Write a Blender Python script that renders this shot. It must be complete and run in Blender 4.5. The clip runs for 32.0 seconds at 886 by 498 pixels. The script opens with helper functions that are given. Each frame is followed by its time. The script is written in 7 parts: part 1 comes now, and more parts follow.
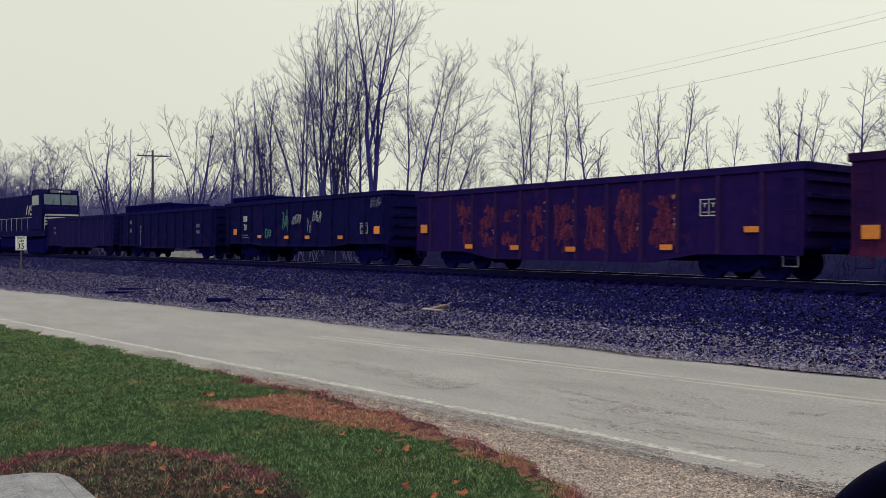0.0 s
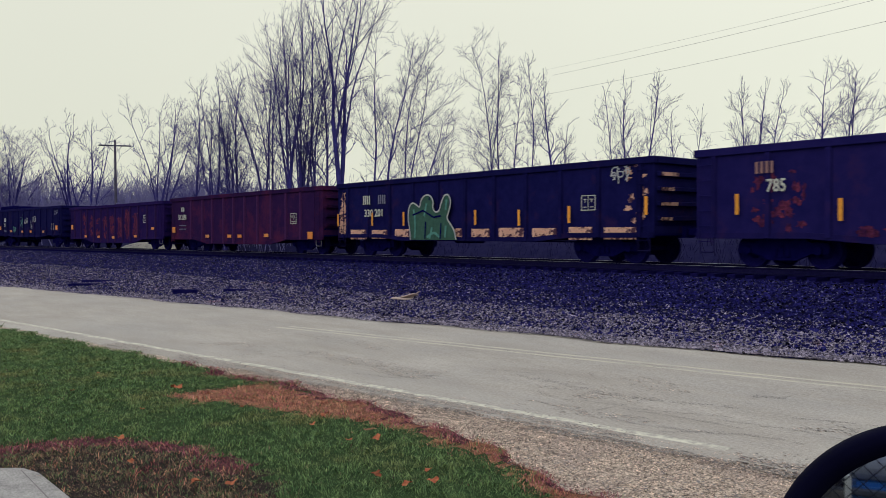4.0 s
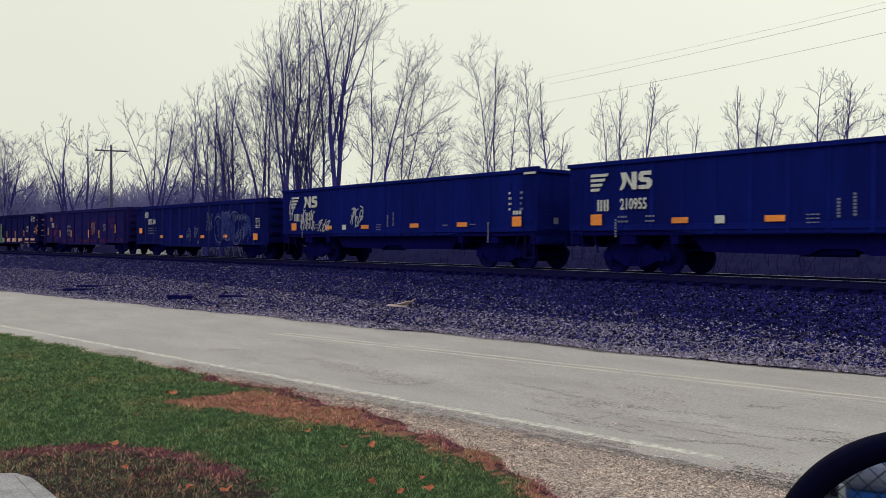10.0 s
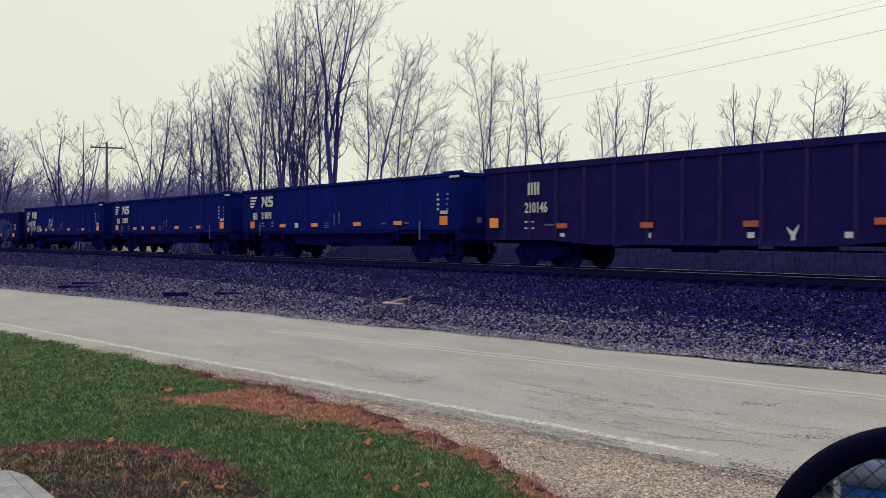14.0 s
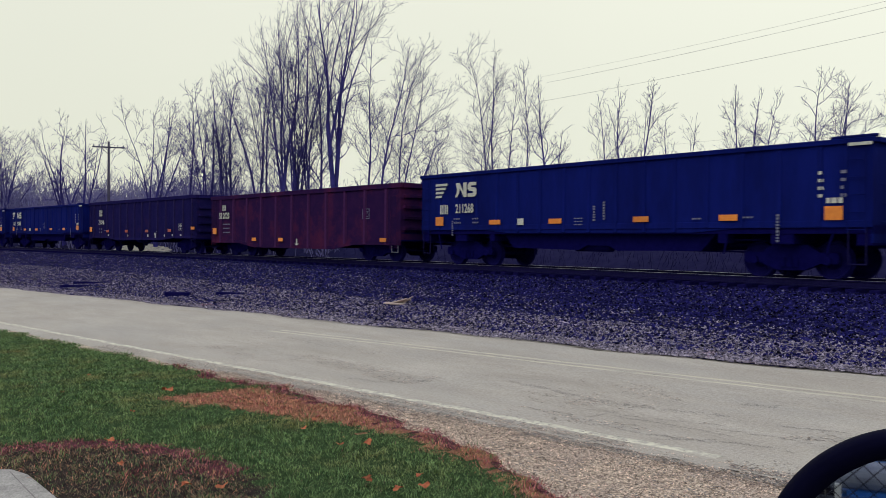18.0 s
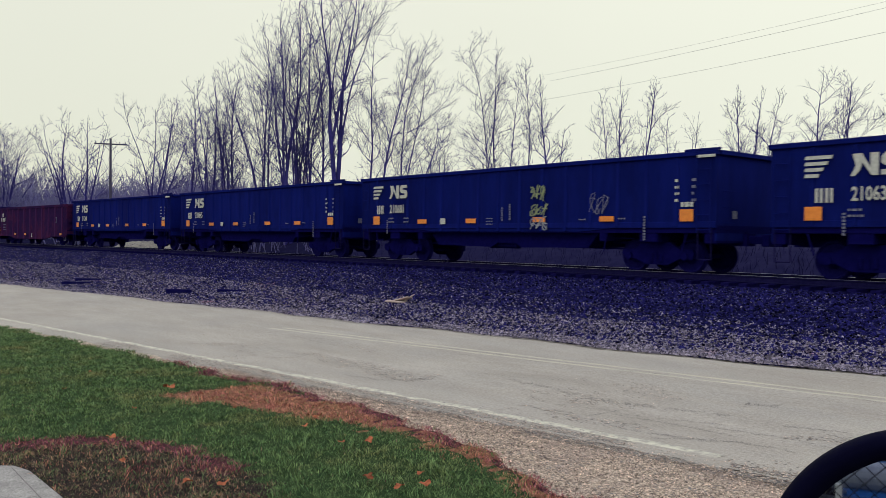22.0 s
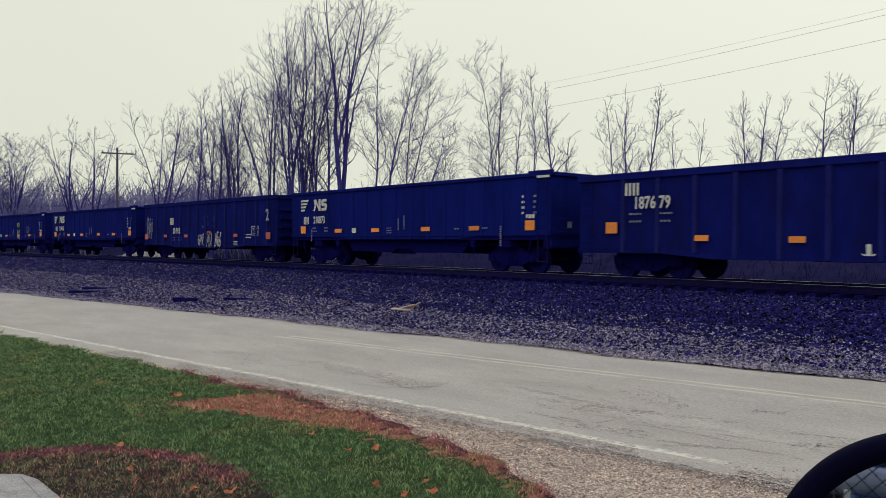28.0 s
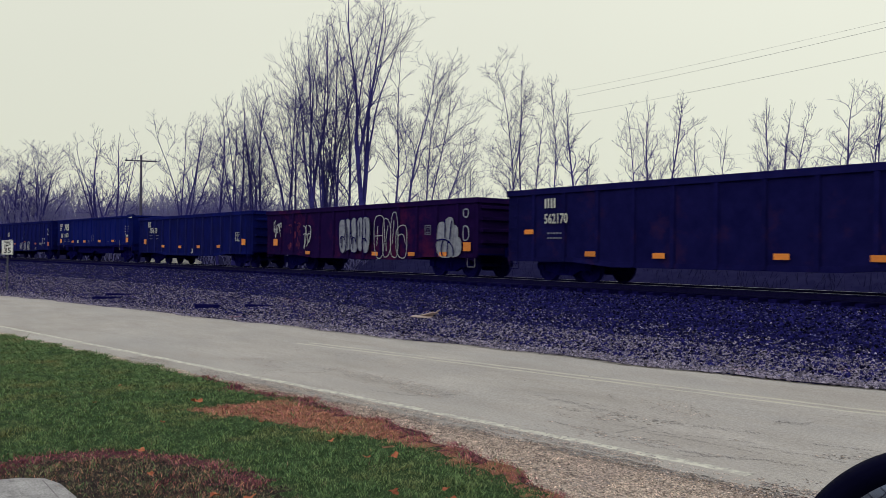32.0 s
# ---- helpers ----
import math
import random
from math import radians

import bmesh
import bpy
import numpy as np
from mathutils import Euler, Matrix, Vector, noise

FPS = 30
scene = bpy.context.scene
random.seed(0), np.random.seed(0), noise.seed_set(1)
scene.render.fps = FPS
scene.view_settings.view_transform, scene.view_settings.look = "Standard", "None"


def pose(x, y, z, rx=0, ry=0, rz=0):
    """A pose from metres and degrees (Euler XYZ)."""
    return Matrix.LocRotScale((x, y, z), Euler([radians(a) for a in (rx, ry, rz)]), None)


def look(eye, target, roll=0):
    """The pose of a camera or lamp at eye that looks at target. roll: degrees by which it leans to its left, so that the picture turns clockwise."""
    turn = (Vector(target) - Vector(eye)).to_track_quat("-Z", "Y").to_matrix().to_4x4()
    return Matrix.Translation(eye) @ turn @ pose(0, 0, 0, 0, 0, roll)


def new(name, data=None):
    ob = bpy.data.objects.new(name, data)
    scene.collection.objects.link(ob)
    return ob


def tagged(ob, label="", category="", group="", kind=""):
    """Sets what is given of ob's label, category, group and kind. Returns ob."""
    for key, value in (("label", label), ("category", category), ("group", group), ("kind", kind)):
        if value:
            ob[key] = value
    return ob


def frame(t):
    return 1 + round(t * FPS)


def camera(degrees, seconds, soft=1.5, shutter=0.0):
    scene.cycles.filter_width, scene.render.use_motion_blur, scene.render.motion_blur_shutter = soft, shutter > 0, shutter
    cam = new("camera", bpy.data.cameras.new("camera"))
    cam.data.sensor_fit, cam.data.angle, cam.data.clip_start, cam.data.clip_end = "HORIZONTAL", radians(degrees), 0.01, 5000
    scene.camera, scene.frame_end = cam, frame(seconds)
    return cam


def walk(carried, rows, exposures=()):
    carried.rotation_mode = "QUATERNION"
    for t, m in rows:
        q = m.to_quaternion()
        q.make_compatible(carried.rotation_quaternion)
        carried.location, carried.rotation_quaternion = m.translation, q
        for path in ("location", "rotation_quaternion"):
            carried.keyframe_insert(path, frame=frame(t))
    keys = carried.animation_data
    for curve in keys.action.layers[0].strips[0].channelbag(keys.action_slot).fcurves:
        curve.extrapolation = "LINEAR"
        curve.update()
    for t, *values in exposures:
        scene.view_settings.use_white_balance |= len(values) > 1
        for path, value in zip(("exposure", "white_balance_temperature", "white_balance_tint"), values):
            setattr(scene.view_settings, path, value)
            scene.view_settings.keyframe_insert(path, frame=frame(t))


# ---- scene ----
# ---------------------------------------------------------------- camera and its path
EYE = 1.9            # the lens above the road, in metres
LENS = 56.4
cam = camera(LENS, 32.0, soft=0.55, shutter=0.2)


def view(yaw, pitch, roll, dx, dy, dz):
    return pose(dx, dy, EYE + dz, 90 + pitch, 0, yaw) @ pose(0, 0, 0, 0, 0, roll)


PATH = [
    (0.0, 54.10, -0.32, 0.08, -0.008, 0.029, 0.002),
    (0.5, 53.97, -0.58, -0.14, -0.002, 0.034, -0.002),
    (1.0, 53.66, -0.63, -0.26, -0.004, 0.019, 0.003),
    (1.5, 53.48, -0.46, -0.28, 0.003, 0.008, -0.002),
    (2.0, 53.12, -0.70, -0.26, -0.004, 0.017, 0.004),
    (2.5, 52.79, -0.88, -0.18, -0.009, 0.012, 0.003),
    (3.0, 52.37, -1.15, -0.20, -0.007, 0.019, 0.002),
    (3.5, 52.00, -1.19, -0.29, -0.013, 0.003, 0.004),
    (4.0, 51.88, -1.09, -0.33, -0.003, 0.013, 0.002),
    (4.5, 51.73, -0.77, -0.25, 0.002, 0.005, -0.000),
    (6.5, 51.96, -0.32, 0.13, -0.002, -0.004, 0.003),
    (7.0, 51.88, -0.41, 0.10, -0.001, 0.003, 0.001),
    (7.5, 51.76, -0.33, 0.07, 0.003, -0.007, -0.000),
    (8.0, 51.70, -0.39, 0.12, 0.001, -0.003, 0.001),
    (8.5, 51.76, -0.41, 0.20, 0.004, 0.000, 0.002),
    (9.0, 51.61, -0.52, 0.24, -0.001, 0.000, 0.002),
    (9.5, 51.69, -0.50, 0.15, 0.001, -0.004, 0.001),
    (10.0, 51.57, -0.56, 0.10, 0.002, -0.003, 0.002),
    (10.5, 51.38, -0.63, 0.01, -0.001, -0.003, -0.001),
    (11.0, 51.14, -0.64, -0.03, 0.004, -0.006, 0.002),
    (11.5, 51.14, -0.60, -0.00, 0.004, -0.002, 0.002),
    (12.0, 51.08, -0.55, 0.11, 0.003, -0.007, -0.000),
    (12.5, 51.13, -0.61, 0.28, -0.003, -0.005, -0.001),
    (13.0, 51.10, -0.64, 0.24, -0.002, -0.001, 0.000),
    (13.5, 51.25, -0.74, 0.20, -0.003, 0.001, 0.004),
    (14.0, 51.31, -0.74, 0.14, -0.000, 0.005, -0.001),
    (14.5, 51.25, -0.84, 0.05, -0.006, 0.007, -0.004),
    (16.5, 50.91, -0.78, 0.40, 0.001, -0.005, -0.001),
    (17.0, 51.07, -0.69, 0.29, -0.000, -0.003, -0.002),
    (17.5, 51.35, -0.67, 0.27, 0.000, -0.011, 0.004),
    (18.0, 51.41, -0.70, 0.32, -0.002, 0.008, -0.002),
    (18.5, 51.47, -0.72, 0.33, -0.003, -0.003, 0.002),
    (19.0, 51.50, -0.77, 0.31, -0.003, 0.002, -0.001),
    (19.5, 51.54, -0.77, 0.35, 0.003, -0.007, 0.002),
    (20.0, 51.58, -0.73, 0.45, -0.001, -0.001, -0.002),
    (20.5, 51.57, -0.69, 0.51, 0.001, -0.003, -0.001),
    (21.0, 51.60, -0.67, 0.57, -0.002, 0.001, -0.001),
    (21.5, 51.54, -0.74, 0.58, -0.000, -0.002, 0.001),
    (22.0, 51.50, -0.83, 0.55, -0.001, 0.001, -0.000),
    (22.5, 51.54, -0.91, 0.45, -0.007, 0.008, -0.002),
    (23.0, 51.67, -0.97, 0.32, -0.003, 0.011, -0.000),
    (23.5, 51.57, -0.96, 0.16, -0.002, 0.017, -0.003),
    (24.0, 51.62, -0.96, 0.02, 0.001, 0.005, 0.000),
    (24.5, 51.24, -0.86, -0.04, 0.003, -0.004, -0.002),
    (25.0, 50.81, -0.80, 0.04, 0.008, -0.014, 0.001),
    (25.5, 50.55, -0.70, -0.05, 0.009, -0.015, -0.000),
    (27.5, 51.56, -0.58, 0.19, 0.008, -0.006, -0.003),
    (28.0, 51.90, -0.30, 0.33, 0.009, -0.009, -0.001),
    (28.5, 52.20, -0.19, 0.58, 0.010, -0.010, 0.001),
    (29.0, 52.43, -0.20, 0.64, 0.008, -0.005, -0.000),
    (29.5, 52.99, 0.01, 0.58, 0.015, 0.003, -0.000),
    (30.0, 53.12, -0.01, 0.63, 0.008, 0.002, -0.000),
    (30.5, 53.20, -0.02, 0.72, 0.012, 0.005, -0.001),
    (31.0, 53.25, 0.01, 0.78, 0.012, -0.000, 0.002),
    (31.5, 53.19, 0.09, 0.71, 0.012, 0.001, 0.001),
    (32.0, 53.32, 0.21, 0.52, 0.014, -0.004, 0.002),
]
walk(cam, [(row[0], view(*row[1:])) for row in PATH], exposures=[(0.0, -0.09), (4.0, -0.05), (7.0, 0.0), (25.5, 0.03), (28.0, -0.03), (32.0, -0.09)])

# how far the train has gone, by the second
TRAVEL = [(0.0, 0.00), (0.5, 4.58), (1.0, 9.13), (1.5, 13.67), (2.0, 18.26), (2.5, 22.79), (3.0, 27.33), (3.5, 31.84), (4.0, 36.40), (4.5, 41.02), (6.5, 58.65), (7.0, 63.32), (7.5, 68.14), (8.0, 72.71), (8.5, 77.07), (9.0, 81.76), (9.5, 86.37), (10.0, 90.84), (10.5, 95.45), (11.0, 100.03), (11.5, 104.65), (12.0, 109.15), (12.5, 113.84), (13.0, 118.46), (13.5, 122.98), (14.0, 127.63), (14.5, 132.26), (16.5, 150.87), (17.0, 155.56), (17.5, 160.27), (18.0, 164.99), (18.5, 169.67), (19.0, 174.35), (19.5, 179.00), (20.0, 183.55), (20.5, 188.27), (21.0, 192.96), (21.5, 197.64), (22.0, 202.34), (22.5, 207.05), (23.0, 211.73), (23.5, 216.43), (24.0, 221.11), (24.5, 225.83), (25.0, 230.52), (25.5, 235.20), (27.5, 253.90), (28.0, 258.58), (28.5, 263.24), (29.0, 267.97), (29.5, 272.67), (30.0, 277.43), (30.5, 282.19), (31.0, 286.97), (31.5, 291.75), (32.0, 296.51)]

# ---------------------------------------------------------------- sky and light
SUN_UP, SUN_TURN = 38.0, 200.0
world = bpy.data.worlds.new("overcast_sky")
scene.world = world
world.use_nodes = True
wn, wl = world.node_tree.nodes, world.node_tree.links
wn.clear()
w_out = wn.new("ShaderNodeOutputWorld")
w_back = wn.new("ShaderNodeBackground")
w_sky = wn.new("ShaderNodeTexSky")
w_sky.sky_type, w_sky.sun_disc = "NISHITA", False
w_sky.sun_elevation, w_sky.sun_rotation = radians(SUN_UP), radians(SUN_TURN)
w_dim = wn.new("ShaderNodeMix")
w_dim.data_type, w_dim.blend_type = "RGBA", "MULTIPLY"
w_dim.inputs[0].default_value = 1.0
w_dim.inputs[7].default_value = (0.1, 0.1, 0.1, 1)
w_geo = wn.new("ShaderNodeTexCoord")
w_sep = wn.new("ShaderNodeSeparateXYZ")
w_ramp = wn.new("ShaderNodeValToRGB")
w_ramp.color_ramp.elements[0].position, w_ramp.color_ramp.elements[0].color = 0.02, (0.81, 0.825, 0.685, 1)
w_ramp.color_ramp.elements[1].position, w_ramp.color_ramp.elements[1].color = 0.34, (0.905, 0.918, 0.785, 1)
w_top = w_ramp.color_ramp.elements.new(0.8)
w_top.color = (0.86, 0.92, 1.04, 1)
w_noise = wn.new("ShaderNodeTexNoise")
w_noise.inputs["Scale"].default_value, w_noise.inputs["Detail"].default_value = 1.6, 4
w_cloud = wn.new("ShaderNodeMapRange")
w_cloud.inputs[3].default_value, w_cloud.inputs[4].default_value = 0.94, 1.05
w_mul = wn.new("ShaderNodeMix")
w_mul.data_type, w_mul.blend_type = "RGBA", "MULTIPLY"
w_mul.inputs[0].default_value = 1.0
w_mix = wn.new("ShaderNodeMix")
w_mix.data_type = "RGBA"
w_mix.inputs[0].default_value = 0.94
wl.new(w_geo.outputs["Generated"], w_sep.inputs[0])
wl.new(w_sep.outputs[2], w_ramp.inputs[0])
wl.new(w_geo.outputs["Generated"], w_noise.inputs["Vector"])
wl.new(w_noise.outputs[0], w_cloud.inputs[0])
w_side = wn.new("ShaderNodeMapRange")
w_side.inputs[1].default_value, w_side.inputs[2].default_value, w_side.inputs[3].default_value, w_side.inputs[4].default_value = -0.95, -0.15, 0.95, 1.10
w_both = wn.new("ShaderNodeMath")
w_both.operation = "MULTIPLY"
wl.new(w_sep.outputs[0], w_side.inputs[0])
wl.new(w_side.outputs[0], w_both.inputs[0])
wl.new(w_cloud.outputs[0], w_both.inputs[1])
wl.new(w_ramp.outputs[0], w_mul.inputs[6])
wl.new(w_both.outputs[0], w_mul.inputs[7])
wl.new(w_sky.outputs[0], w_dim.inputs[6])
wl.new(w_dim.outputs[2], w_mix.inputs[6])
wl.new(w_mul.outputs[2], w_mix.inputs[7])
wl.new(w_mix.outputs[2], w_back.inputs["Color"])
w_back.inputs["Strength"].default_value = 1.0
wl.new(w_back.outputs[0], w_out.inputs[0])

sun = new("sun", bpy.data.lights.new("sun", "SUN"))
sun.data.energy, sun.data.angle, sun.data.color = 0.5, radians(40), (1.0, 0.97, 0.9)
sun.matrix_world = look((0, 0, 50), (50 * -math.sin(radians(SUN_TURN)) * -1, 50 * math.cos(radians(SUN_TURN)) * -1, 50 - 50 * math.tan(radians(SUN_UP))))


# ---------------------------------------------------------------- materials
def material(name, low, high, rough=0.8, metal=0.0, scale=6.0, grain=60.0, bump=0.3, stain=None, stain_scale=1.2, stain_at=0.55, vary=0.0, spec=0.3, stretch=(1, 1, 1), soft=0.12, speck=0.0, speck_scale=70.0):
    """Two tones by a fine noise, a third by a broad one, grain relief."""
    m = bpy.data.materials.new(name)
    m.use_nodes = True
    n, l = m.node_tree.nodes, m.node_tree.links
    b = n["Principled BSDF"]
    b.inputs["Roughness"].default_value, b.inputs["Metallic"].default_value = rough, metal
    b.inputs["Specular IOR Level"].default_value = spec
    tc = n.new("ShaderNodeTexCoord")
    mp = n.new("ShaderNodeMapping")
    mp.inputs["Scale"].default_value = stretch
    l.new(tc.outputs["Object"], mp.inputs[0])
    n1 = n.new("ShaderNodeTexNoise")
    n1.inputs["Scale"].default_value, n1.inputs["Detail"].default_value, n1.inputs["Roughness"].default_value = scale, 6, 0.65
    l.new(mp.outputs[0], n1.inputs["Vector"])
    ramp = n.new("ShaderNodeValToRGB")
    ramp.color_ramp.elements[0].position, ramp.color_ramp.elements[0].color = 0.3, (*low, 1)
    ramp.color_ramp.elements[1].position, ramp.color_ramp.elements[1].color = 0.7, (*high, 1)
    l.new(n1.outputs[0], ramp.inputs[0])
    col = ramp.outputs[0]
    if stain:
        n2 = n.new("ShaderNodeTexNoise")
        n2.inputs["Scale"].default_value, n2.inputs["Detail"].default_value, n2.inputs["Roughness"].default_value = stain_scale, 8, 0.7
        l.new(mp.outputs[0], n2.inputs["Vector"])
        r2 = n.new("ShaderNodeMapRange")
        r2.inputs[1].default_value, r2.inputs[2].default_value = stain_at, stain_at + soft
        l.new(n2.outputs[0], r2.inputs[0])
        mx = n.new("ShaderNodeMix")
        mx.data_type = "RGBA"
        mx.inputs[7].default_value = (*stain, 1)
        l.new(r2.outputs[0], mx.inputs[0])
        l.new(col, mx.inputs[6])
        col = mx.outputs[2]
    if vary:
        info = n.new("ShaderNodeObjectInfo")
        isl = n.new("ShaderNodeNewGeometry")
        add = n.new("ShaderNodeMath")
        add.operation = "ADD"
        l.new(info.outputs["Random"], add.inputs[0])
        l.new(isl.outputs["Random Per Island"], add.inputs[1])
        fr = n.new("ShaderNodeMath")
        fr.operation = "FRACT"
        l.new(add.outputs[0], fr.inputs[0])
        mr = n.new("ShaderNodeMapRange")
        mr.inputs[3].default_value, mr.inputs[4].default_value = 1 - vary, 1 + vary
        l.new(fr.outputs[0], mr.inputs[0])
        hs = n.new("ShaderNodeHueSaturation")
        l.new(mr.outputs[0], hs.inputs["Value"])
        l.new(col, hs.inputs["Color"])
        col = hs.outputs[0]
    if speck:
        n4 = n.new("ShaderNodeTexNoise")
        n4.inputs["Scale"].default_value, n4.inputs["Detail"].default_value, n4.inputs["Roughness"].default_value = speck_scale, 3, 0.7
        l.new(tc.outputs["Object"], n4.inputs["Vector"])
        m4 = n.new("ShaderNodeMapRange")
        m4.inputs[1].default_value, m4.inputs[2].default_value, m4.inputs[3].default_value, m4.inputs[4].default_value = 0.32, 0.62, 1 - speck, 1 + speck * 0.35
        l.new(n4.outputs[0], m4.inputs[0])
        h4 = n.new("ShaderNodeHueSaturation")
        l.new(m4.outputs[0], h4.inputs["Value"])
        l.new(col, h4.inputs["Color"])
        col = h4.outputs[0]
    l.new(col, b.inputs["Base Color"])
    if bump:
        n3 = n.new("ShaderNodeTexNoise")
        n3.inputs["Scale"].default_value, n3.inputs["Detail"].default_value = grain, 5
        l.new(tc.outputs["Object"], n3.inputs["Vector"])
        bp = n.new("ShaderNodeBump")
        bp.inputs["Strength"].default_value, bp.inputs["Distance"].default_value = bump, 0.02
        l.new(n3.outputs[0], bp.inputs["Height"])
        l.new(bp.outputs[0], b.inputs["Normal"])
    return m


ASPHALT = material("worn_road", (0.355, 0.318, 0.280), (0.468, 0.425, 0.378), 0.95, scale=0.9, grain=90, bump=0.5, stain=(0.38, 0.355, 0.33), stain_scale=0.5, stain_at=0.45, soft=0.3, stretch=(0.5, 1.3, 1), spec=0.1, speck=0.22, speck_scale=32)
CRACK = material("tar_crack", (0.15, 0.135, 0.14), (0.27, 0.245, 0.235), 0.95, scale=9, spec=0.05)
LINE_WHITE = material("worn_line_paint", (0.53, 0.50, 0.41), (0.64, 0.61, 0.50), 0.8, scale=14, stain=(0.40, 0.365, 0.32), stain_scale=8, stain_at=0.455, soft=0.1)
LINE_YELLOW = material("faded_centre_paint", (0.45, 0.41, 0.34), (0.53, 0.48, 0.38), 0.8, scale=10, stain=(0.41, 0.38, 0.33), stain_scale=3, stain_at=0.47, soft=0.12)
SHOULDER = material("gravel_shoulder", (0.27, 0.205, 0.18), (0.74, 0.60, 0.47), 0.95, scale=24, grain=45, bump=0.9, stain=(0.44, 0.35, 0.30), stain_scale=1.1, stain_at=0.5, spec=0.1, speck=0.8, speck_scale=48)
SOIL = material("lawn_soil", (0.014, 0.034, 0.014), (0.042, 0.066, 0.027), 0.95, scale=9, bump=0.6, grain=40, stain=(0.05, 0.045, 0.03), stain_scale=2.2, stain_at=0.6, spec=0.03)
FIELD = material("dull_ground", (0.05, 0.05, 0.045), (0.11, 0.10, 0.085), 0.95, scale=0.8, grain=6, bump=0.5)
BALLAST = material("ballast_bed", (0.0022, 0.0020, 0.034), (0.013, 0.0115, 0.080), 0.95, scale=15, grain=22, bump=1.0, spec=0.02, speck=0.7, speck_scale=20)
STONE_DARK = material("dark_ballast_stone", (0.0025, 0.0023, 0.038), (0.017, 0.0155, 0.088), 0.9, scale=9, bump=0.2, vary=0.98, spec=0.02)
STONE_PALE = material("pale_gravel_stone", (0.056, 0.048, 0.076), (0.290, 0.250, 0.310), 0.9, scale=9, bump=0.2, vary=0.85, spec=0.05, stain=(0.20, 0.11, 0.15), stain_scale=0.8, stain_at=0.60, soft=0.1)
STONE_GREY = material("grey_ballast_stone", (0.020, 0.0185, 0.068), (0.108, 0.102, 0.200), 0.9, scale=9, bump=0.2, vary=0.9, spec=0.05)
STONE_TAN = material("tan_gravel_stone", (0.14, 0.095, 0.095), (0.72, 0.56, 0.44), 0.9, scale=9, bump=0.2, vary=0.8, spec=0.05)
GRASS = material("grass_blade", (0.030, 0.085, 0.038), (0.205, 0.285, 0.110), 0.8, scale=11, bump=0, stain=(0.215, 0.205, 0.085), stain_scale=1.1, stain_at=0.50, soft=0.2, vary=0.7, spec=0.1)
STRAW = material("dead_grass", (0.27, 0.105, 0.080), (0.70, 0.33, 0.20), 0.9, scale=6.0, bump=0, stain=(0.42, 0.12, 0.12), stain_scale=1.6, stain_at=0.50, soft=0.2, vary=0.6, spec=0.1)
PURPLE_STRAW = material("frosted_dead_grass", (0.12, 0.024, 0.048), (0.50, 0.165, 0.20), 0.9, scale=6.0, bump=0, stain=(0.10, 0.022, 0.050), stain_scale=1.6, stain_at=0.54, vary=0.6, spec=0.1)
WILTED = material("wilted_grass", (0.045, 0.030, 0.030), (0.31, 0.225, 0.150), 0.9, scale=6.0, bump=0, stain=(0.10, 0.030, 0.038), stain_scale=1.6, stain_at=0.54, vary=0.7, spec=0.05)
LEAF_ORANGE = material("fallen_leaf", (0.20, 0.050, 0.032), (0.44, 0.16, 0.080), 0.85, scale=20, bump=0.2, vary=0.45, spec=0.05)
CONCRETE = material("pale_concrete", (0.27, 0.255, 0.245), (0.43, 0.405, 0.385), 0.9, scale=5, grain=70, bump=0.5, stain=(0.18, 0.168, 0.165), stain_scale=3, stain_at=0.56, spec=0.1, speck=0.35, speck_scale=60)
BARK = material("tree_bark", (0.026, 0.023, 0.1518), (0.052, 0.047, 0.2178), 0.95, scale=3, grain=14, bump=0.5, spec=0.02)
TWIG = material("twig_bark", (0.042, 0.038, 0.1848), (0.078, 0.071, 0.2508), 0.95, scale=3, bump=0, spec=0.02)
# distance haze is mixed into this pale lilac twig colour
BRUSHWOOD = material("haze_tinted_brushwood", (0.12, 0.113, 0.27), (0.20, 0.19, 0.36), 0.95, scale=1, bump=0, spec=0.02)
PALE_STRAW = material("pale_cut_straw", (0.17, 0.155, 0.15), (0.40, 0.37, 0.31), 0.95, scale=5, grain=20, bump=0.8, stain=(0.09, 0.08, 0.10), stain_scale=2.5, stain_at=0.5, spec=0.02)
WEEDS = material("dry_weeds", (0.0075, 0.007, 0.040), (0.018, 0.0168, 0.060), 0.95, scale=2, bump=0, vary=0.15, spec=0.02)
STEEL = material("rail_steel", (0.004, 0.0035, 0.03806), (0.012, 0.010, 0.06149), 0.8, 0.0, scale=12, grain=40, bump=0.2, spec=0.05)
RAIL_TOP = material("polished_rail_head", (0.27, 0.28, 0.42), (0.36, 0.37, 0.52), 0.3, 1.0, scale=20, bump=0)
TIE = material("creosote_tie", (0.003, 0.0026, 0.042), (0.010, 0.0085, 0.072), 0.95, scale=5, bump=0.5, stretch=(1, 6, 6), spec=0.02)
UNDER = material("grimy_underframe", (0.0026, 0.0023, 0.050), (0.0055, 0.0048, 0.076), 0.95, scale=6, bump=0.3, spec=0.01)
WHEEL_STEEL = material("wheel_steel", (0.003, 0.0026, 0.055), (0.008, 0.0068, 0.085), 0.85, 0.0, scale=8, bump=0.1, spec=0.03)
NAVY = material("navy_black_paint", (0.0031, 0.0050, 0.0672), (0.0055, 0.0089, 0.1104), 0.85, scale=2.2, grain=30, bump=0.08, stain=(0.0050, 0.0058, 0.0504), stain_scale=0.9, stain_at=0.46, soft=0.25, vary=0.15, spec=0.02, stretch=(1, 1, 0.45))
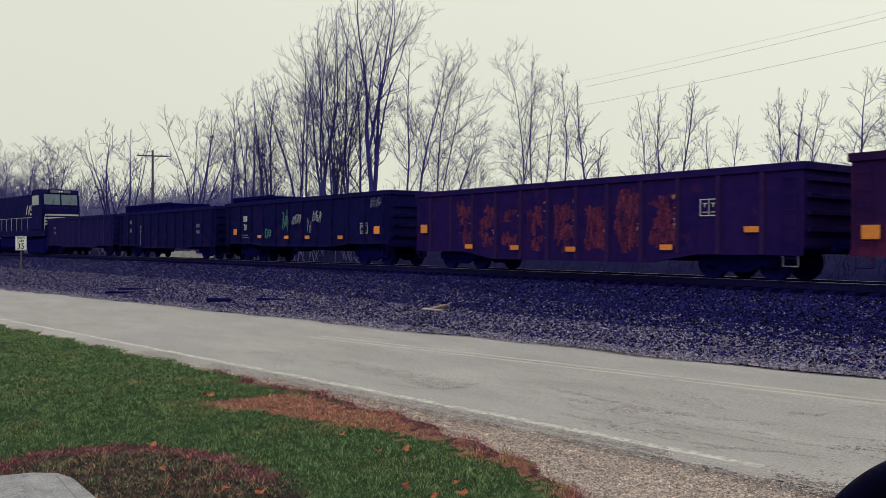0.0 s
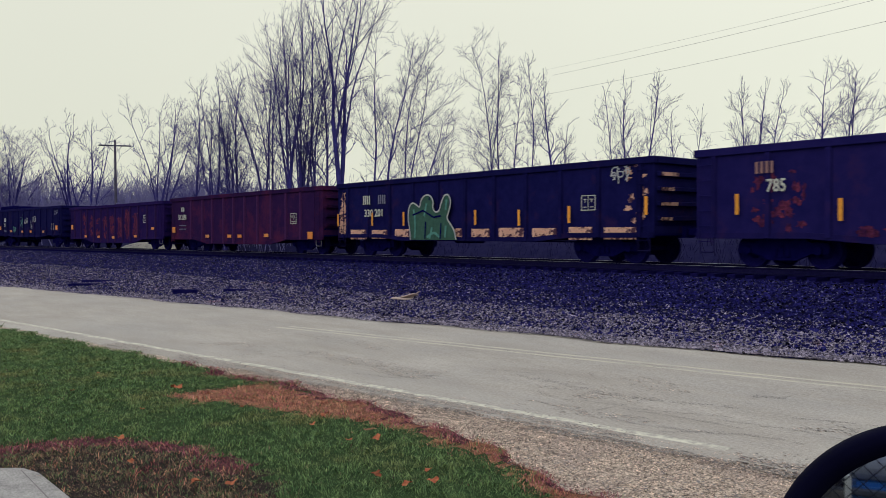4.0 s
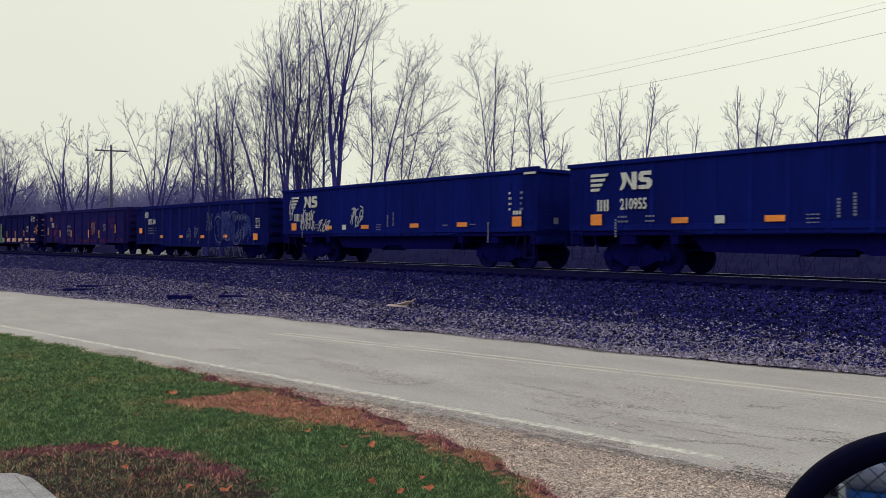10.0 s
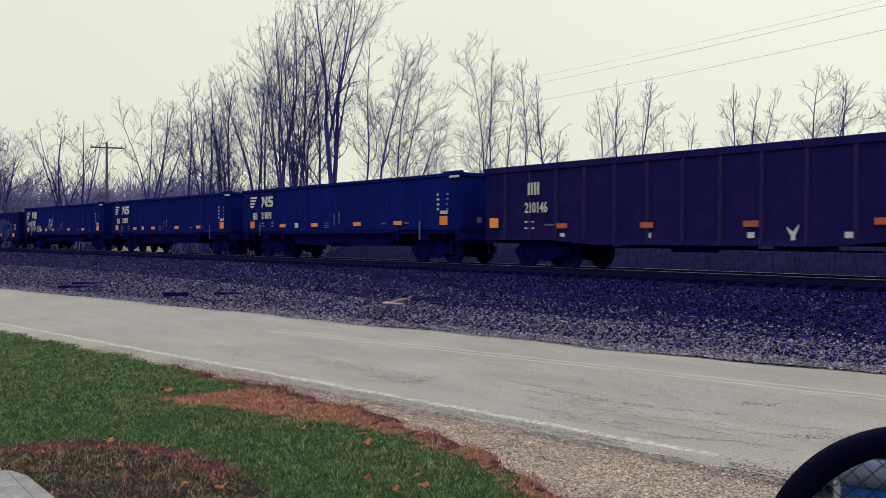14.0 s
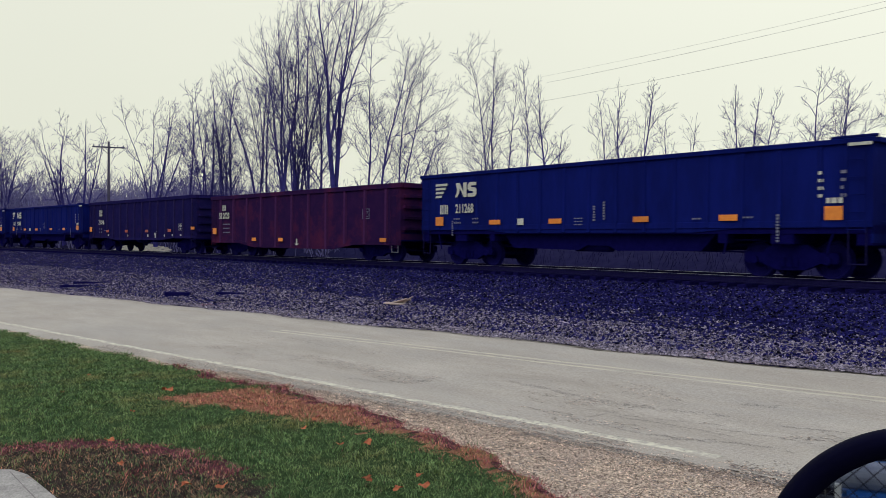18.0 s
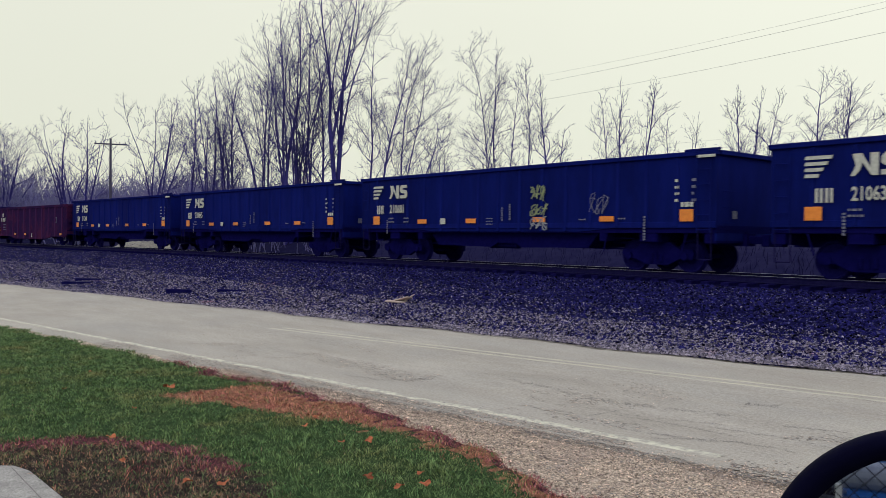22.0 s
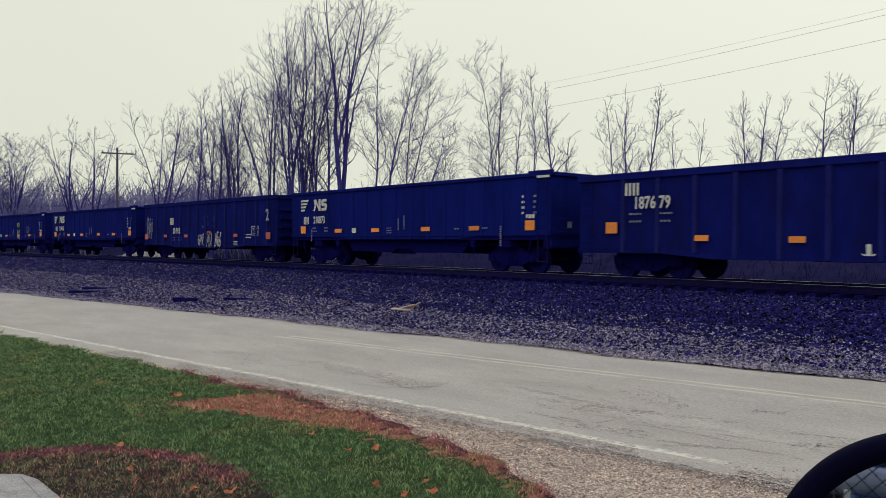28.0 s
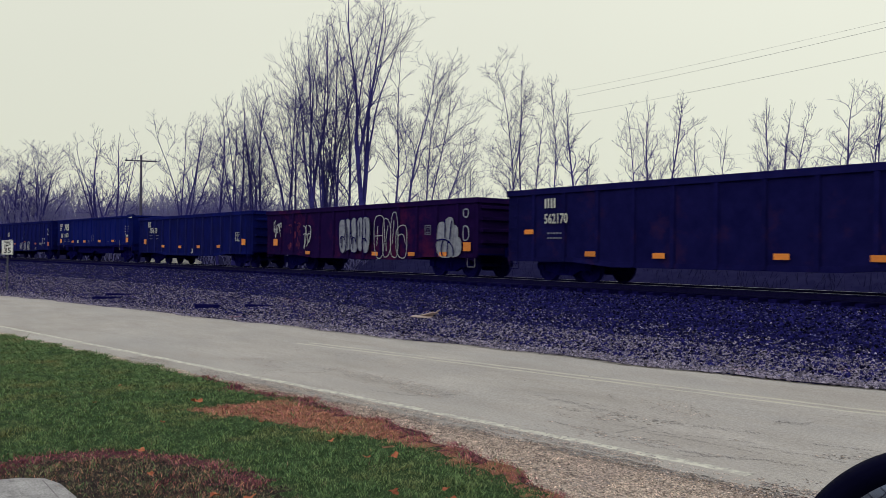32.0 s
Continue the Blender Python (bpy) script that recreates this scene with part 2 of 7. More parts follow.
COAL_NAVY = material("coal_car_navy_paint", (0.0034, 0.0070, 0.088), (0.0054, 0.0110, 0.136), 0.85, scale=1.6, grain=30, bump=0.08, stain=(0.0036, 0.0054, 0.062), stain_scale=0.7, stain_at=0.46, soft=0.3, vary=0.12, spec=0.02, stretch=(1.3, 1, 0.3))
DULL_BLACK = material("dull_black_paint", (0.0042, 0.0042, 0.0448), (0.0090, 0.0084, 0.0682), 0.9, scale=2.4, grain=30, bump=0.12, stain=(0.0204, 0.0096, 0.0512), stain_scale=1.1, stain_at=0.56, vary=0.15, spec=0.02)
BROWN_BLACK = material("sooty_brown_paint", (0.0074, 0.0065, 0.0600), (0.0144, 0.0106, 0.0792), 0.9, scale=2.4, grain=30, bump=0.12, stain=(0.0198, 0.0102, 0.0624), stain_scale=1.2, stain_at=0.56, vary=0.15, spec=0.02)
MAROON = material("oxide_red_paint", (0.015, 0.0060, 0.044), (0.028, 0.0085, 0.050), 0.9, scale=2.0, grain=30, bump=0.12, stain=(0.070, 0.013, 0.044), stain_scale=0.6, stain_at=0.49, soft=0.2, vary=0.12, spec=0.02)
WINE = material("dark_wine_paint", (0.008, 0.003, 0.0366), (0.016, 0.005, 0.05124), 0.9, scale=2.0, grain=30, bump=0.12, stain=(0.055, 0.007, 0.0366), stain_scale=0.5, stain_at=0.52, soft=0.15, spec=0.02)
RUSTY = material("flaking_rusty_paint", (0.010, 0.0055, 0.06454), (0.022, 0.009, 0.07296), 0.9, scale=3, grain=24, bump=0.25, stain=(0.05, 0.013, 0.05331), stain_scale=1.4, stain_at=0.58, soft=0.12, spec=0.02)
RUST_PALE = material("bare_rust_patch", (0.026, 0.007, 0.040), (0.165, 0.034, 0.074), 0.9, scale=4.5, grain=24, bump=0.3, stain=(0.014, 0.007, 0.052), stain_scale=2.6, stain_at=0.48, soft=0.18, spec=0.02, stretch=(1.4, 1, 0.4), speck=0.6, speck_scale=12)
# rib colours: body paints lightened for the light the ribs catch
LIT_RUSTY_RIB = material("lit_rusty_rib", (0.020, 0.010, 0.062), (0.036, 0.0145, 0.072), 0.9, scale=3, grain=24, bump=0.2, stain=(0.05, 0.015, 0.05), stain_scale=2, stain_at=0.58, spec=0.02)
LIT_MAROON_RIB = material("lit_oxide_red_rib", (0.042, 0.014, 0.066), (0.066, 0.019, 0.080), 0.9, scale=3, grain=24, bump=0.15, stain=(0.070, 0.018, 0.062), stain_scale=2, stain_at=0.58, spec=0.02)
LIT_BROWN_RIB = material("lit_grimy_brown_rib", (0.016, 0.0125, 0.070), (0.028, 0.020, 0.090), 0.9, scale=3, grain=24, bump=0.15, stain=(0.036, 0.019, 0.068), stain_scale=2, stain_at=0.58, spec=0.02)
RUST_EDGE = material("pale_flaking_edge", (0.20, 0.075, 0.075), (0.40, 0.19, 0.16), 0.9, scale=9, grain=24, bump=0.3, stain=(0.05, 0.014, 0.04), stain_scale=5, stain_at=0.5, soft=0.06, spec=0.02)
PEELED_DIM = material("dim_primer_spray", (0.20, 0.11, 0.12), (0.28, 0.16, 0.16), 0.85, scale=5, bump=0, spec=0.03)
MARK_FAINT = material("faint_silver_spray", (0.009, 0.014, 0.115), (0.040, 0.052, 0.17), 0.85, scale=2.5, bump=0, spec=0.03, stain=(0.006, 0.010, 0.10), stain_scale=2.2, stain_at=0.5, soft=0.2)
# navy body paint lightened, light on the ribs put into the colour
LIT_NAVY_RIB = material("lit_navy_rib", (0.0064, 0.0085, 0.076), (0.0115, 0.0145, 0.112), 0.8, scale=2.2, grain=30, bump=0.08, stain=(0.006, 0.0062, 0.052), stain_scale=0.9, stain_at=0.5, soft=0.25, spec=0.04)
PEELED = material("peeled_primer", (0.48, 0.25, 0.19), (0.66, 0.40, 0.31), 0.85, scale=5, grain=24, bump=0.3, stain=(0.06, 0.02, 0.045), stain_scale=3.5, stain_at=0.5, soft=0.05)
ORANGE = material("orange_reflector", (0.55, 0.14, 0.014), (0.72, 0.235, 0.028), 0.45, scale=8, bump=0, vary=0.2, spec=0.5)
RED_REFLECT = material("worn_red_reflector", (0.28, 0.050, 0.035), (0.42, 0.085, 0.045), 0.5, scale=8, bump=0, vary=0.25)
YELLOW = material("yellow_reflector", (0.60, 0.20, 0.02), (0.74, 0.34, 0.04), 0.45, scale=8, bump=0, vary=0.15)
MARK_WHITE = material("white_stencil_paint", (0.34, 0.34, 0.33), (0.56, 0.56, 0.52), 0.7, scale=14, bump=0)
MARK_DIM = material("dim_stencil_paint", (0.10, 0.10, 0.17), (0.19, 0.19, 0.26), 0.8, scale=14, bump=0, spec=0.03)
FADED_SPRAY = material("faded_silver_spray", (0.045, 0.052, 0.13), (0.13, 0.145, 0.23), 0.8, scale=4, bump=0, spec=0.03)
SPRAY_WHITE = material("white_spray_paint", (0.2625, 0.27, 0.315), (0.45, 0.45, 0.465), 0.7, scale=9, bump=0)
SPRAY_GREY = material("silver_spray_paint", (0.10, 0.11, 0.18), (0.30, 0.31, 0.36), 0.6, scale=5, bump=0)
SPRAY_LIME = material("pale_lime_spray_paint", (0.10, 0.125, 0.085), (0.26, 0.29, 0.16), 0.7, scale=6, bump=0)
SPRAY_GREEN = material("green_spray_paint", (0.014, 0.055, 0.048), (0.030, 0.10, 0.075), 0.7, scale=6, bump=0)
SPRAY_TEAL = material("teal_spray_paint", (0.035, 0.14, 0.14), (0.09, 0.26, 0.22), 0.7, scale=6, bump=0)
GLASS = material("cab_glass", (0.09, 0.13, 0.16), (0.15, 0.19, 0.23), 0.12, scale=2, bump=0, spec=0.35)
SIGN_WHITE = material("sign_sheet", (0.68, 0.68, 0.66), (0.78, 0.78, 0.75), 0.5, scale=5, bump=0)
SIGN_BLACK = material("sign_black", (0.012, 0.012, 0.014), (0.02, 0.02, 0.022), 0.5, scale=5, bump=0)
POST = material("galvanised_post", (0.05, 0.05, 0.07), (0.1, 0.1, 0.12), 0.6, 0.5, scale=8, bump=0.1)
POLE_WOOD = material("weathered_pole_wood", (0.055, 0.05, 0.095), (0.10, 0.092, 0.14), 0.95, scale=4, stretch=(6, 6, 0.6), bump=0.3, spec=0.05)
WIRE = material("line_wire", (0.3, 0.3, 0.32), (0.38, 0.38, 0.4), 0.9, scale=3, bump=0, spec=0.1)
OLD_WOOD = material("split_board", (0.36, 0.27, 0.25), (0.54, 0.43, 0.40), 0.9, scale=6, stretch=(1, 8, 8), bump=0.4, spec=0.05)
MIRROR_SHELL = material("black_mirror_shell", (0.001, 0.001, 0.010), (0.002, 0.002, 0.014), 0.8, scale=20, bump=0.05, grain=300, spec=0.03)


# ---------------------------------------------------------------- small builders
def link(name, bm_or_mesh, mat, parent=None, label="", m=None):
    """One mesh object of one material under its thing."""
    if isinstance(bm_or_mesh, bmesh.types.BMesh):
        me = bpy.data.meshes.new(name)
        bm_or_mesh.to_mesh(me)
        bm_or_mesh.free()
    else:
        me = bm_or_mesh
    if mat and not me.materials:
        me.materials.append(mat)
    ob = new(name, me)
    if parent:
        ob.parent = parent
    if m is not None:
        ob.matrix_basis = m
    if label:
        ob["label"] = label
    return ob


def thing(name, label, category, group="", m=None):
    ob = new(name)
    ob.empty_display_size = 0.3
    tagged(ob, label, category, group)
    if m is not None:
        ob.matrix_basis = m
    return ob


def raw(name, verts, faces, smooth=False):
    me = bpy.data.meshes.new(name)
    me.from_pydata([tuple(v) for v in verts], [], [tuple(f) for f in faces])
    if smooth:
        me.polygons.foreach_set("use_smooth", [True] * len(me.polygons))
    me.update()
    return me


def box(bm, x0, x1, y0, y1, z0, z1, m=None):
    vs = [bm.verts.new(Vector(p) if m is None else m @ Vector(p)) for p in
          ((x0, y0, z0), (x1, y0, z0), (x1, y1, z0), (x0, y1, z0), (x0, y0, z1), (x1, y0, z1), (x1, y1, z1), (x0, y1, z1))]
    for f in ((3, 2, 1, 0), (4, 5, 6, 7), (0, 1, 5, 4), (1, 2, 6, 5), (2, 3, 7, 6), (3, 0, 4, 7)):
        bm.faces.new([vs[i] for i in f])
    return bm


def boxes(*specs):
    bm = bmesh.new()
    for s in specs:
        box(bm, *s)
    return bm


def bevelled(bm, w=0.01, seg=1):
    bmesh.ops.bevel(bm, geom=bm.edges[:], offset=w, segments=seg, affect="EDGES")
    return bm


def extrude_outline(pts, y0, y1):
    """A plate with an outline in x and z, from y0 to y1."""
    bm = bmesh.new()
    a = [bm.verts.new((x, y0, z)) for x, z in pts]
    b = [bm.verts.new((x, y1, z)) for x, z in pts]
    bm.faces.new(a)
    bm.faces.new(b[::-1])
    for i in range(len(pts)):
        bm.faces.new((a[i - 1], b[i - 1], b[i], a[i])[::-1])
    bmesh.ops.recalc_face_normals(bm, faces=bm.faces[:])
    return bm


def rod(bm, a, b, r, sides=6, r2=None):
    a, b = Vector(a), Vector(b)
    q = (b - a).to_track_quat("Z", "Y").to_matrix()
    r2 = r if r2 is None else r2
    ring = [[bm.verts.new(p + q @ Vector((math.cos(u) * rr, math.sin(u) * rr, 0))) for u in [2 * math.pi * i / sides for i in range(sides)]] for p, rr in ((a, r), (b, r2))]
    for i in range(sides):
        bm.faces.new((ring[0][i - 1], ring[0][i], ring[1][i], ring[1][i - 1]))
    bm.faces.new(ring[0][::-1])
    bm.faces.new(ring[1])
    return bm


def lathe_y(bm, profile, sides=24):
    """Turns (radius, y) about the y axis."""
    rings = [[bm.verts.new((math.cos(2 * math.pi * i / sides) * r, y, math.sin(2 * math.pi * i / sides) * r)) for i in range(sides)] for r, y in profile]
    for p, q in zip(rings, rings[1:]):
        for i in range(sides):
            bm.faces.new((p[i - 1], p[i], q[i], q[i - 1]))
    bm.faces.new(rings[0])
    bm.faces.new(rings[-1][::-1])
    bmesh.ops.recalc_face_normals(bm, faces=bm.faces[:])
    return bm


LETTERING = {}


def letters(words, size, wide=1.0):
    """A flat mesh of the words in the x-z plane, facing -y, its middle at the origin."""
    key = (words, size, wide)
    if key not in LETTERING:
        cu = bpy.data.curves.new("letters", "FONT")
        cu.body, cu.size, cu.align_x, cu.align_y, cu.extrude = words, size, "CENTER", "CENTER", 0.002
        cu.resolution_u, cu.offset = 2, size * 0.02
        ob = bpy.data.objects.new("letters", cu)
        scene.collection.objects.link(ob)
        bpy.context.view_layer.update()
        me = bpy.data.meshes.new_from_object(ob.evaluated_get(bpy.context.evaluated_depsgraph_get()))
        bpy.data.objects.remove(ob)
        me.transform(Matrix.Diagonal((wide, 1, 1, 1)))
        me.transform(Matrix.Rotation(radians(90), 4, "X"))
        LETTERING[key] = me
    return LETTERING[key]


def ribbon(points, width, depth=0.004):
    """A brush stroke along points in x and z, lying on y = 0 and facing -y."""
    verts, faces = [], []
    pts = [Vector((p[0], 0, p[1])) for p in points]
    for i, p in enumerate(pts):
        d = (pts[min(i + 1, len(pts) - 1)] - pts[max(i - 1, 0)])
        d = d.normalized() if d.length > 1e-6 else Vector((1, 0, 0))
        s = Vector((-d.z, 0, d.x)) * width / 2
        for q in (p + s, p - s):
            verts.append(q + Vector((0, -depth, 0)))
    for i in range(len(pts) - 1):
        faces.append((2 * i, 2 * i + 1, 2 * i + 3, 2 * i + 2))
    return verts, faces


def rounded(points, times=2):
    """Cuts the corners of a polyline."""
    for _ in range(times):
        out = [points[0]]
        for (x0, z0), (x1, z1) in zip(points, points[1:]):
            out += [(x0 * 0.75 + x1 * 0.25, z0 * 0.75 + z1 * 0.25), (x0 * 0.25 + x1 * 0.75, z0 * 0.25 + z1 * 0.75)]
        points = out + [points[-1]]
    return points


def strokes(name, lines, width):
    verts, faces = [], []
    for k, line in enumerate(lines):
        v, f = ribbon(line, width, 0.004 + 0.0004 * (k % 7))
        faces += [tuple(i + len(verts) for i in g) for g in f]
        verts += v
    return raw(name, verts, faces)


# ---------------------------------------------------------------- the plan: track, road, ground heights
SIDE_Y, CURVE_R, ARC_END = 18.09, 714.0, 130.0     # line of the car sides; its radius; where the curve ends
RAIL_Z = 1.013
HALF_CAR = 1.55


def track(s, off=0.0):
    """Place and heading on the line of the car sides, s metres along it (to the far end), off metres beyond it."""
    if s < 0:
        return -s, SIDE_Y + off, 0.0
    a = min(s, ARC_END) / CURVE_R
    x, y = -(CURVE_R + off) * math.sin(a), SIDE_Y - CURVE_R + (CURVE_R + off) * math.cos(a)
    more = max(s - ARC_END, 0)
    return x - more * math.cos(a), y - more * math.sin(a), a


def near_line(x):
    return 7.1 + 0.165 * x + 0.0004 * min(x, 0) ** 2 * 0


def far_edge(x):
    return 13.0 + 0.2 * x + (0.10 * math.sin(x * 0.9) + 0.06 * math.sin(x * 2.3 + 1))


def road_z(x, y):
    """Height of the crowned road surface."""
    a, b = near_line(x) + 0.6, far_edge(x) + 0.4
    c = (near_line(x) + far_edge(x)) / 2
    if y < a:
        return -0.004 + 0.004 * (y - a + 0.9) / 0.9
    return 0.05 * (y - a) / (c - a) if y < c else 0.05 * (b - y) / (b - c)


def grass_edge(x):
    """Where lawn meets the gravel shoulder."""
    return min(near_line(x) - 0.55, 5.02 - 0.2 * max(x + 6.2, -0.2) if x > -10 else 99) + 0.07 * math.sin(x * 3.1) + 0.05 * math.sin(x * 7.7)


# ---------------------------------------------------------------- ground, road, ballast
def strip(name, xs, edges, mat, label, category="", cross=1):
    """A sheet between curves: edges are functions of x that give (y, z)."""
    verts, faces = [], []
    n = len(edges)
    for x in xs:
        for e in edges:
            y, z = e(x)
            verts.append((x, y, z))
    for i in range(len(xs) - 1):
        for j in range(n - 1):
            a = i * n + j
            faces.append((a, a + n, a + n + 1, a + 1))
    ob = link(name, raw(name, verts, faces, True), mat)
    return tagged(ob, label, category, kind="structure")


def span(a, b, step):
    n = int(round((b - a) / step))
    return [a + (b - a) * i / n for i in range(n + 1)]


gm = bmesh.new()
bmesh.ops.create_grid(gm, x_segments=40, y_segments=40, size=1800)
ground = tagged(link("ground", gm, FIELD, m=pose(0, 0, -0.06)), "dull winter ground with dry grass reaching the horizon", "ground", kind="structure")

XS = span(-440, -60, 10)[:-1] + span(-60, 10, 0.5)[:-1] + span(10, 340, 10)
road = strip("road", XS, [lambda x: (near_line(x) - 0.42 + 0.05 * math.sin(x * 2.7) + 0.04 * math.sin(x * 6.1), -0.02), lambda x: (near_line(x) - 0.3, -0.004), lambda x: (near_line(x) + 0.6, 0.0), lambda x: ((near_line(x) + far_edge(x)) / 2, 0.05), lambda x: (far_edge(x) + 0.4, 0.0)], ASPHALT,
             "pale worn tar-and-chip country road with cracks", "road")
shoulder = strip("shoulder", XS, [lambda x: (min(near_line(x) - 2.6, 4.3), -0.035), lambda x: (near_line(x) - 0.9, -0.03), lambda x: (near_line(x) - 0.25, -0.022)], SHOULDER,
                 "loose grey gravel shoulder beside the road", "shoulder")


def line_on_road(name, xs, mid, width, mat, label):
    out = []
    for seg in xs:
        edges = [lambda x, k=k, dz=dz: (mid(x) + k * width + 0.012 * math.sin(x * 5.1 + k), road_z(x, mid(x) + k * width) + dz) for k, dz in ((-0.62, -0.014), (-0.5, 0.003), (0.5, 0.003), (0.62, -0.014))]
        out.append(strip(name, span(seg[0], seg[1], 0.25), edges, mat, label, "road marking"))
    return out


edge_line = line_on_road("edge_line", [(-90, -4.12)], near_line, 0.12, LINE_WHITE, "worn white edge line painted on the road")
for k in (0.0, 0.28):
    line_on_road("centre_line", [(-15.0, 14.0)], lambda x, k=k: 10.95 + 0.225 * x + k, 0.1, LINE_YELLOW, "faded yellow centre line painted on the road")


def z_ballast(x, y):
    """Height of the stone bank between the road's far edge and the track."""
    a, b = far_edge(x) + 0.1, track_y(x, -0.15)
    u = max(0.0, min(1.0, (y - a) / max(b - a, 0.1)))
    return 0.03 + (RAIL_Z - 0.27 - 0.03) * (0.35 * u + 0.65 * u * u * (3 - 2 * u)) + 0.03 * noise.noise(Vector((x * 0.8, y * 0.8, 0)))


def track_y(x, off):
    if x >= 0:
        return SIDE_Y + off
    a = math.asin(min(-x / (CURVE_R + off), 0.9))
    if a < ARC_END / CURVE_R:
        return SIDE_Y - CURVE_R + (CURVE_R + off) * math.cos(a)
    x0, y0, a0 = track(ARC_END, off)
    return y0 - (x0 - x) * math.tan(a0)


def bank(u):
    def f(x):
        a, b = far_edge(x) - 0.15, track_y(x, -0.15)
        y = a + (b - a) * u
        return y, (z_ballast(x, y) if u > 0 else -0.02)
    return f


ballast = strip("ballast", XS, [bank(u / 14) for u in range(15)] + [lambda x, o=o, z=z: (track_y(x, o), z) for o, z in ((0.6, RAIL_Z - 0.26), (2.6, RAIL_Z - 0.26), (3.6, RAIL_Z - 0.3), (5.6, 0.35), (8.0, 0.1), (8.4, -0.1))], BALLAST,
                "dark crushed-stone ballast bank carrying the railway track", "ballast")

# the lawn and its slab
slab_bm = bmesh.new()
SLAB = [(-7.62, -2.6), (-7.56, 1.0), (-7.5, 1.28), (-7.36, 1.45), (-7.12, 1.52), (-6.3, 1.55), (-4.2, 1.42), (-4.2, -2.6)]
slab_top = slab_bm.faces.new([slab_bm.verts.new((x, y, -0.05)) for x, y in SLAB][::-1])
for v in bmesh.ops.extrude_face_region(slab_bm, geom=[slab_top])["geom"]:
    if isinstance(v, bmesh.types.BMVert):
        v.co.z = 0.02
bmesh.ops.recalc_face_normals(slab_bm, faces=slab_bm.faces[:])
slab = tagged(link("concrete_slab", bevelled(slab_bm, 0.012), CONCRETE), "pale weathered concrete slab set in the lawn", "slab")
link("joint", boxes((-7.3, -4.3, 1.41, 1.418, 0.0195, 0.0215), (-6.4, -6.39, -2.5, 1.40, 0.0195, 0.0215)), CRACK, slab, "dark tooled joint in the concrete")

# ---------------------------------------------------------------- the railway track
rail_track = tagged(thing("railway_track", "steel rails on creosoted ties in dark ballast", "railway track"), kind="structure")


def along(name, profile, off, s0, s1, step, mat, label=""):
    """A profile (offset, z) drawn along the track."""
    ss = span(s0, s1, step)
    verts, faces, n = [], [], len(profile)
    for s in ss:
        for o, z in profile:
            x, y, a = track(s, off + o)
            verts.append((x, y, z))
    for i in range(len(ss) - 1):
        for j in range(n):
            faces.append((i * n + j, i * n + (j + 1) % n, (i + 1) * n + (j + 1) % n, (i + 1) * n + j))
    return link(name, raw(name, verts, faces), mat, rail_track, label)


for gauge in (-0.7525, 0.7525):
    o = HALF_CAR + gauge
    along("rail", [(-0.07, RAIL_Z - 0.17), (0.07, RAIL_Z - 0.17), (0.07, RAIL_Z - 0.155), (0.012, RAIL_Z - 0.14), (0.012, RAIL_Z - 0.045), (0.036, RAIL_Z - 0.035), (0.036, RAIL_Z - 0.004), (-0.036, RAIL_Z - 0.004), (-0.036, RAIL_Z - 0.035), (-0.012, RAIL_Z - 0.045), (-0.012, RAIL_Z - 0.14), (-0.07, RAIL_Z - 0.155)], o, -330, 460, 1.5, STEEL)
    along("rail_head", [(-0.03, RAIL_Z - 0.006), (0.03, RAIL_Z - 0.006), (0.03, RAIL_Z), (-0.03, RAIL_Z)], o, -330, 460, 1.5, RAIL_TOP, "bright polished rail head")
tie_bm = bevelled(boxes((-0.115, 0.115, -1.3, 1.3, -0.18, 0.0)), 0.012)
tie_me = bpy.data.meshes.new("tie")
tie_bm.to_mesh(tie_me)
tie_bm.free()
tie_me.materials.append(TIE)
for i in range(200):
    x, y, a = track(6 + i * 0.52, HALF_CAR)
    link("tie", tie_me, None, rail_track, m=pose(x, y + random.uniform(-0.04, 0.04), RAIL_Z - 0.172, 0, 0, math.degrees(a) + random.uniform(-1, 1)))

# ---------------------------------------------------------------- the train
def wheelset_meshes():
    bm = bmesh.new()
    for s in (-1, 1):
        lathe_y(bm, [(0.06, s * 0.66), (0.14, s * 0.665), (0.17, s * 0.70), (0.37, s * 0.715), (0.40, s * 0.69), (0.47, s * 0.685), (0.47, s * 0.71), (0.435, s * 0.72), (0.43, s * 0.815), (0.40, s * 0.82), (0.375, s * 0.78), (0.20, s * 0.77), (0.13, s * 0.84), (0.08, s * 0.845)], 24)
        for k in range(3):
            rod(bm, (0.27 * math.cos(k * 2.1), s * 0.765, 0.27 * math.sin(k * 2.1)), (0.27 * math.cos(k * 2.1), s * 0.79, 0.27 * math.sin(k * 2.1)), 0.05, 6)
    rod(bm, (0, -0.9, 0), (0, 0.9, 0), 0.075, 8)
    me = bpy.data.meshes.new("wheelset")
    bm.to_mesh(me)
    bm.free()
    me.materials.append(WHEEL_STEEL)
    return me


WHEELSET = wheelset_meshes()
WHEEL_R, AXLE = 0.43, 0.89


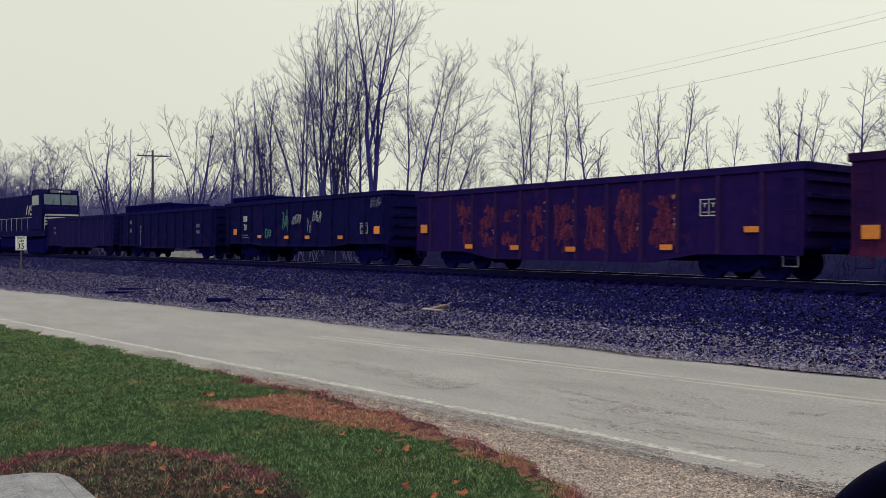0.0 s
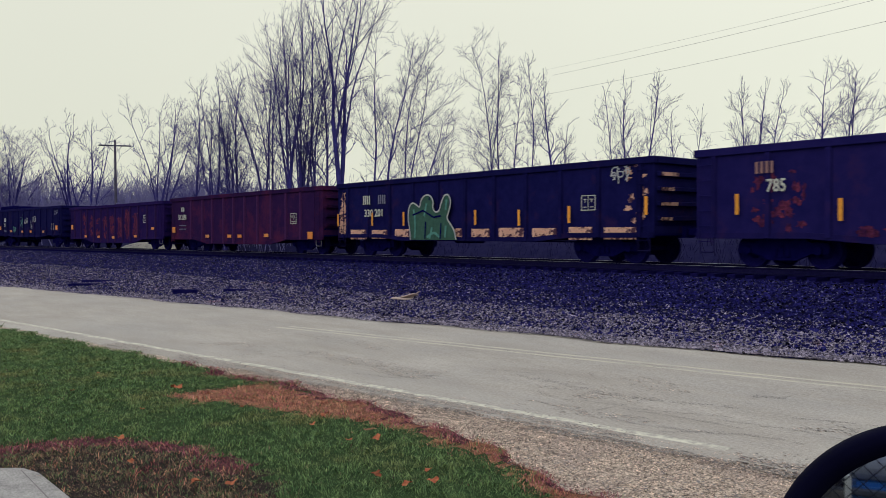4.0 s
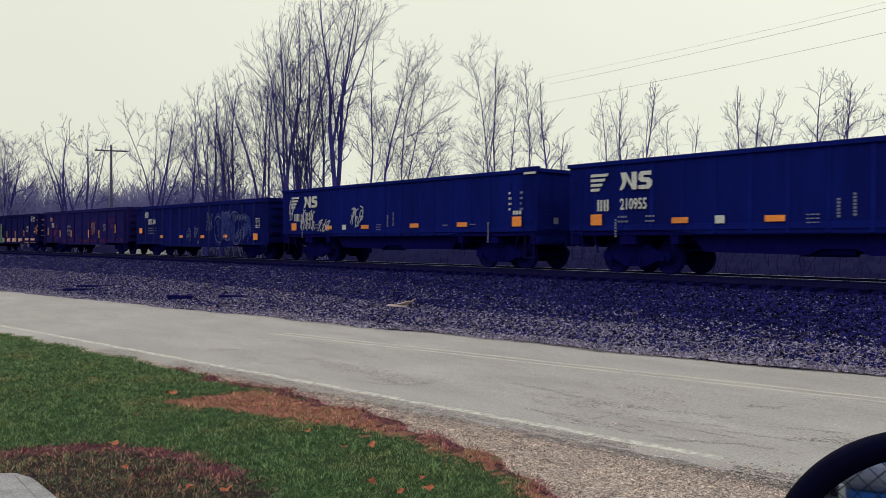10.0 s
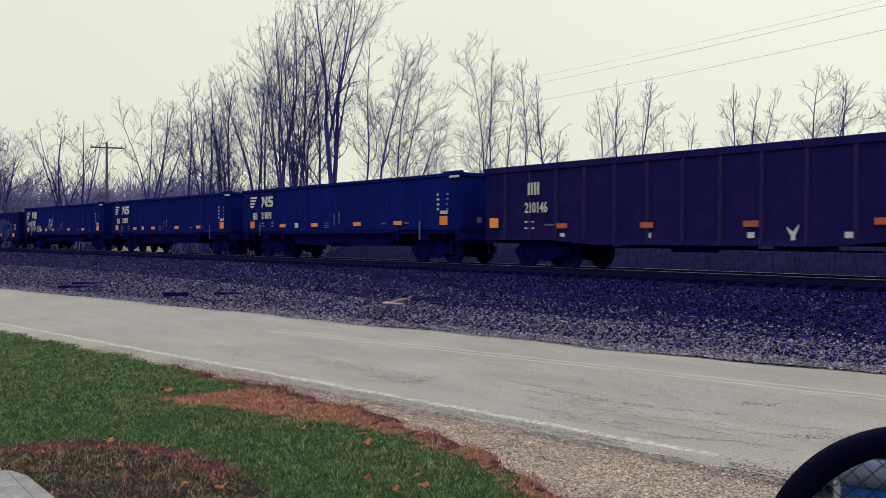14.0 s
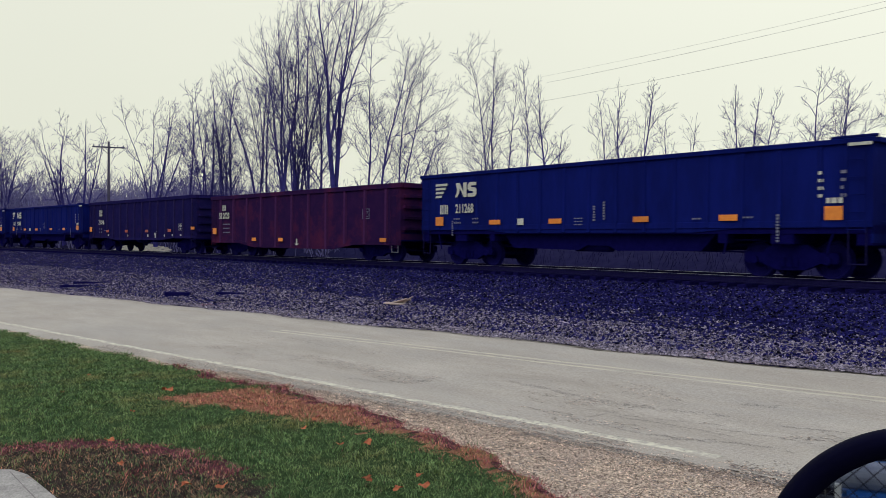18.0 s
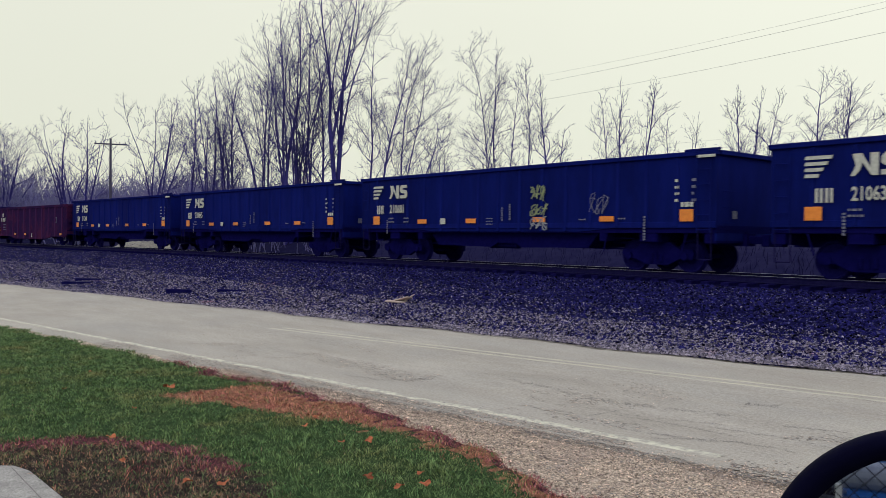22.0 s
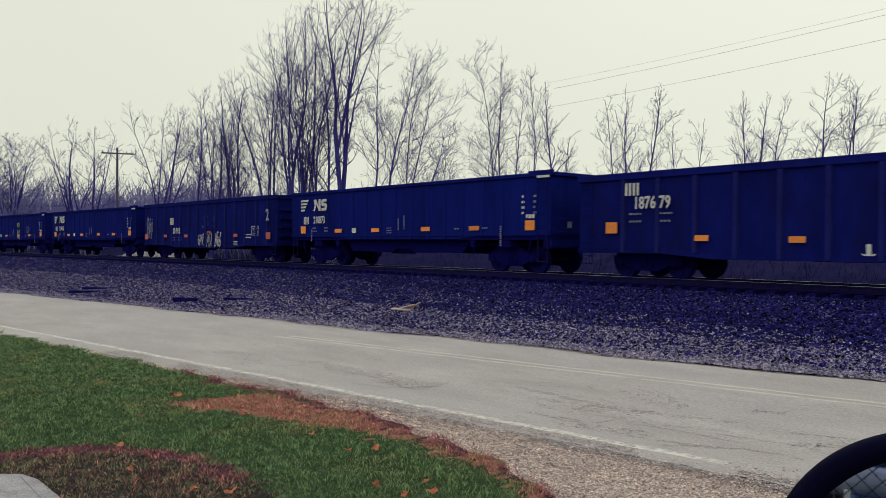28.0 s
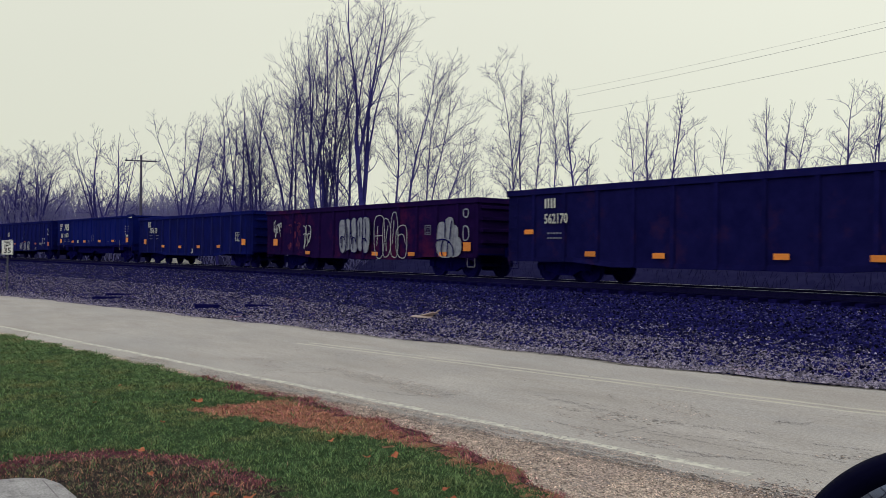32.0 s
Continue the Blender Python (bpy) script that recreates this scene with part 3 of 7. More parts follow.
def side_frame_mesh(sgn):
    pts = [(-1.15, 0.52), (-1.1, 0.62), (-0.7, 0.62), (-0.42, 0.80), (0.42, 0.80), (0.7, 0.62), (1.1, 0.62), (1.15, 0.52), (1.12, 0.36), (0.72, 0.36), (0.36, 0.2), (-0.36, 0.2), (-0.72, 0.36), (-1.12, 0.36)]
    bm = extrude_outline(pts, sgn * 0.93, sgn * 1.07)
    for x in (-AXLE, AXLE):
        rod(bm, (x, sgn * 1.0, WHEEL_R), (x, sgn * 1.12, WHEEL_R), 0.10, 10)
    for k in (-0.16, 0, 0.16):
        rod(bm, (k, sgn * 1.08, 0.28), (k, sgn * 1.08, 0.5), 0.06, 8)
    me = bpy.data.meshes.new("side_frame")
    bm.to_mesh(me)
    bm.free()
    me.materials.append(UNDER)
    return me


SIDE_FRAMES = [side_frame_mesh(-1), side_frame_mesh(1)]
bol = bevelled(boxes((-0.19, 0.19, -0.95, 0.95, 0.46, 0.74)), 0.02)
BOLSTER = bpy.data.meshes.new("bolster")
bol.to_mesh(BOLSTER)
bol.free()
BOLSTER.materials.append(UNDER)
ROLLING = []      # wheelsets with the car's place in the train


def truck_unit(car, x, order):
    tr = link("truck", BOLSTER, None, car, m=pose(x, 0, 0))
    for me in SIDE_FRAMES:
        link("side_frame", me, None, tr)
    for a in (-AXLE, AXLE):
        w = link("wheelset", WHEELSET, None, tr, m=pose(a, 0, WHEEL_R))
        ROLLING.append((w, a, order))


def coupler(car, x, d):
    bm = boxes((min(x, x + d * 0.55), max(x, x + d * 0.55), -0.08, 0.08, 0.78, 0.98))
    box(bm, min(x + d * 0.45, x + d * 0.68), max(x + d * 0.45, x + d * 0.68), -0.14, 0.14, 0.72, 1.02)
    link("coupler", bevelled(bm, 0.015), UNDER, car)


HALF = 7.72
SIDE_FACE = -1.50     # outer face of the side sheets


def on_side(car, name, me, mat, u, z, proud=0.0, label="", m=None):
    """Puts a flat piece on the near side, u metres from the leading end."""
    return link(name, me, mat, car, label, pose(u - HALF, SIDE_FACE - 0.012 - proud, z) @ (m or Matrix()))


PLATES = {}


def plate(w, h, mat):
    key = (w, h, mat.name)
    if key not in PLATES:
        me = bpy.data.meshes.new("reflector")
        bm = bevelled(boxes((-w / 2, w / 2, -0.008, 0.006, -h / 2, h / 2)), 0.004)
        bm.to_mesh(me)
        bm.free()
        me.materials.append(mat)
        PLATES[key] = me
    return PLATES[key]


def reflectors(car, squares, smalls, tall=(), rib=0.0, mat=None, w=0.40, h=0.15):
    for u, z in squares:
        on_side(car, "reflector", plate(0.40, 0.31, mat or ORANGE), None, u, z, rib, "orange reflective plate")
    for u, z in smalls:
        on_side(car, "reflector", plate(w, h, mat or ORANGE), None, u, z, rib, "orange reflective strip")
    for u, z in tall:
        on_side(car, "reflector", plate(0.10, 0.5, YELLOW), None, u, z, rib, "upright yellow reflective strip")


def stencil(car, words, u, z, size, mat=None, wide=0.8, proud=0.088, name="lettering"):
    on_side(car, name, letters(words, size, wide), None, u, z, proud).data.materials.append(mat or MARK_WHITE) if not letters(words, size, wide).materials else on_side(car, name, letters(words, size, wide), None, u, z, proud)


def bars(car, u, z, rows, w, h=0.05, gap=0.09, mat=None, proud=0.012):
    """Small stencilled lines that cannot be read."""
    rng = random.Random(int(u * 100 + z * 10))
    bm = bmesh.new()
    for r in range(rows):
        x = -w / 2
        while x < w / 2 - 0.03:
            d = rng.uniform(0.05, 0.13)
            box(bm, x, min(x + d, w / 2), -0.003, 0.001, -r * gap - h / 2, -r * gap + h / 2)
            x += d + 0.03
    tagged(on_side(car, "small_stencil", bm, mat or MARK_DIM, u, z, proud), kind="stuff")


def mark_blocks(car, u, z, n, h, mat=None, w=0.2, proud=0.09):
    """Plain upright bars where a short owner's mark stands."""
    bm = bmesh.new()
    for k in range(n):
        x = (k - (n - 1) / 2) * (w + 0.06)
        box(bm, x - w / 2, x - w * 0.12, -0.003, 0.001, -h / 2, h / 2)
        box(bm, x + w * 0.14, x + w / 2, -0.003, 0.001, -h / 2, h / 2)
    on_side(car, "owner_mark", bm, mat or MARK_WHITE, u, z, proud, "short white stencilled mark")


def sign_frame(car, u, z, w=0.62, h=0.5, mat=None):
    w, h, t = w * 0.88, h * 0.88, 0.024
    bm = boxes((-w / 2, w / 2, -0.004, 0.002, h / 2 - t, h / 2), (-w / 2, w / 2, -0.004, 0.002, -h / 2, -h / 2 + t), (-w / 2, -w / 2 + t, -0.004, 0.002, -h / 2 + t, h / 2 - t), (w / 2 - t, w / 2, -0.004, 0.002, -h / 2 + t, h / 2 - t),
               (-0.009, 0.009, -0.004, 0.002, -h / 2 + t, h / 2 - t), (-w * 0.34, -w * 0.12, -0.004, 0.002, h * 0.20, h * 0.26), (w * 0.12, w * 0.34, -0.004, 0.002, h * 0.20, h * 0.26), (-w * 0.25, -w * 0.21, -0.004, 0.002, h * 0.02, h * 0.20), (w * 0.21, w * 0.25, -0.004, 0.002, h * 0.02, h * 0.20), (-w * 0.36, -w * 0.08, -0.004, 0.002, -h * 0.30, -h * 0.25), (w * 0.08, w * 0.36, -0.004, 0.002, -h * 0.30, -h * 0.25))
    on_side(car, "stencil_frame", bm, mat or MARK_WHITE, u, z, 0.012, "white stencilled consolidated panel")


def scribble(seed, w, h, n=3):
    """Slanting hooks, bowls and bars in a row inside a box w by h, spelling nothing."""
    rng = random.Random(seed)
    out = []
    n = max(n, int(w / 0.24))
    step = w / n
    for k in range(n):
        cx = -w / 2 + (k + 0.5) * step
        tall, low = h * rng.uniform(0.75, 1.0), rng.uniform(-0.08, 0.08) * h
        lean = rng.uniform(-0.15, 0.3) * step

        def at(x, z):
            return cx + x * step + lean * z, low + z * tall * 0.5

        for kind in rng.sample(("stem", "bowl", "hook", "slash", "cross"), 3):
            if kind == "stem":
                x = rng.uniform(-0.4, 0.1)
                out.append([at(x, -1), at(x + 0.06, -0.3), at(x - 0.04, 0.4), at(x + 0.08, 1)])
            elif kind == "bowl":
                z, r = rng.uniform(-0.45, 0.45), rng.uniform(0.3, 0.5)
                a0 = rng.uniform(0, 6.283)
                out.append([at(r * math.cos(a0 + i * 0.42), z + 0.5 * math.sin(a0 + i * 0.42)) for i in range(13)])
            elif kind == "hook":
                d = rng.choice((-1, 1))
                out.append([at(-0.4 * d, 0.9), at(0.3 * d, 0.75), at(0.36 * d, 0.1), at(-0.1 * d, -0.5), at(-0.36 * d, -0.85)])
            elif kind == "slash":
                out.append([at(-0.42, -0.8), at(0, 0.1), at(0.42, rng.uniform(0.6, 1.0))])
            else:
                z = rng.uniform(-0.4, 0.5)
                out.append([at(-0.45, z), at(0.1, z + 0.1), at(0.48, z - 0.05)])
    return out


def ovals(car, specs, fill, outline, width=0.055, proud=0.09, label="filled spray-painted letters"):
    """Rounded letter bodies (u, z, w, h), filled and outlined."""
    verts, faces, lines = [], [], []
    u0 = sum(s[0] for s in specs) / len(specs)
    for k, (u, z, w, h) in enumerate(specs):
        ring = []
        for i in range(24):
            a = 2 * math.pi * i / 24
            c, s = math.cos(a), math.sin(a)
            e = 0.72
            wob = 1 + 0.05 * math.sin(3 * a + k * 1.7)
            ring.append((u - u0 + w / 2 * wob * math.copysign(abs(c) ** e, c), z + h / 2 * wob * math.copysign(abs(s) ** e, s)))
        b = len(verts)
        verts += [(x, -0.001 * k, q) for x, q in ring]
        faces.append(tuple(range(b, b + 24)))
        lines.append(ring + [ring[0]])
    if fill:
        tagged(on_side(car, "graffiti_fill", raw("graffiti_fill", verts, faces), fill, u0, 0, proud, label), kind="stuff")
    on_side(car, "graffiti_outline", strokes("graffiti_outline", lines, width), outline, u0, 0, proud + 0.012 + 0.001 * len(specs), "outline of the spray-painted letters")


def tag(car, seed, u, z, w, h, n, mat, width=0.05, proud=0.02):
    tagged(on_side(car, "graffiti", strokes("graffiti", [rounded(q) for q in scribble(seed, w, h, n + 1)], width * 0.55), mat, u, z, proud, "spray-painted graffiti tag"), kind="stuff")


def patches(car, mat, u0, u1, z0, z1, n, seed, size=(0.3, 0.8), label="bare rusted patches"):
    """Uneven flaked areas of the paint, as thin raised skins."""
    rng = random.Random(seed)
    n, size = n * 4, (size[0] * 0.3, size[1] * 0.62)
    verts, faces = [], []
    for k in range(n):
        w, h, p = rng.uniform(*size) * 0.5, rng.uniform(*size) * 0.5, rng.uniform(0, 6)
        kx, kz = min(w, (u1 - u0) / 2) * 0.9, min(h, (z1 - z0) / 2) * 0.9
        cx, cz = rng.uniform(u0 + kx, u1 - kx), z0 + kz + (z1 - z0 - 2 * kz) * rng.random()
        ring = []
        for i in range(18):
            a = 2 * math.pi * i / 18
            r = 0.75 + 0.25 * math.sin(2 * a + p) + 0.2 * math.sin(5 * a + 2 * p) + rng.uniform(-0.25, 0.25)
            ring.append((min(max(cx + w * r * math.cos(a), u0), u1), min(max(cz + h * r * math.sin(a), z0), z1)))
        b = len(verts)
        verts += [(x - HALF, -0.002 - 0.0003 * k, z) for x, z in ring]
        faces.append(tuple(range(b, b + 18))[::-1])
    tagged(link("rust_area", raw("rust_area", verts, faces), mat, car, label, pose(0, SIDE_FACE - 0.004, 0)), kind="stuff")


def gondola(order, label, mat, top, ribs, bottom=0.62, belly=0.0, tub=False, rib_w=0.16, chord=0.17, chord_mat=None, rib_mat=None, name="gondola_car", rib_d=0.085):
    car = thing(name, label, "railway car", "cars of the freight train")
    L = HALF
    y = SIDE_FACE
    # side sheets with an optional deeper middle
    lo = bottom
    out = [(-L, top), (L, top), (L, lo + 0.12), (L - 2.9, lo + 0.12), (L - 4.4, lo - belly), (-L + 4.4, lo - belly), (-L + 2.9, lo + 0.12), (-L, lo + 0.12)]
    for sgn, nm in ((1, "side_sheet"), (-1, "side_sheet")):
        bm = extrude_outline(out, sgn * y, sgn * (y + 0.03))
        link(nm, bm, mat, car)
    link("floor", boxes((-L, L, y + 0.03, -y - 0.03, 1.05, 1.24 if tub else 1.13)), UNDER, car)
    link("centre_sill", boxes((-L - 0.1, L + 0.1, -0.22, 0.22, 0.72, 1.05)), UNDER, car)
    for x0, x1, sg in ((-L, -L + 0.05, -1), (L - 0.05, L, 1)):
        link("end_sheet", boxes((x0, x1, y + 0.03, -y - 0.03, 0.85, top - 0.02)), mat, car)
        bm = bmesh.new()
        for z in (1.25, 1.65, 2.05, 2.45):
            if z < top - 0.2 and not tub:
                box(bm, min(sg * L, sg * (L + 0.09)), max(sg * L, sg * (L + 0.09)), y + 0.12, -y - 0.12, z - 0.06, z + 0.06)
        if tub:
            bm.free()
            link("end_placard", bevelled(boxes((min(sg * L, sg * (L + 0.012)), max(sg * L, sg * (L + 0.012)), -0.75, -0.55, 1.42, 1.62)), 0.003), MARK_DIM, car, "small pale placard")
        else:
            link("end_ribs", bevelled(bm, 0.015), mat, car)
    # top chord all round
    cm = chord_mat or mat
    link("top_chord", bevelled(boxes((-L - 0.06, L + 0.06, y - 0.07, y + 0.06, top - chord, top + 0.02)), 0.012), cm, car)
    link("top_chord", bevelled(boxes((-L - 0.06, L + 0.06, -y - 0.06, -y + 0.07, top - chord, top + 0.02)), 0.012), cm, car)
    for sg in (-1, 1):
        link("end_chord", bevelled(boxes((min(sg * (L - 0.05), sg * (L + 0.1)), max(sg * (L - 0.05), sg * (L + 0.1)), y + 0.065, -y - 0.065, top - chord, top + 0.018)), 0.012), cm, car)
    # upright ribs on the near side, each its own piece; the far side's are joined
    rib_me = {}
    far = bmesh.new()
    for u in ribs:
        x = u - L
        lowz = (lo - belly) if abs(x) < L - 4.4 else lo + 0.12
        key = round(lowz, 3)
        if key not in rib_me:
            me = bpy.data.meshes.new("rib")
            bm = extrude_outline([(-rib_w / 2, lowz + 0.02), (rib_w / 2, lowz + 0.02), (rib_w / 2, top - chord), (-rib_w / 2, top - chord)], y - rib_d, y)
            for v in bm.verts:
                if v.co.y < y - 0.01:
                    v.co.x *= 0.7
                    if v.co.z > top - chord - 0.01:
                        v.co.y += 0.02
            bm.to_mesh(me)
            bm.free()
            # rib_mat is a lighter copy of the body paint, painted rib light
            me.materials.append(rib_mat or mat)
            rib_me[key] = me
        link("rib", rib_me[key], None, car, m=pose(x, 0, 0))
        box(far, x - rib_w / 2, x + rib_w / 2, -y, -y + rib_d, lowz + 0.02, top - chord)
    if ribs:
        tagged(link("far_ribs", far, mat, car), kind="stuff")
    else:
        far.free()
    # side sill
    if not tub:
        bm = bmesh.new()
        for a, b in zip(out[2:], out[3:]):
            (x0, z0), (x1, z1) = a, b
            vs = [bm.verts.new(p) for p in ((x0, y - 0.05, z0), (x1, y - 0.05, z1), (x1, y - 0.05, z1 + 0.14), (x0, y - 0.05, z0 + 0.14), (x0, y + 0.001, z0 - 0.004), (x1, y + 0.001, z1 - 0.004), (x1, y + 0.001, z1 + 0.14), (x0, y + 0.001, z0 + 0.14))]
            for f in ((0, 1, 2, 3), (7, 6, 5, 4), (0, 4, 5, 1), (3, 2, 6, 7)):
                bm.faces.new([vs[i] for i in f])
        bmesh.ops.recalc_face_normals(bm, faces=bm.faces[:])
        link("side_sill", bm, mat, car)
    else:
        # sloping underside and the tub between the trucks
        link("side_sill", bevelled(boxes((-L, L, y - 0.03, y + 0.1, bottom + 0.1, bottom + 0.26)), 0.01), mat, car)
        pts = [(-4.0, 1.25), (-3.4, 0.62), (-0.7, 0.58), (-0.4, 0.72), (0.4, 0.72), (0.7, 0.58), (3.4, 0.62), (4.0, 1.25)]
        link("tub", extrude_outline(pts, -1.2, 1.2), UNDER, car, "deep tub floor between the trucks")
        bm = bmesh.new()
        for x in (-6.9, -4.3, 4.3, 6.9):
            rod(bm, (x, y + 0.06, 1.2), (x * 0.97, y + 0.06, 0.55), 0.022)
        tagged(link("steps", bm, UNDER, car), kind="stuff")
    for sg in (-1, 1):
        xc = sg * (L - 2.05)
        link("body_bolster", bevelled(boxes((xc - 0.28, xc + 0.28, y + 0.05, -y - 0.05, 0.8, 1.05)), 0.02), UNDER, car)
        link("end_sill", bevelled(boxes((min(sg * (L - 0.35), sg * (L - 0.002)), max(sg * (L - 0.35), sg * (L - 0.002)), y + 0.035, -y - 0.035, 0.78, 1.05)), 0.02), UNDER, car)
        xs = sg * (L - 3.6)
        link("cross_bearer", boxes((xs - 0.1, xs + 0.1, y + 0.05, -y - 0.05, 0.82, 1.05)), UNDER, car)
    for xs in (-2.2, 0.0, 2.2):
        if not tub:
            link("cross_bearer", boxes((xs - 0.1, xs + 0.1, y + 0.05, -y - 0.05, 0.62, 1.05)), UNDER, car)
    # ladders at the two ends of the near side and end grab irons
    for sg in (-1, 1):
        bm = bmesh.new()
        xa, xb = sg * (L - 0.12), sg * (L - 0.5)
        rod(bm, (xa, y - 0.09, lo - 0.02), (xa, y - 0.09, top - 0.2), 0.014)
        rod(bm, (xb, y - 0.09, lo - 0.02), (xb, y - 0.09, top - 0.2), 0.014)
        z = lo + 0.05
        while z < top - 0.25:
            rod(bm, (xa, y - 0.09, z), (xb, y - 0.09, z), 0.012)
            z += 0.38
        for zz in (1.3, 1.7, 2.1):
            rod(bm, (sg * (L + 0.12), y + 0.15, zz), (sg * (L + 0.12), y + 0.65, zz), 0.012)
        link("ladder", bm, mat, car)
        bm = bmesh.new()
        rod(bm, (xa, y - 0.02, lo + 0.1), (xa, y - 0.02, 0.38), 0.016)
        rod(bm, (xb, y - 0.02, lo + 0.1), (xb, y - 0.02, 0.38), 0.016)
        rod(bm, (xa, y - 0.02, 0.38), (xb, y - 0.02, 0.38), 0.018)
        link("step_stirrup", bm, MARK_DIM if sg > 0 and mat in (RUSTY, MAROON, WINE) else STEEL, car)
        coupler(car, sg * L, sg)
        truck_unit(car, sg * (L - 2.05), order)
    # brake rigging under the middle
    bm = bmesh.new()
    rod(bm, (-4.6, -0.6, 0.66), (4.2, -0.5, 0.6), 0.025)
    rod(bm, (-1.0, -0.9, 0.7), (0.3, -0.9, 0.7), 0.17, 10)
    rod(bm, (-4.9, -1.0, 0.95), (4.9, -1.0, 0.9), 0.02)
    link("brake_rigging", bm, UNDER, car)
    return car


def even(n, a=0.45, b=15.0):
    return [a + (b - a) * i / (n - 1) for i in range(n)]


CARS = []      # (thing, place of its leading end in the train)


def add_car(car, front):
    CARS.append((car, front))
    return car


def railway_logo(car, u, z, k=1.0, mat=None):
    """Slanted stripes and a heavy two-part mark, as plain shapes."""
    mat = mat or MARK_WHITE
    bm = bmesh.new()
    for i in range(4):
        z0 = 0.17 - i * 0.135
        w = 0.62 - i * 0.10
        x0 = -0.33 + (0 if i else 0)
        vs = [bm.verts.new(p) for p in ((x0, -0.003, z0), (x0 + w, -0.003, z0), (x0 + w + 0.03, -0.003, z0 + 0.08), (x0 + 0.03, -0.003, z0 + 0.08))]
        bm.faces.new(vs)
    bmesh.ops.scale(bm, vec=(k, 1, k), verts=bm.verts[:])
    on_side(car, "logo_stripes", bm, mat, u, z, 0.064, "white slanted stripes of a railway logo")
    shapes = [[(-0.56, 0.24), (-0.34, 0.24), (-0.14, -0.06), (-0.14, 0.24), (0.05, 0.24), (0.05, -0.24), (-0.11, -0.24), (-0.33, 0.05), (-0.38, -0.12), (-0.50, -0.24), (-0.60, -0.24), (-0.48, -0.02)],
              [(0.11, -0.24), (0.50, -0.24), (0.60, -0.15), (0.60, -0.01), (0.50, 0.06), (0.30, 0.07), (0.30, 0.13), (0.57, 0.13), (0.57, 0.24), (0.21, 0.24), (0.11, 0.15), (0.11, 0.02), (0.20, -0.05), (0.41, -0.06), (0.41, -0.13), (0.11, -0.13)]]
    verts, faces = [], []
    for s in shapes:
        faces.append(tuple(range(len(verts), len(verts) + len(s)))[::1])
        verts += [(x * k * 0.9, -0.003, q * k) for x, q in s]
    me = raw("logo_mark", verts, faces)
    on_side(car, "logo_mark", me, mat, u + 1.25 * k, z, 0.064, "heavy white mark of a railway logo")


def coal_gondola(order, front, number, label, squares=ORANGE):
    car = gondola(order, label, COAL_NAVY, 3.1, even(15, 1.0, 14.3), bottom=1.08, tub=True, rib_w=0.13, chord=0.10, name="coal_gondola", rib_d=0.05, rib_mat=COAL_NAVY)
    railway_logo(car, 1.17, 2.53)
    mark_blocks(car, 1.3, 1.89, 2, 0.32, w=0.17, proud=0.064)
    stencil(car, number, 2.35, 1.89, 0.42, wide=0.72, proud=0.064)
    bars(car, 2.0, 1.56, 2, 0.34, 0.05, 0.13, proud=0.066)
    bars(car, 2.9, 1.56, 2, 0.28, 0.05, 0.13, proud=0.066)
    reflectors(car, [(1.06, 1.49), (14.64, 1.5)], [(3.83, 1.43), (6.42, 1.43), (9.5, 1.44), (12.08, 1.44)], rib=0.066, mat=squares, w=0.5)
    on_side(car, "placard", plate(0.26, 0.2, MARK_WHITE), None, 4.98, 1.43, 0.066, "small white placard")
    bars(car, 7.32, 1.5, 3, 0.3, 0.03, 0.09, MARK_DIM, 0.066)
    bars(car, 12.6, 1.44, 1, 0.25, 0.04, 0.08, proud=0.066)
    bars(car, 11.2, 1.43, 1, 0.25, 0.04, proud=0.066)
    for u, z0, z1 in ((1.75, 1.0, 1.45), (7.9, 1.42, 1.82), (8.25, 1.45, 1.95), (13.35, 0.85, 1.45)):
        bm = bmesh.new()
        z = z0
        while z < z1:
            box(bm, -0.035, 0.035, -0.003, 0.001, z - z0, z - z0 + 0.05)
            z += 0.075
        tagged(on_side(car, "small_stencil", bm, MARK_DIM, u, z0, 0.066), kind="stuff")
    bars(car, 14.35, 2.4, 4, 0.12, 0.07, 0.17, MARK_WHITE, 0.066)
    bars(car, 14.85, 2.4, 4, 0.12, 0.07, 0.17, MARK_DIM, 0.066)
    bars(car, 14.68, 1.78, 1, 0.4, 0.12, mat=MARK_WHITE, proud=0.066)
    # raised end lip with a pale edge
    link("end_lip", bevelled(boxes((HALF - 0.9, HALF + 0.1, SIDE_FACE - 0.06, SIDE_FACE + 0.05, 3.121, 3.18)), 0.01), COAL_NAVY, car)
    on_side(car, "lip_mark", plate(0.5, 0.07, MARK_WHITE), None, 15.2, 2.98, 0.075, "pale worn strip under the rim")
    return add_car(car, front)


def scrap(car, x0, x1, top):
    """A long flat-topped steel bin standing in the car, its rim above the side."""
    link("scrap_bin", bevelled(boxes((x0, x1, -1.25, 1.25, 1.25, top - 0.06)), 0.04), UNDER, car, "dark flat-topped steel bin standing in the car")
    link("bin_rim", bevelled(boxes((x0 - 0.04, x1 + 0.04, -1.31, -1.26, top - 0.16, top)), 0.012), UNDER, car)
    for i in range(int((x1 - x0) / 0.9) + 1):
        x = x0 + 0.06 + (x1 - x0 - 0.12) * i / int((x1 - x0) / 0.9)
        link("bin_rib", boxes((x - 0.05, x + 0.05, -1.30, -1.252, 1.3, top - 0.165)), UNDER, car)


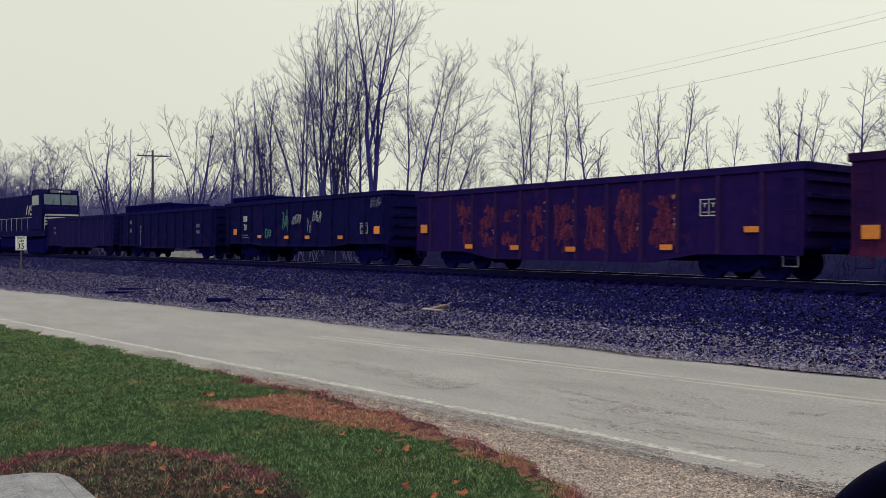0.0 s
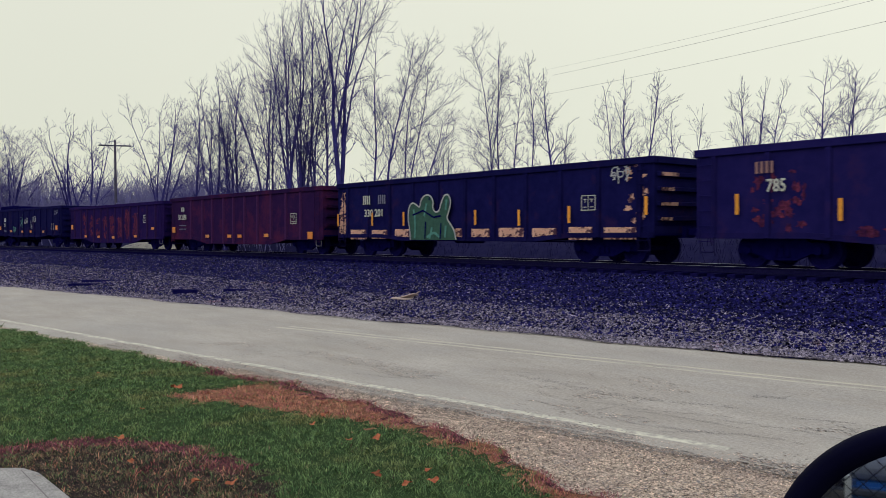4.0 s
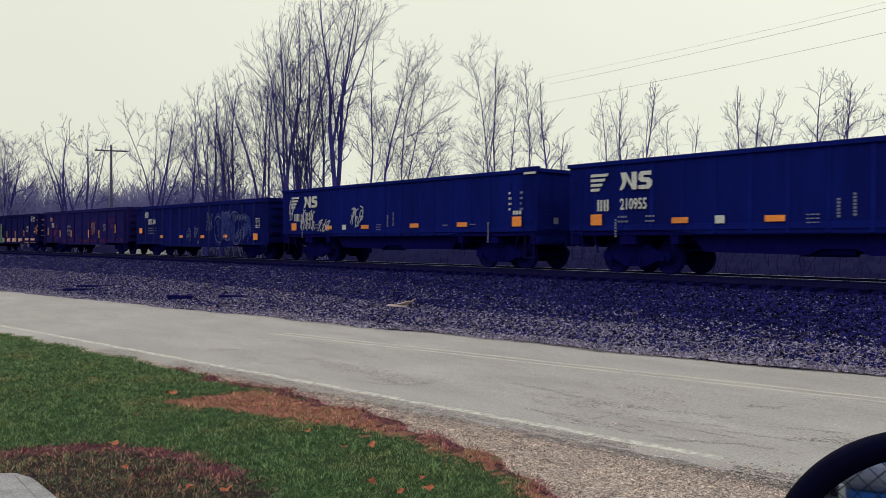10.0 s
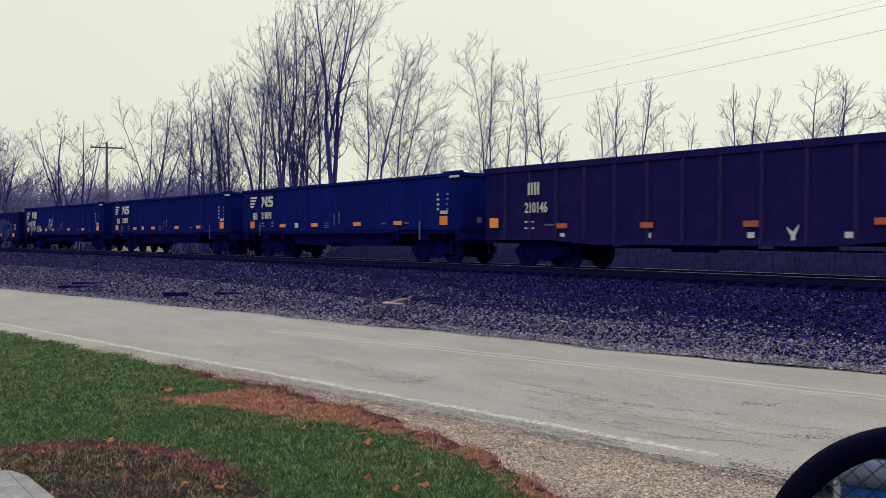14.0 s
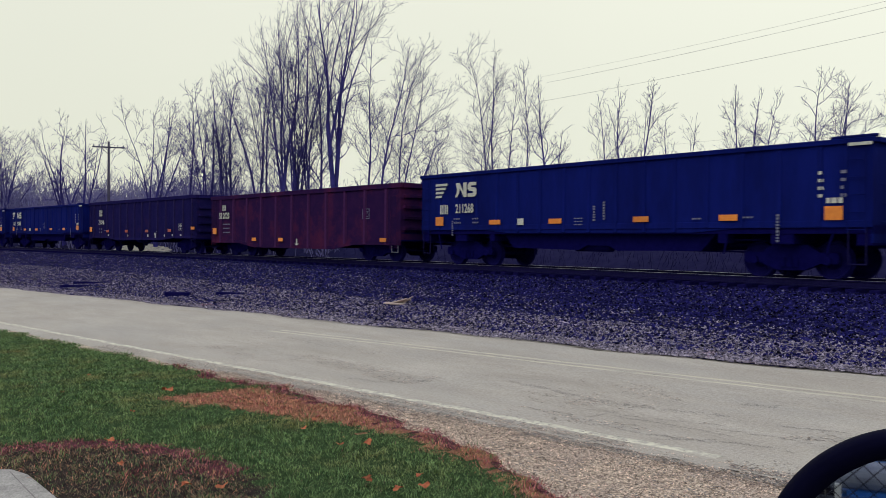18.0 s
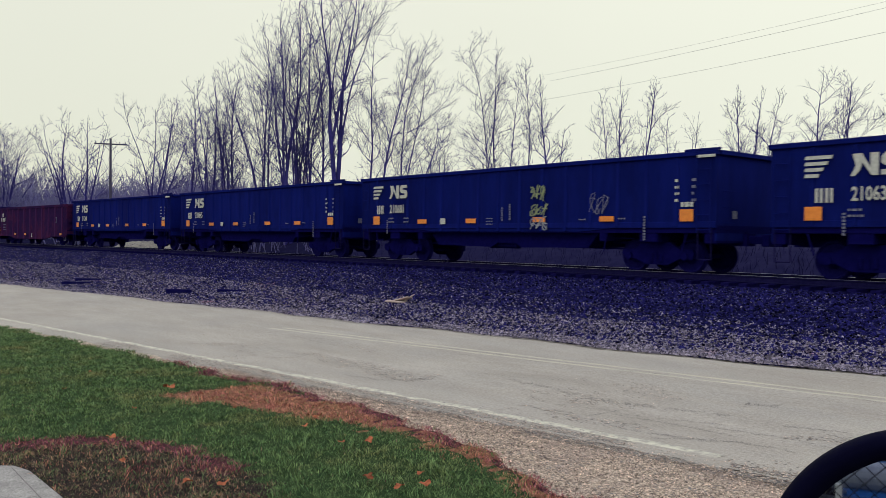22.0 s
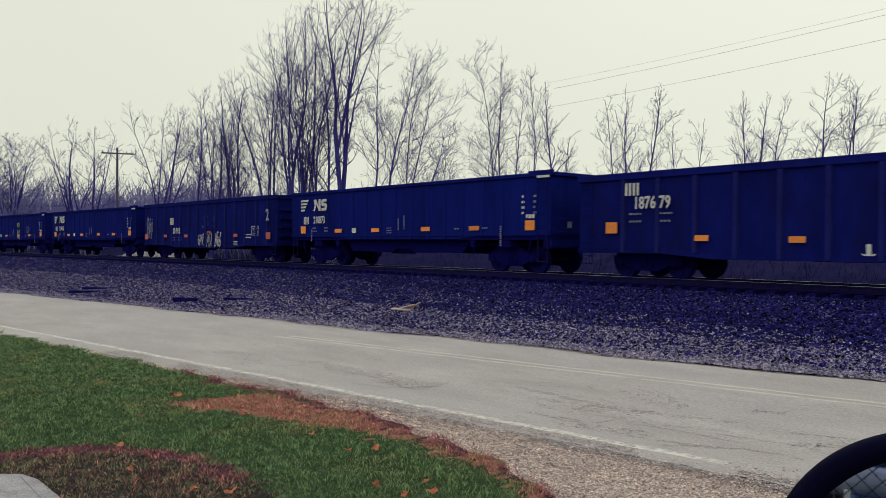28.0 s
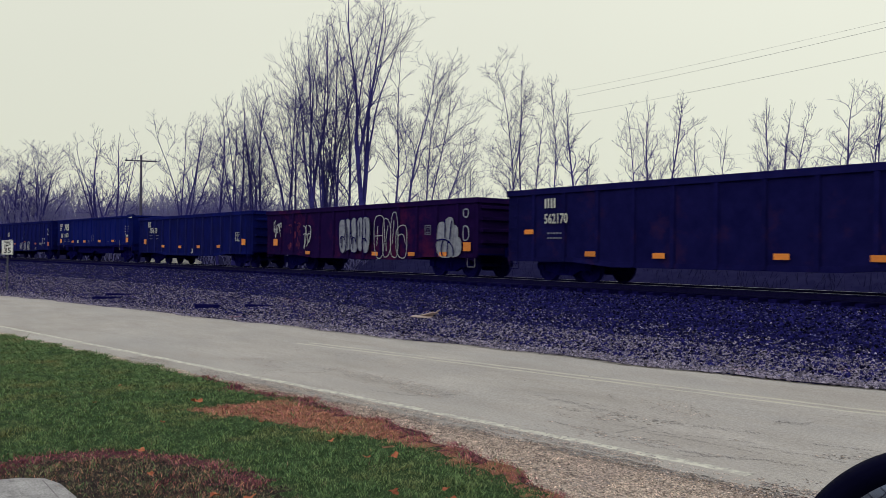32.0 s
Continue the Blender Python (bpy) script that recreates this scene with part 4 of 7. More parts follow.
def fleet():
    # locomotive is built apart; these follow it in order
    a = add_car(gondola(0, "dark rusted gondola car with an empty open top", BROWN_BLACK, 3.0, even(12), rib_mat=LIT_BROWN_RIB), 77.0)
    bars(a, 2.0, 2.2, 2, 0.6, 0.2, 0.4)
    b = add_car(gondola(1, "black gondola car loaded with dark scrap", DULL_BLACK, 3.0, even(12)), 60.2)
    bars(b, 2.2, 2.35, 2, 0.4, 0.25, 0.55)
    bars(b, 4.0, 2.0, 5, 0.15, 0.2, 0.27)
    bars(b, 13.1, 1.95, 2, 0.4, 0.2, 0.35)
    scrap(b, -7.2, 0.9, 3.5)
    c = add_car(gondola(2, "black gondola car with teal and white graffiti", DULL_BLACK, 3.05, even(12), bottom=0.78), 43.4)
    scrap(c, -7.3, -2.6, 3.36)
    reflectors(c, [(1.34, 1.53), (14.66, 1.47)], [(4.15, 1.27), (7.0, 1.22), (9.0, 1.21), (11.86, 1.19)], rib=0.09)
    sign_frame(c, 13.6, 1.56)
    stencil(c, "20", 2.55, 1.75, 0.42)
    bars(c, 2.4, 2.2, 1, 0.45, 0.3, mat=MARK_WHITE)
    bars(c, 2.4, 1.35, 2, 0.7, 0.05, 0.12)
    for sd, u, z, w, h, n, mt in ((3, 6.9, 2.0, 0.6, 1.1, 2, SPRAY_TEAL), (4, 8.0, 2.05, 0.9, 0.5, 3, SPRAY_WHITE), (5, 9.9, 2.15, 0.8, 0.55, 2, SPRAY_WHITE), (6, 5.1, 1.4, 0.7, 0.5, 2, SPRAY_TEAL), (7, 14.6, 2.6, 0.8, 0.5, 3, MARK_DIM), (8, 9.2, 1.7, 0.4, 0.8, 1, SPRAY_GREY)):
        tag(c, sd, u, z, w, h, n, mt, proud=0.09)
    d = add_car(gondola(3, "flaking rusty gondola car with bare orange rust patches", RUSTY, 2.82, even(12, 0.9, 14.4), bottom=0.52, belly=0.12, rib_mat=LIT_RUSTY_RIB), 26.1)
    for i in range(9):
        u0 = 2.25 + i * 1.23
        patches(d, RUST_PALE, u0 + 0.08, u0 + 1.08, 0.62, 2.5 - 0.2 * (i % 3), (2, 2, 2, 3, 6, 8, 9, 4, 0)[i], 40 + i, (0.5, 1.2))
        patches(d, RUST_EDGE, u0 + 0.86, u0 + 1.1, 0.75, 2.3, (1, 1, 1, 2, 3, 4, 4, 6, 0)[i], 60 + i, (0.08, 0.26), "pale flaking edges of rust")
    reflectors(d, [(0.57, 1.47)], [(3.23, 0.82), (5.58, 0.79), (8.09, 0.75), (11.61, 0.82), (14.15, 1.27)], rib=0.09)
    sign_frame(d, 12.9, 1.85)
    e = add_car(gondola(4, "oxide-red gondola car with heavy upright ribs", MAROON, 2.9, [2.58, 3.99, 5.1, 6.38, 7.44, 8.59, 9.88, 11.14, 12.47, 13.71], bottom=0.52, belly=0.10, rib_mat=LIT_MAROON_RIB), 9.55)
    stencil(e, "58 2086", 1.62, 1.83, 0.40)
    mark_blocks(e, 1.70, 2.25, 2, 0.26, w=0.15)
    bars(e, 1.5, 1.4, 2, 0.9, 0.05, 0.2)
    reflectors(e, [(0.48, 1.17), (14.58, 0.83)], [(4.66, 0.81), (7.13, 0.81), (8.2, 0.81), (10.79, 0.84)], rib=0.09)
    sign_frame(e, 13.1, 1.58, 0.55, 0.55)
    x = add_car(gondola(5, "black gondola car with peeled primer and green graffiti", DULL_BLACK, 2.9, even(11, 0.7, 15.0), bottom=0.62), -7.1)
    for i in range(10):
        u0 = 0.85 + i * 1.43 + 0.6
        on_side(x, "primer_panel", plate(1.12 - 0.12 * (i % 3), 0.38 - 0.04 * (i % 2), PEELED), None, u0, 0.86, 0.0, "pale peeled primer panel along the sill")
    patches(x, PEELED, 0.05, 0.62, 0.8, 2.6, 9, 75, (0.3, 0.7), "peeled primer at the corner")
    patches(x, PEELED, 14.4, 15.3, 1.1, 2.75, 4, 76, (0.3, 0.6), "peeled primer at the corner")
    reflectors(x, [], [], tall=[(0.1, 1.45), (2.52, 1.45), (4.52, 1.42), (8.44, 1.41), (10.47, 1.36), (12.53, 1.42), (15.25, 1.6)], rib=0.09)
    for z, w in ((1.25, 0.5), (1.65, 0.75), (2.05, 0.6), (2.45, 0.8)):
        link("primer_panel", bevelled(boxes((HALF + 0.091, HALF + 0.097, SIDE_FACE + 0.2, SIDE_FACE + 0.2 + w, z - 0.05, z + 0.05)), 0.002), PEELED, x, "pale peeled primer on the end rib")
    stencil(x, "330 201", 2.62, 1.67, 0.4, wide=0.98)
    mark_blocks(x, 2.15, 2.19, 2, 0.34)
    mark_blocks(x, 3.15, 2.19, 2, 0.34, MARK_DIM)
    sign_frame(x, 13.2, 1.74, 0.6, 0.5)
    edge = [(4.98, 0.66), (4.92, 1.05), (4.84, 1.45), (4.88, 1.85), (5.12, 2.02), (5.4, 1.88), (5.52, 1.8), (5.6, 2.1), (5.85, 2.26), (6.15, 2.22), (6.3, 2.0), (6.24, 1.78), (6.4, 1.62), (6.62, 1.66), (6.72, 1.95), (6.9, 2.22), (7.12, 2.22), (7.24, 2.0), (7.16, 1.68), (7.0, 1.4), (7.2, 1.22), (7.42, 0.98), (7.5, 0.66)]
    edge = rounded(edge)
    on_side(x, "graffiti_fill", raw("graffiti_fill", [(u - 6.2, 0, z) for u, z in edge], [tuple(range(len(edge)))]), SPRAY_GREEN, 6.2, 0, 0.09, "green spray-painted letters")
    pale = [[(5.2, 0.72), (5.25, 1.3), (5.15, 1.75)], [(5.75, 1.5), (5.9, 1.95)], [(6.95, 1.7), (7.0, 2.05)], [(6.9, 0.75), (6.95, 1.15)], [(5.9, 0.75), (6.3, 0.95), (6.6, 0.75)], [(6.05, 0.7), (6.2, 1.1)]]
    on_side(x, "graffiti_light", strokes("graffiti_light", [[(u - 6.2, z) for u, z in q] for q in map(rounded, pale)], 0.09), SPRAY_TEAL, 6.2, 0, 0.105, "pale green strokes of the graffiti")
    on_side(x, "graffiti_outline", strokes("graffiti_outline", [[(u - 6.2, z) for u, z in edge]], 0.055), SPRAY_WHITE, 6.2, 0, 0.12, "white outline of the green graffiti")
    on_side(x, "graffiti_shade", strokes("graffiti_shade", [[(-1.1, 1.55), (-0.5, 1.7), (0.1, 1.45), (0.5, 1.5)], [(-0.4, 0.7), (-0.35, 1.3)], [(0.45, 0.7), (0.5, 1.25)], [(-0.15, 2.05), (-0.1, 2.3)], [(0.95, 1.7), (1.0, 2.15)]], 0.06), UNDER, 6.2, 0, 0.115, "dark shading strokes of the green graffiti")
    tag(x, 13, 14.4, 2.5, 0.7, 0.5, 2, SPRAY_WHITE, 0.06, 0.08)
    f = add_car(gondola(6, "sooty brown gondola car with upright yellow strips", BROWN_BLACK, 2.93, even(11, 0.5, 15.0), bottom=0.6), -23.85)
    stencil(f, "785", 2.2, 1.95, 0.42)
    mark_blocks(f, 1.9, 2.4, 2, 0.28, PEELED_DIM)
    patches(f, RUST_PALE, 1.5, 2.9, 0.8, 2.5, 6, 81, (0.25, 0.7))
    patches(f, RUST_PALE, 4.0, 15.0, 0.72, 1.0, 14, 84, (0.3, 0.7))
    tag(f, 85, 5.45, 1.85, 0.7, 0.24, 5, MARK_DIM, 0.035, 0.09)
    tag(f, 86, 5.45, 1.55, 0.65, 0.24, 5, MARK_DIM, 0.035, 0.09)
    tag(f, 87, 9.95, 1.7, 0.7, 0.9, 3, PEELED_DIM, 0.045, 0.09)
    tag(f, 88, 5.5, 1.3, 0.6, 0.2, 4, FADED_SPRAY, 0.035, 0.09)
    patches(f, RUST_PALE, 8.6, 10.2, 1.2, 2.3, 5, 82, (0.2, 0.5))
    patches(f, RUST_PALE, 12.4, 13.5, 1.6, 2.5, 4, 83, (0.2, 0.4))
    reflectors(f, [], [], tall=[(1.19, 1.55), (3.7, 1.36), (5.91, 1.35), (9.18, 1.32), (10.99, 1.3), (13.66, 1.62)], rib=0.09)
    sign_frame(f, 11.7, 1.7, 0.5, 0.5, MARK_DIM)
    g = add_car(gondola(7, "navy gondola car with faded silver graffiti", NAVY, 2.85, even(12, 1.5, 14.2), bottom=0.56, rib_mat=LIT_NAVY_RIB), -40.6)
    stencil(g, "1875 04", 2.4, 1.94, 0.42)
    mark_blocks(g, 1.7, 2.36, 2, 0.32)
    bars(g, 2.3, 1.6, 3, 1.1, 0.05, 0.15)
    reflectors(g, [(0.84, 1.46), (14.43, 1.07)], [(3.8, 1.11), (6.35, 1.1), (8.91, 1.09), (11.42, 1.1)], rib=0.09)
    sign_frame(g, 14.4, 1.72)
    for sd, u, z, w, hh, n in ((21, 7.3, 1.2, 0.55, 0.9, 1), (22, 8.15, 1.35, 0.4, 0.7, 1), (23, 9.75, 1.8, 0.7, 1.0, 2), (26, 13.0, 2.0, 1.2, 0.35, 3), (27, 13.0, 1.2, 0.9, 0.7, 2)):
        tag(g, sd, u, z, w, hh, n, FADED_SPRAY, 0.05, 0.09)
    patches(g, MARK_FAINT, 10.3, 12.5, 0.85, 2.4, 16, 28, (0.5, 1.5), "faint silver spray smears")
    patches(g, MARK_FAINT, 12.7, 13.9, 0.8, 2.2, 6, 29, (0.4, 1.2), "faint silver spray smears")
    ovals(g, [(10.75, 1.45, 0.85, 1.5), (11.65, 1.6, 0.8, 1.3), (12.5, 1.5, 0.75, 1.5)], None, MARK_FAINT, 0.05)
    arcs = [[(u + 0.36 * math.cos(a0 + i * 0.3), z + 0.3 * math.sin(a0 + i * 0.3)) for i in range(9)] for u, z, a0 in ((10.7, 1.8, 0.4), (10.8, 1.1, 2.8), (11.6, 2.0, 0.2), (11.7, 1.2, 3.2), (12.4, 2.0, 0.8), (12.6, 1.0, 3.6))]
    on_side(g, "graffiti_outline", strokes("graffiti_outline", [[(u - 11.6, z) for u, z in q] for q in arcs], 0.045), FADED_SPRAY, 11.6, 0, 0.105, "silver strokes of the faded graffiti")
    on_side(g, "arrow_mark", extrude_outline([(-0.12, 0.0), (0, -0.14), (0.12, 0.0), (0.04, -0.02), (0.04, 0.16), (-0.04, 0.16), (-0.04, -0.02)], -0.003, 0.001), MARK_WHITE, 8.25, 0.72, 0.01, "white arrow mark")
    h = coal_gondola(8, -57.4, "210", "navy coal gondola with white spray tags")
    for sd, u, z, w, hh, n in ((31, 0.9, 2.3, 0.5, 1.2, 1), (32, 2.2, 1.75, 1.2, 0.9, 3), (33, 3.5, 1.5, 0.9, 0.6, 2), (34, 5.9, 1.85, 0.9, 0.8, 2)):
        tag(h, sd, u, z, w, hh, n, SPRAY_WHITE, 0.07, 0.07)
    coal_gondola(9, -74.16, "210955", "navy coal gondola with white road number")
    coal_gondola(10, -90.85, "210898", "navy coal gondola with white road number")
    j = add_car(gondola(11, "grimy brown-black gondola car with narrow ribs", BROWN_BLACK, 3.12, even(14, 0.9, 15.0), bottom=0.72, rib_w=0.10, rib_mat=LIT_BROWN_RIB), -107.55)
    stencil(j, "210146", 2.3, 1.81, 0.44, wide=0.72)
    mark_blocks(j, 2.2, 2.4, 2, 0.38)
    bars(j, 1.95, 1.4, 2, 0.4, 0.05, 0.2, MARK_WHITE)
    bars(j, 2.8, 1.3, 1, 0.4, 0.05)
    reflectors(j, [(0.46, 1.38)], [(15.2, 1.38)], rib=0.09)
    reflectors(j, [], [(3.35, 1.26), (6.35, 1.25), (9.34, 1.25), (12.36, 1.27)], rib=0.09, mat=RED_REFLECT)
    sign_frame(j, 13.6, 1.45, 0.5, 0.4)
    for u in (3.3, 6.35, 9.3, 11.6, 12.6, 13.6):
        on_side(j, "placard", plate(0.18, 0.14, MARK_WHITE), None, u, 0.98, 0.01, "small white placard")
    on_side(j, "arrow_mark", extrude_outline([(-0.16, 0.22), (-0.05, 0.0), (-0.05, -0.18), (0.05, -0.18), (0.05, 0.0), (0.16, 0.3), (0.0, 0.1)], -0.003, 0.001), MARK_WHITE, 10.34, 0.95, 0.012, "white arrow mark")
    k = add_car(gondola(12, "oxide-red gondola car with a dented side", MAROON, 2.93, even(11, 1.0, 14.6), bottom=0.52, belly=0.08, rib_mat=LIT_MAROON_RIB), -124.8)
    stencil(k, "58 2020", 1.5, 1.95, 0.42)
    mark_blocks(k, 1.5, 2.34, 2, 0.28, w=0.15)
    bars(k, 1.6, 1.55, 3, 0.7, 0.05, 0.2)
    reflectors(k, [(0.46, 1.21)], [(4.53, 0.82), (6.95, 0.81), (14.5, 0.83)], rib=0.09)
    sign_frame(k, 13.3, 1.84, 0.5, 0.45, MARK_DIM)
    on_side(k, "arrow_mark", extrude_outline([(-0.16, 0.0), (0, -0.2), (0.16, 0.0), (0.05, -0.03), (0.05, 0.2), (-0.05, 0.2), (-0.05, -0.03)], -0.003, 0.001), MARK_WHITE, 8.2, 0.66, 0.01, "white arrow mark")
    coal_gondola(13, -141.5, "211268", "navy coal gondola with white road number")
    coal_gondola(14, -158.25, "210845", "navy coal gondola with white road number")
    n5 = coal_gondola(15, -175.05, "210681", "navy coal gondola with a pale graffiti tag")
    tag(n5, 51, 9.45, 2.25, 0.6, 0.5, 2, SPRAY_LIME, 0.09, 0.07)
    tag(n5, 52, 9.5, 1.75, 0.7, 0.4, 2, SPRAY_LIME, 0.07, 0.07)
    tag(n5, 54, 9.5, 1.35, 0.7, 0.45, 2, SPRAY_GREY, 0.07, 0.07)
    tag(n5, 53, 11.8, 1.85, 0.7, 0.7, 2, MARK_DIM, 0.04, 0.07)
    coal_gondola(16, -191.93, "210636", "navy coal gondola with white road number")
    p = add_car(gondola(17, "navy gondola car with white graffiti along the sill", NAVY, 3.12, even(13, 1.9, 14.6), bottom=0.66, rib_w=0.11, rib_mat=LIT_NAVY_RIB), -208.7)
    stencil(p, "20 915", 4.7, 1.55, 0.44)
    mark_blocks(p, 4.08, 2.1, 2, 0.38)
    bars(p, 4.1, 1.2, 2, 0.4, 0.05, 0.14)
    bars(p, 5.0, 1.2, 2, 0.4, 0.05, 0.14)
    reflectors(p, [(0.51, 1.26), (14.79, 1.25)], [(3.21, 1.29), (5.93, 1.28), (11.6, 1.29)], rib=0.09, mat=RED_REFLECT)
    sign_frame(p, 13.4, 1.5, 0.75, 0.5)
    tag(p, 61, 7.75, 1.03, 0.72, 0.75, 2, SPRAY_WHITE, 0.06, 0.09)
    tag(p, 65, 8.7, 1.45, 0.5, 0.16, 1, LEAF_ORANGE, 0.06, 0.09)
    bars(p, 12.9, 1.32, 2, 0.5, 0.05, 0.14, MARK_WHITE, 0.09)
    bars(p, 11.6, 0.98, 3, 0.4, 0.03, 0.08, MARK_WHITE, 0.09)
    patches(p, MARK_FAINT, 7.5, 9.4, 1.6, 2.4, 4, 66, (0.15, 0.6), "faint pale scuffs")
    tag(p, 62, 8.75, 1.05, 0.62, 0.8, 2, SPRAY_GREY, 0.08, 0.09)
    tag(p, 63, 9.72, 1.08, 0.66, 0.85, 2, SPRAY_WHITE, 0.08, 0.09)
    tag(p, 64, 1.0, 1.8, 0.9, 1.5, 2, SPRAY_GREY, 0.06, 0.09)
    stencil(p, "2", 14.7, 2.2, 0.75, SPRAY_GREY, proud=0.09)
    coal_gondola(18, -225.5, "210873", "navy coal gondola with white road number")
    q = add_car(gondola(19, "navy gondola car with yellowish road number", NAVY, 2.87, even(12, 1.6, 14.2), bottom=0.56, rib_mat=LIT_NAVY_RIB), -242.1)
    stencil(q, "1876 79", 2.6, 2.03, 0.46)
    mark_blocks(q, 1.95, 2.42, 2, 0.34)
    bars(q, 2.0, 1.75, 2, 0.4, 0.05, 0.2)
    bars(q, 3.0, 1.75, 2, 0.4, 0.05, 0.2)
    reflectors(q, [(1.25, 1.38), (14.62, 1.31)], [(4.13, 1.09), (6.64, 1.05), (9.19, 1.06), (11.73, 1.08)], rib=0.09)
    sign_frame(q, 13.82, 1.58)
    on_side(q, "arrow_mark", extrude_outline([(-0.16, 0.0), (0, -0.2), (0.16, 0.0), (0.05, -0.03), (0.05, 0.2), (-0.05, 0.2), (-0.05, -0.03)], -0.003, 0.001), MARK_WHITE, 8.2, 0.75, 0.01, "white arrow mark")
    v = add_car(gondola(20, "dark red gondola car covered in silver and white graffiti", WINE, 2.76, even(12, 1.4, 14.4), bottom=0.58), -259.1)
    reflectors(v, [(1.0, 1.28), (15.0, 1.08)], [(4.05, 0.81), (9.37, 0.8), (11.8, 0.8), (13.68, 0.81)], rib=0.09)
    ovals(v, [(7.0, 1.55, 0.62, 1.42), (7.42, 1.58, 0.5, 1.34), (7.85, 1.52, 0.6, 1.45), (8.3, 1.6, 0.5, 1.38), (8.75, 1.58, 0.55, 1.5)], SPRAY_GREY, UNDER, 0.03)
    dark = [[(u, z0), (u + 0.03, (z0 + z1) / 2), (u - 0.02, z1)] for u, z0, z1 in ((6.95, 1.0, 1.5), (7.2, 1.5, 2.2), (7.36, 1.0, 1.9), (7.62, 1.4, 2.15), (7.8, 0.95, 1.5), (8.05, 1.2, 2.2), (8.3, 1.5, 2.1), (8.5, 1.0, 1.7), (8.72, 1.3, 2.2))]
    dark += [[(u + 0.17 * math.cos(i * 0.5), z + 0.16 * math.sin(i * 0.5)) for i in range(9)] for u, z in ((7.0, 1.35), (7.85, 1.3), (8.65, 1.25))]
    on_side(v, "graffiti_shade", strokes("graffiti_shade", [[(u - 7.9, z) for u, z in q] for q in map(rounded, dark)], 0.05), UNDER, 7.9, 0, 0.12, "dark strokes inside the silver letters")
    ovals(v, [(9.7, 1.5, 0.72, 1.7), (10.2, 1.42, 0.55, 1.5), (10.72, 1.5, 0.5, 1.75), (11.2, 1.28, 0.72, 1.25)], None, SPRAY_WHITE, 0.032)
    inner = [[(9.55, 1.1), (9.6, 1.9)], [(9.4, 1.5), (9.95, 1.52)], [(10.2, 0.9), (10.15, 1.4), (10.3, 1.9)], [(10.6, 1.2), (10.7, 2.1)], [(10.95, 1.5), (11.3, 1.6), (11.45, 1.2)]]
    on_side(v, "graffiti_outline", strokes("graffiti_outline", [[(u - 10.4, z) for u, z in q] for q in map(rounded, inner)], 0.035), SPRAY_WHITE, 10.4, 0, 0.105, "white inner strokes of the graffiti")
    ovals(v, [(13.85, 1.02, 1.05, 0.62), (14.35, 1.1, 0.7, 0.75), (13.62, 1.55, 0.5, 0.8), (14.05, 1.7, 0.5, 0.85), (14.3, 1.5, 0.45, 0.7)], SPRAY_GREY, SPRAY_GREY, 0.025)
    ovals(v, [(14.95, 2.25, 0.26, 0.28), (14.95, 1.55, 0.3, 0.5)], None, SPRAY_GREY, 0.05)
    swirl = [[(13.38, 1.3), (13.7, 1.36), (14.05, 1.28), (14.3, 1.05), (14.3, 0.75)], [(13.83, 2.0), (13.84, 1.4)], [(14.2, 2.0), (14.1, 1.35)], [(13.75, 1.36), (13.6, 1.0), (13.7, 0.75)], [(14.0, 1.25), (13.95, 0.72)]]
    on_side(v, "graffiti_shade", strokes("graffiti_shade", [[(u - 14.0, z) for u, z in q] for q in map(rounded, swirl)], 0.055), UNDER, 14.0, 0, 0.125, "dark strokes across the silver shape")
    tag(v, 74, 1.2, 1.9, 0.8, 0.9, 2, SPRAY_WHITE, 0.07, 0.09)
    tag(v, 75, 4.0, 1.5, 0.7, 1.4, 1, SPRAY_WHITE, 0.08, 0.09)
    patches(v, RUST_PALE, 2.0, 3.3, 0.9, 2.4, 5, 77, (0.3, 0.7))
    sign_frame(v, 12.7, 1.7, 0.4, 0.4, MARK_DIM)
    w = add_car(gondola(21, "sooty black gondola car with a pale road number", DULL_BLACK, 2.88, even(11, 1.2, 14.4), bottom=0.5), -276.1)
    stencil(w, "562170", 2.23, 1.93, 0.42)
    mark_blocks(w, 1.98, 2.42, 2, 0.30)
    bars(w, 2.1, 1.5, 2, 0.6, 0.05, 0.15)
    reflectors(w, [], [(1.05, 1.55), (3.63, 0.87), (6.08, 0.84), (9.61, 0.85), (11.86, 0.83)], rib=0.09)


fleet()


